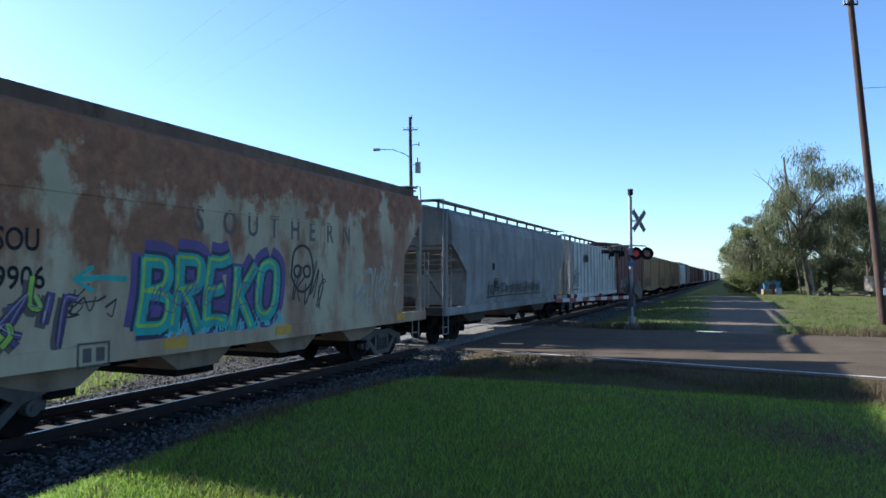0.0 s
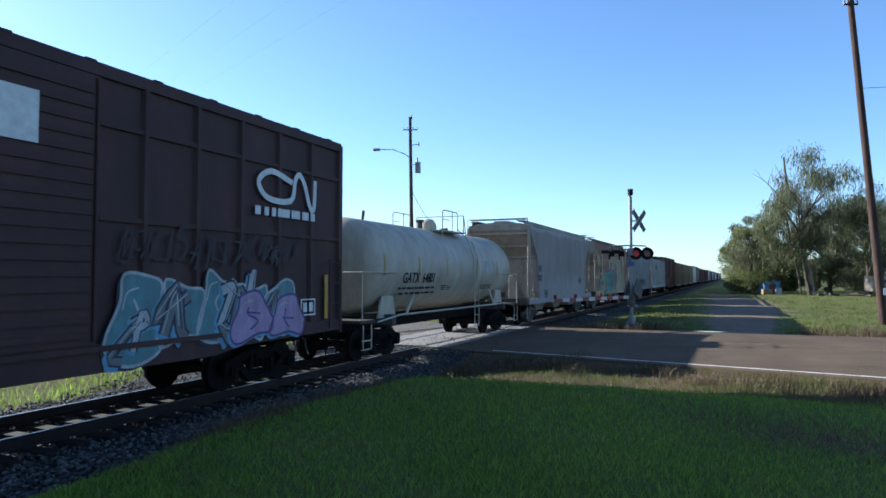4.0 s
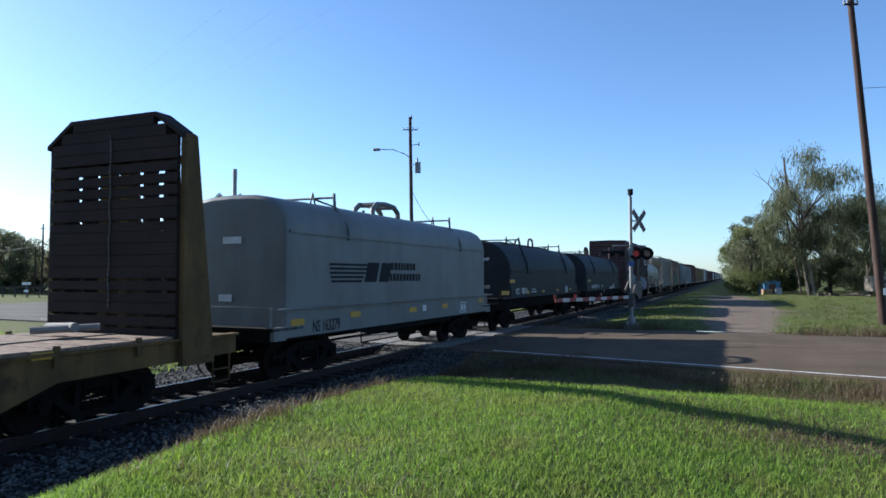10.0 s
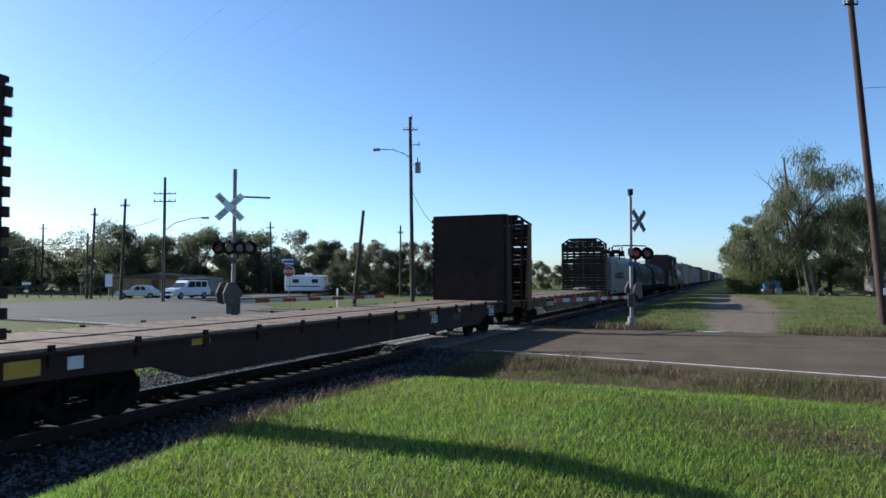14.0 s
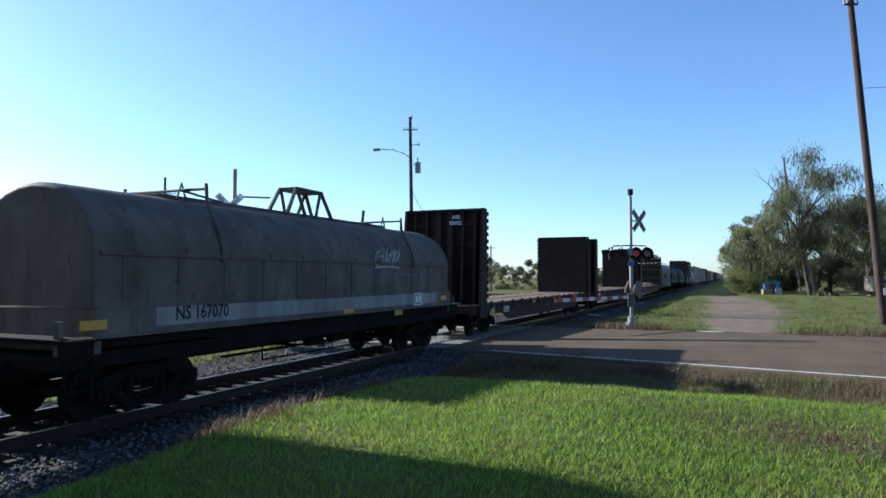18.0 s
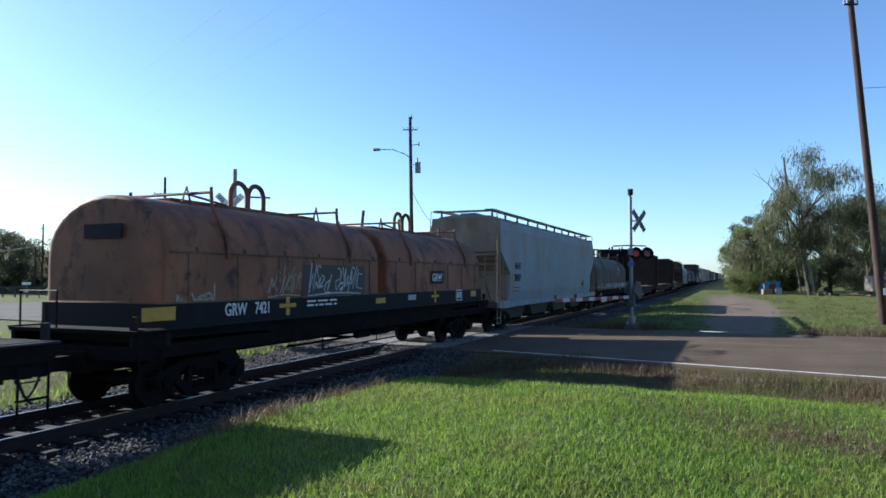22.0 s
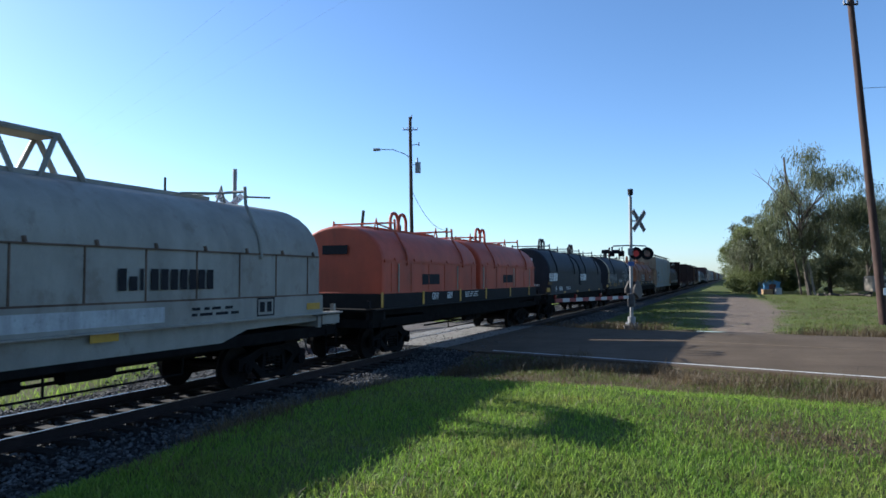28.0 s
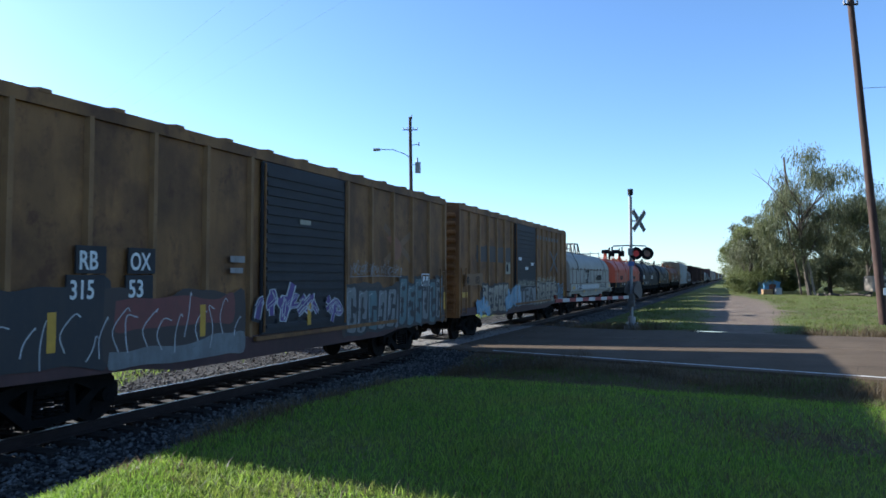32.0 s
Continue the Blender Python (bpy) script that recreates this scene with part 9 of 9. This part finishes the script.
tree(from_view(58.5, 93), 13.5, 5.6, 47, "tall ragged olive tree behind the pole", LEAF_GREY, 9000, 0.2, crown_lo=0.12, clumps=34, fine=True)
tree(from_view(57.0, 100), 14.0, 6.5, 44, "tall dark green tree with ragged outline", LEAF, 11000, 0.22, crown_lo=0.15, fine=True)
tree(from_view(66.5, 98), 6.5, 4.0, 45, "dark green tree with ragged outline", LEAF, 9000, 0.22, crown_lo=0.1, fine=True)
tree(from_view(72.0, 102), 6.0, 5.0, 46, "dark green tree with ragged outline", LEAF, 7000, 0.22, crown_lo=0.05, fine=True)
for k in range(16):
    f = 115 + k * 26
    tree(from_view(0.4275 * f + 4.5 + 0.028 * f + (k % 3) * 1.2, f), 8.0 + (k * 7 % 5) * 0.7, 4.0 + (k % 3), 50 + k, "leafy trackside tree in a long green row", (LEAF_LIGHT, LEAF, LEAF)[k % 3], 3200, 0.3, crown_lo=0.05, trunk=k < 5)

# the tree line beyond the street, and the scrub beside the service pole
tl = [(-62, 96, 8.5, 5.5), (-56, 103, 9.0, 6), (-50, 98, 7.5, 5), (-46, 95, 9.5, 5), (-42.5, 99, 8.5, 5), (-39, 104, 9.0, 5.5), (-34, 97, 9.5, 5), (-30.5, 104, 9.0, 4.8), (-27, 100, 8.6, 5.2), (-22.2, 103, 9.2, 4.0),
      (-18.0, 106, 7.8, 4.2), (-66, 108, 8, 6), (-72, 100, 7, 5), (-78, 112, 8, 6), (-86, 110, 7.5, 6)]
for k, (u, f, h, w) in enumerate(tl):
    mat = (LEAF, LEAF_BROWN, LEAF, LEAF)[k % 4]
    tree(from_view(u, f), h * 1.02, w * 1.05, 80 + k, "dark leafy tree in the line beyond the street" if mat is LEAF else "thin olive-brown tree in the line beyond the street", mat, 7500 if mat is LEAF else 3200, 0.19, crown_lo=0.02)
for k in range(17):
    u, f = -13.5 + k * 1.15 + 0.5 * (k % 2), 88 + (k * 5) % 9
    tree(from_view(u, f), 6.2 + (k * 3 % 5) * 0.45, 2.3, 110 + k, "bare-twigged olive-brown scrub tree", LEAF_BROWN, 2600, 0.15, crown_lo=0.02, clumps=26, name="shrub", category="shrub", group="scrub")
for k in range(16):
    u, f = 7.0 + k * 2.0, 128 + (k * 7) % 13
    tree(from_view(u, f), 4.4 + (k * 3 % 4) * 0.5, 2.6, 140 + k, "low grey-green bush beyond the tracks", LEAF_BROWN if k % 2 else LEAF, 1400, 0.18, crown_lo=0.02, clumps=14, name="shrub", category="shrub", group="scrub", trunk=False)
for k in range(34):
    u, f = -84 + k * 2.05, 97 + (k * 5) % 11
    tree(from_view(u, f), 3.6 + (k * 7 % 5) * 0.55, 2.4, 170 + k, "dark leafy shrub below the tree line", LEAF if k % 3 else LEAF_BROWN, 1500, 0.2, crown_lo=0.0, clumps=14, name="shrub", category="shrub", group="scrub", trunk=False)
for k in range(20):
    u, f = 50.0 + k * 2.4, 112 + (k * 5) % 8
    tree(from_view(u, f), 4.2 + (k * 3 % 5) * 0.6, 3.0, 210 + k, "leafy olive undergrowth below the tall trees", LEAF if k % 3 else LEAF_LIGHT, 1500, 0.24, crown_lo=0.0, clumps=14, name="shrub", category="shrub", group="scrub", trunk=False)
for k in range(26):
    u, f = -90 + k * 3.0, 112 + (k * 7) % 12
    tree(from_view(u, f), 6.2 + (k * 7 % 5) * 0.5, 3.4, 240 + k, "dark tree filling the line beyond the street", LEAF if k % 4 else LEAF_BROWN, 1800, 0.24, crown_lo=0.0, clumps=18, trunk=False)
gw = np.random.default_rng(77)
cs = [(x, 420 + 60 * math.sin(x * 0.05) - 0.25 * abs(x), 3.0) for x in np.linspace(-620, -60, 90)]
woods = leaf_cloud("far_woods", cs, [6.0] * 90, 16000, 0.9, LEAF, None, 78)
tagged(woods, "distant low woods on the horizon", "woods", kind="stuff")


# ---------------------------------------------------------------- signs, sheds, vehicles
def sign(at, name, label, h, boards, post=ALU, r=0.035):
    s = tagged(empty(name, at), label, "road sign")
    part("post", tubes(((0, 0, -0.2), (0, 0, h), r)), post, s)
    for nm, bm, mat in boards:
        part(nm, bm, mat, s)
    return s


def facing_board(w, h, z, thick=0.02, off=-0.05):
    """A board turned towards the viewpoint."""
    bm = box(-w / 2, w / 2, -thick / 2 + off, thick / 2 + off, z, z + h)
    bmesh.ops.transform(bm, matrix=Matrix.Rotation(radians(23), 4, "Z"), verts=bm.verts)
    return bm


def octagon(r, z, off):
    bm = bmesh.new()
    pts = [(r * math.cos(math.pi / 8 + k * math.pi / 4), z + r * math.sin(math.pi / 8 + k * math.pi / 4)) for k in range(8)]
    add_prism(bm, pts, "y", off - 0.01, off + 0.01)
    bmesh.ops.transform(bm, matrix=Matrix.Rotation(radians(23), 4, "Z"), verts=bm.verts)
    return bm


stop = sign(from_view(-10.2, 45), "stop_sign", "red stop sign with blue street-name plates on a post", 3.6, (("sign_rim", octagon(0.39, 2.75, -0.05), WHITE), ("sign_face", octagon(0.36, 2.75, -0.07), RED), ("street_plate", facing_board(1.1, 0.22, 3.4), SIGN_BLUE), ("street_plate", facing_board(0.75, 0.22, 3.15), SIGN_BLUE)))
word = letters("lettering", "STOP", 0.27, WHITE, stop, (0, 0, 0), (90, 0, 0), "CENTER", 0.95)
word.data.transform(Matrix.Rotation(radians(23), 4, "Z") @ Matrix.Translation((0, -0.085, 2.66)))
bars = part("name_bar", boxes((-0.5, 0.3, -0.07, -0.062, 3.47, 3.55), (-0.3, 0.3, -0.07, -0.062, 3.22, 3.3)), WHITE, stop)
bars.rotation_euler[2] = radians(23)
sign(from_view(-30.5, 62), "road_sign", "white rectangular speed sign on a post", 2.6, (("sign_face", facing_board(0.65, 1.15, 1.5), WHITE),))
sign(from_view(-46, 75), "road_sign", "small white double sign on a post", 1.8, (("sign_face", facing_board(1.0, 0.3, 1.5), WHITE), ("sign_face", facing_board(0.5, 0.25, 0.7), WHITE)))
sign(from_view(-40, 75), "road_sign", "small pale warning sign on a post", 2.4, (("sign_face", facing_board(0.45, 0.6, 1.8), SPRAY_CREAM),))
kerb = tagged(part("traffic_island", box(-19.5, -11.0, 36.6, 39.5, -0.2, 0.06, 0.05), CONCRETE), "low concrete kerb round a grass corner", "kerb", kind="structure")
tagged(part("island_grass", box(-19.2, -11.3, 36.9, 60.0, -0.2, 0.1), GROUND), "green grass corner behind the kerb", "grass", kind="structure")
mark = tagged(empty("marker_post", from_view(-7.3, 47)), "slim white marker post", "post")
part("post", tubes(((0, 0, -0.1), (0, 0, 1.6), 0.06)), WHITE, mark)


def car_body(name, at, heading, label, paint_mat, length, height, suv=False, pickup=False):
    c = tagged(empty(name, at), label, "car")
    c.rotation_euler[2] = heading
    l, w = length / 2, 0.9
    belt = 0.62 * height if not suv else 0.6 * height
    low = [(-l, 0.35), (l, 0.35), (l + 0.02, 0.55), (l - 0.08, belt - 0.12), (l - 1.15, belt), (-l + (0.1 if suv else 0.7), belt), (-l + 0.02, belt - 0.1), (-l - 0.02, 0.6)]
    bm = prism(low, "x", -w, w)
    bmesh.ops.bevel(bm, geom=bm.edges[:], offset=0.05, segments=2, affect="EDGES")
    part("body", bm, paint_mat, c)
    if suv:
        cab = [(l - 1.2, belt), (l - 2.0, height), (-l + 0.4, height), (-l + 0.12, belt)]
    else:
        cab = [(l - 1.3, belt), (l - 2.1, height), (-l + 1.5, height), (-l + 0.75, belt)]
    bm = prism(cab, "x", -w + 0.08, w - 0.08)
    bmesh.ops.bevel(bm, geom=bm.edges[:], offset=0.06, segments=2, affect="EDGES")
    part("cabin", bm, paint_mat, c)
    ys = sorted((cab[1][0] - 0.1, cab[2][0] + 0.1))
    n = 3 if suv else 2
    for sx in (-1, 1):
        for k in range(n):
            a = ys[0] + (ys[1] - ys[0]) * k / n + 0.06
            b = ys[0] + (ys[1] - ys[0]) * (k + 1) / n - 0.03
            x = sx * (w - 0.075)
            part("side_window", prism([(a - (0.2 if k == 0 and not suv else 0), belt + 0.05), (b + (0.35 if k == n - 1 else 0), belt + 0.05), (b, height - 0.1), (a, height - 0.1)], "x", min(x, x + 0.01 * sx), max(x, x + 0.01 * sx)), GLASS_DARK, c)
        for y in (l - 0.85, -l + 0.95):
            wl = part("wheel", tubes(((sx * (w - 0.18), y, 0.33), (sx * (w + 0.02), y, 0.33), 0.33), n=18), RUBBER, c)
            part("rim", tubes(((sx * (w + 0.02), y, 0.33), (sx * (w + 0.03), y, 0.33), 0.2), n=14), ALU, wl)
        part("headlight", box(sx * 0.62 - 0.16, sx * 0.62 + 0.16, l - 0.04, l + 0.03, 0.62, 0.76), SPRAY_WHITE, c)
        part("tail_light", box(sx * 0.72 - 0.1, sx * 0.72 + 0.1, -l - 0.03, -l + 0.04, 0.65, 0.9), RED, c)
    part("windscreen", prism([(cab[0][0] + 0.0, belt + 0.06), (cab[0][0] + 0.02, belt + 0.08), (cab[1][0] + 0.05, height - 0.08), (cab[1][0] + 0.03, height - 0.1)], "x", -w + 0.2, w - 0.2), GLASS_DARK, c)
    part("grille", box(-0.42, 0.42, l - 0.02, l + 0.03, 0.55, 0.75), BLACK, c)
    part("bumper", box(-w + 0.05, w - 0.05, l - 0.03, l + 0.09, 0.35, 0.5, 0.03), paint_mat, c)
    return c


CAR_SILVER = plain("silver_car_paint", (0.5, 0.52, 0.54), 0.3, 0.3, 0.08, 3, 0.5, 0.0)
CAR_WHITE = plain("white_car_paint", (0.72, 0.73, 0.75), 0.3, 0.0, 0.06, 3, 0.5, 0.0)
x0, y0, z0 = from_view(-32.5, 73)
car_body("sedan", (x0, y0, -0.1), radians(115), "silver sedan parked on the grass beside the street", CAR_SILVER, 4.7, 1.42)
x0, y0, z0 = from_view(-34.0, 76)
car_body("sedan", (x0, y0, -0.1), radians(110), "pale sedan parked behind the silver one", CAR_WHITE, 4.5, 1.4)
SUV = car_body("suv", (-42, 150, 0.02), math.pi, "white five-door suv driving along the street", CAR_WHITE, 5.1, 1.85, True)


def caravan(at, heading, label, length, height, mat, name="caravan"):
    c = tagged(empty(name, at), label, name)
    c.rotation_euler[2] = heading
    l = length / 2
    bm = box(-l, l, -1.2, 1.2, 0.55, height, 0.18)
    part("body", bm, mat, c)
    part("stripe", boxes((-l + 0.3, l - 0.3, -1.21, -1.203, 1.1, 1.25)), STEEL_GREY, c)
    part("roof_vent", box(-0.4, 0.4, -0.4, 0.4, height, height + 0.25, 0.04), mat, c)
    for k in (-0.5, 0.35):
        part("window", box(k * l - 0.4, k * l + 0.4, -1.215, -1.2, 1.6, 2.1), GLASS_DARK, c)
    part("door", box(l * 0.7 - 0.35, l * 0.7 + 0.35, -1.215, -1.2, 0.7, 2.4), mat, c)
    for y in (-0.9, 0.9):
        part("wheel", tubes(((-0.3, y - 0.12, 0.35), (-0.3, y + 0.12, 0.35), 0.35), n=14), RUBBER, c)
    return c


caravan(from_view(-17.6, 89), radians(23), "white travel trailer parked before the trees", 5.8, 2.6, WHITE)
caravan(from_view(-28.5, 80), radians(20), "weathered grey utility trailer beside the street", 4.6, 2.3, HOP_SOOT, "trailer")
caravan(from_view(56.3, 84), radians(15), "dull beige camper parked beyond the trees", 7.0, 2.5, END_BEIGE)


def hut(at, heading, label, w, d, h, wall, roof, name="shed", pitch=0.5):
    s = tagged(empty(name, at), label, name)
    s.rotation_euler[2] = heading
    part("wall", box(-w / 2, w / 2, -d / 2, d / 2, -0.2, h), wall, s)
    part("roof", prism([(-w / 2 - 0.2, h), (w / 2 + 0.2, h), (0, h + pitch)], "y", -d / 2 - 0.2, d / 2 + 0.2) if pitch else box(-w / 2 - 0.1, w / 2 + 0.1, -d / 2 - 0.1, d / 2 + 0.1, h, h + 0.1), roof, s)
    part("door", box(-0.45, 0.45, -d / 2 - 0.03, -d / 2 + 0.01, 0, min(2.0, h - 0.2)), ALU if name == "shed" else BOX_MAROON, s)
    for k in range(int(w / 0.6)):
        x = -w / 2 + 0.3 + k * 0.6
        part("seam", box(x - 0.02, x + 0.02, -d / 2 - 0.015, -d / 2, 0, h), wall, s)
    return s


hut(from_view(1.35, 63), radians(16), "pale grey metal signal hut beside the track", 2.7, 2.2, 2.65, HOP_GREY, HOP_GREY, "shed", 0.12)
house = hut(from_view(-36.5, 90), radians(20), "low dark-roofed house behind the street", 12, 7, 2.2, BOX_TAN, COIL_SOOT, "house", 0.7)
TARP = plain("blue_tarpaulin", (0.09, 0.22, 0.4), 0.5, 0, 0.3, 3)
tarp = hut(from_view(44.6, 93), radians(25), "blue tarpaulin lean-to with piled belongings", 2.2, 1.8, 1.6, TARP, TARP, "lean_to", 0.4)
part("crate", box(-1.6, -0.3, -1.6, -1.0, 0, 0.7, 0.03), BOX_TAN, tarp)
part("crate", box(0.1, 0.9, -1.7, -1.1, 0, 0.9, 0.03), SPRAY_WHITE, tarp)
fence = tagged(empty("fence", from_view(-45, 78)), "low pale rail fence along the street", "fence")
fence.rotation_euler[2] = radians(23)
for k in range(11):
    part("fence_post", box(-7 + k * 1.4, -6.9 + k * 1.4, -0.05, 0.05, -0.2, 1.3), STEEL_GREY, fence)
part("fence_rail", box(-7, 7.1, -0.03, 0.03, 1.15, 1.25), STEEL_GREY, fence)
part("fence_rail", box(-7, 7.1, -0.03, 0.03, 0.6, 0.68), STEEL_GREY, fence)
logs = tagged(empty("log_pile", from_view(49.5, 84)), "scattered dark logs and branches on the grass", "logs")
rl = random.Random(4)
for k in range(12):
    a = rl.uniform(0, 3.14)
    c = Vector((rl.uniform(-3, 3), rl.uniform(-1.5, 1.5), rl.uniform(0.12, 0.3)))
    d = Vector((math.cos(a), math.sin(a), rl.uniform(-0.1, 0.2))) * rl.uniform(0.3, 1.2)
    part("log", tubes((c - d, c + d, rl.uniform(0.06, 0.16)), n=7), BARK, logs)


# ---------------------------------------------------------------- what moves
def rolled(t):
    """Metres that the train has rolled since the start; it slows a little."""
    return 10.55 * t - 0.01375 * t * t


def motions():
    times = [0, 2, 4, 6, 8, 10, 12, 14, 16, 18, 20, 22, 24, 26, 28, 30, 32]
    for car, place in ALL_CARS:
        walk(car, [(t, pose(0, place + rolled(t), 0)) for t in times])
    walk(SUV, [(t, pose(-42, 86.0 - 10.6 * (t - 11), 0.02, 0, 0, 180)) for t in (0, 8, 16, 24, 32)])
    first = ALL_WHEELS[0]
    walk(first, [(k / 30, pose(0, 0, 0, -math.degrees(rolled(k / 30) / 0.42))) for k in range(961)])
    for w in ALL_WHEELS[1:]:
        w.rotation_mode = "QUATERNION"
        w.animation_data_create()
        w.animation_data.action = first.animation_data.action
        w.animation_data.action_slot = first.animation_data.action_slot


motions()
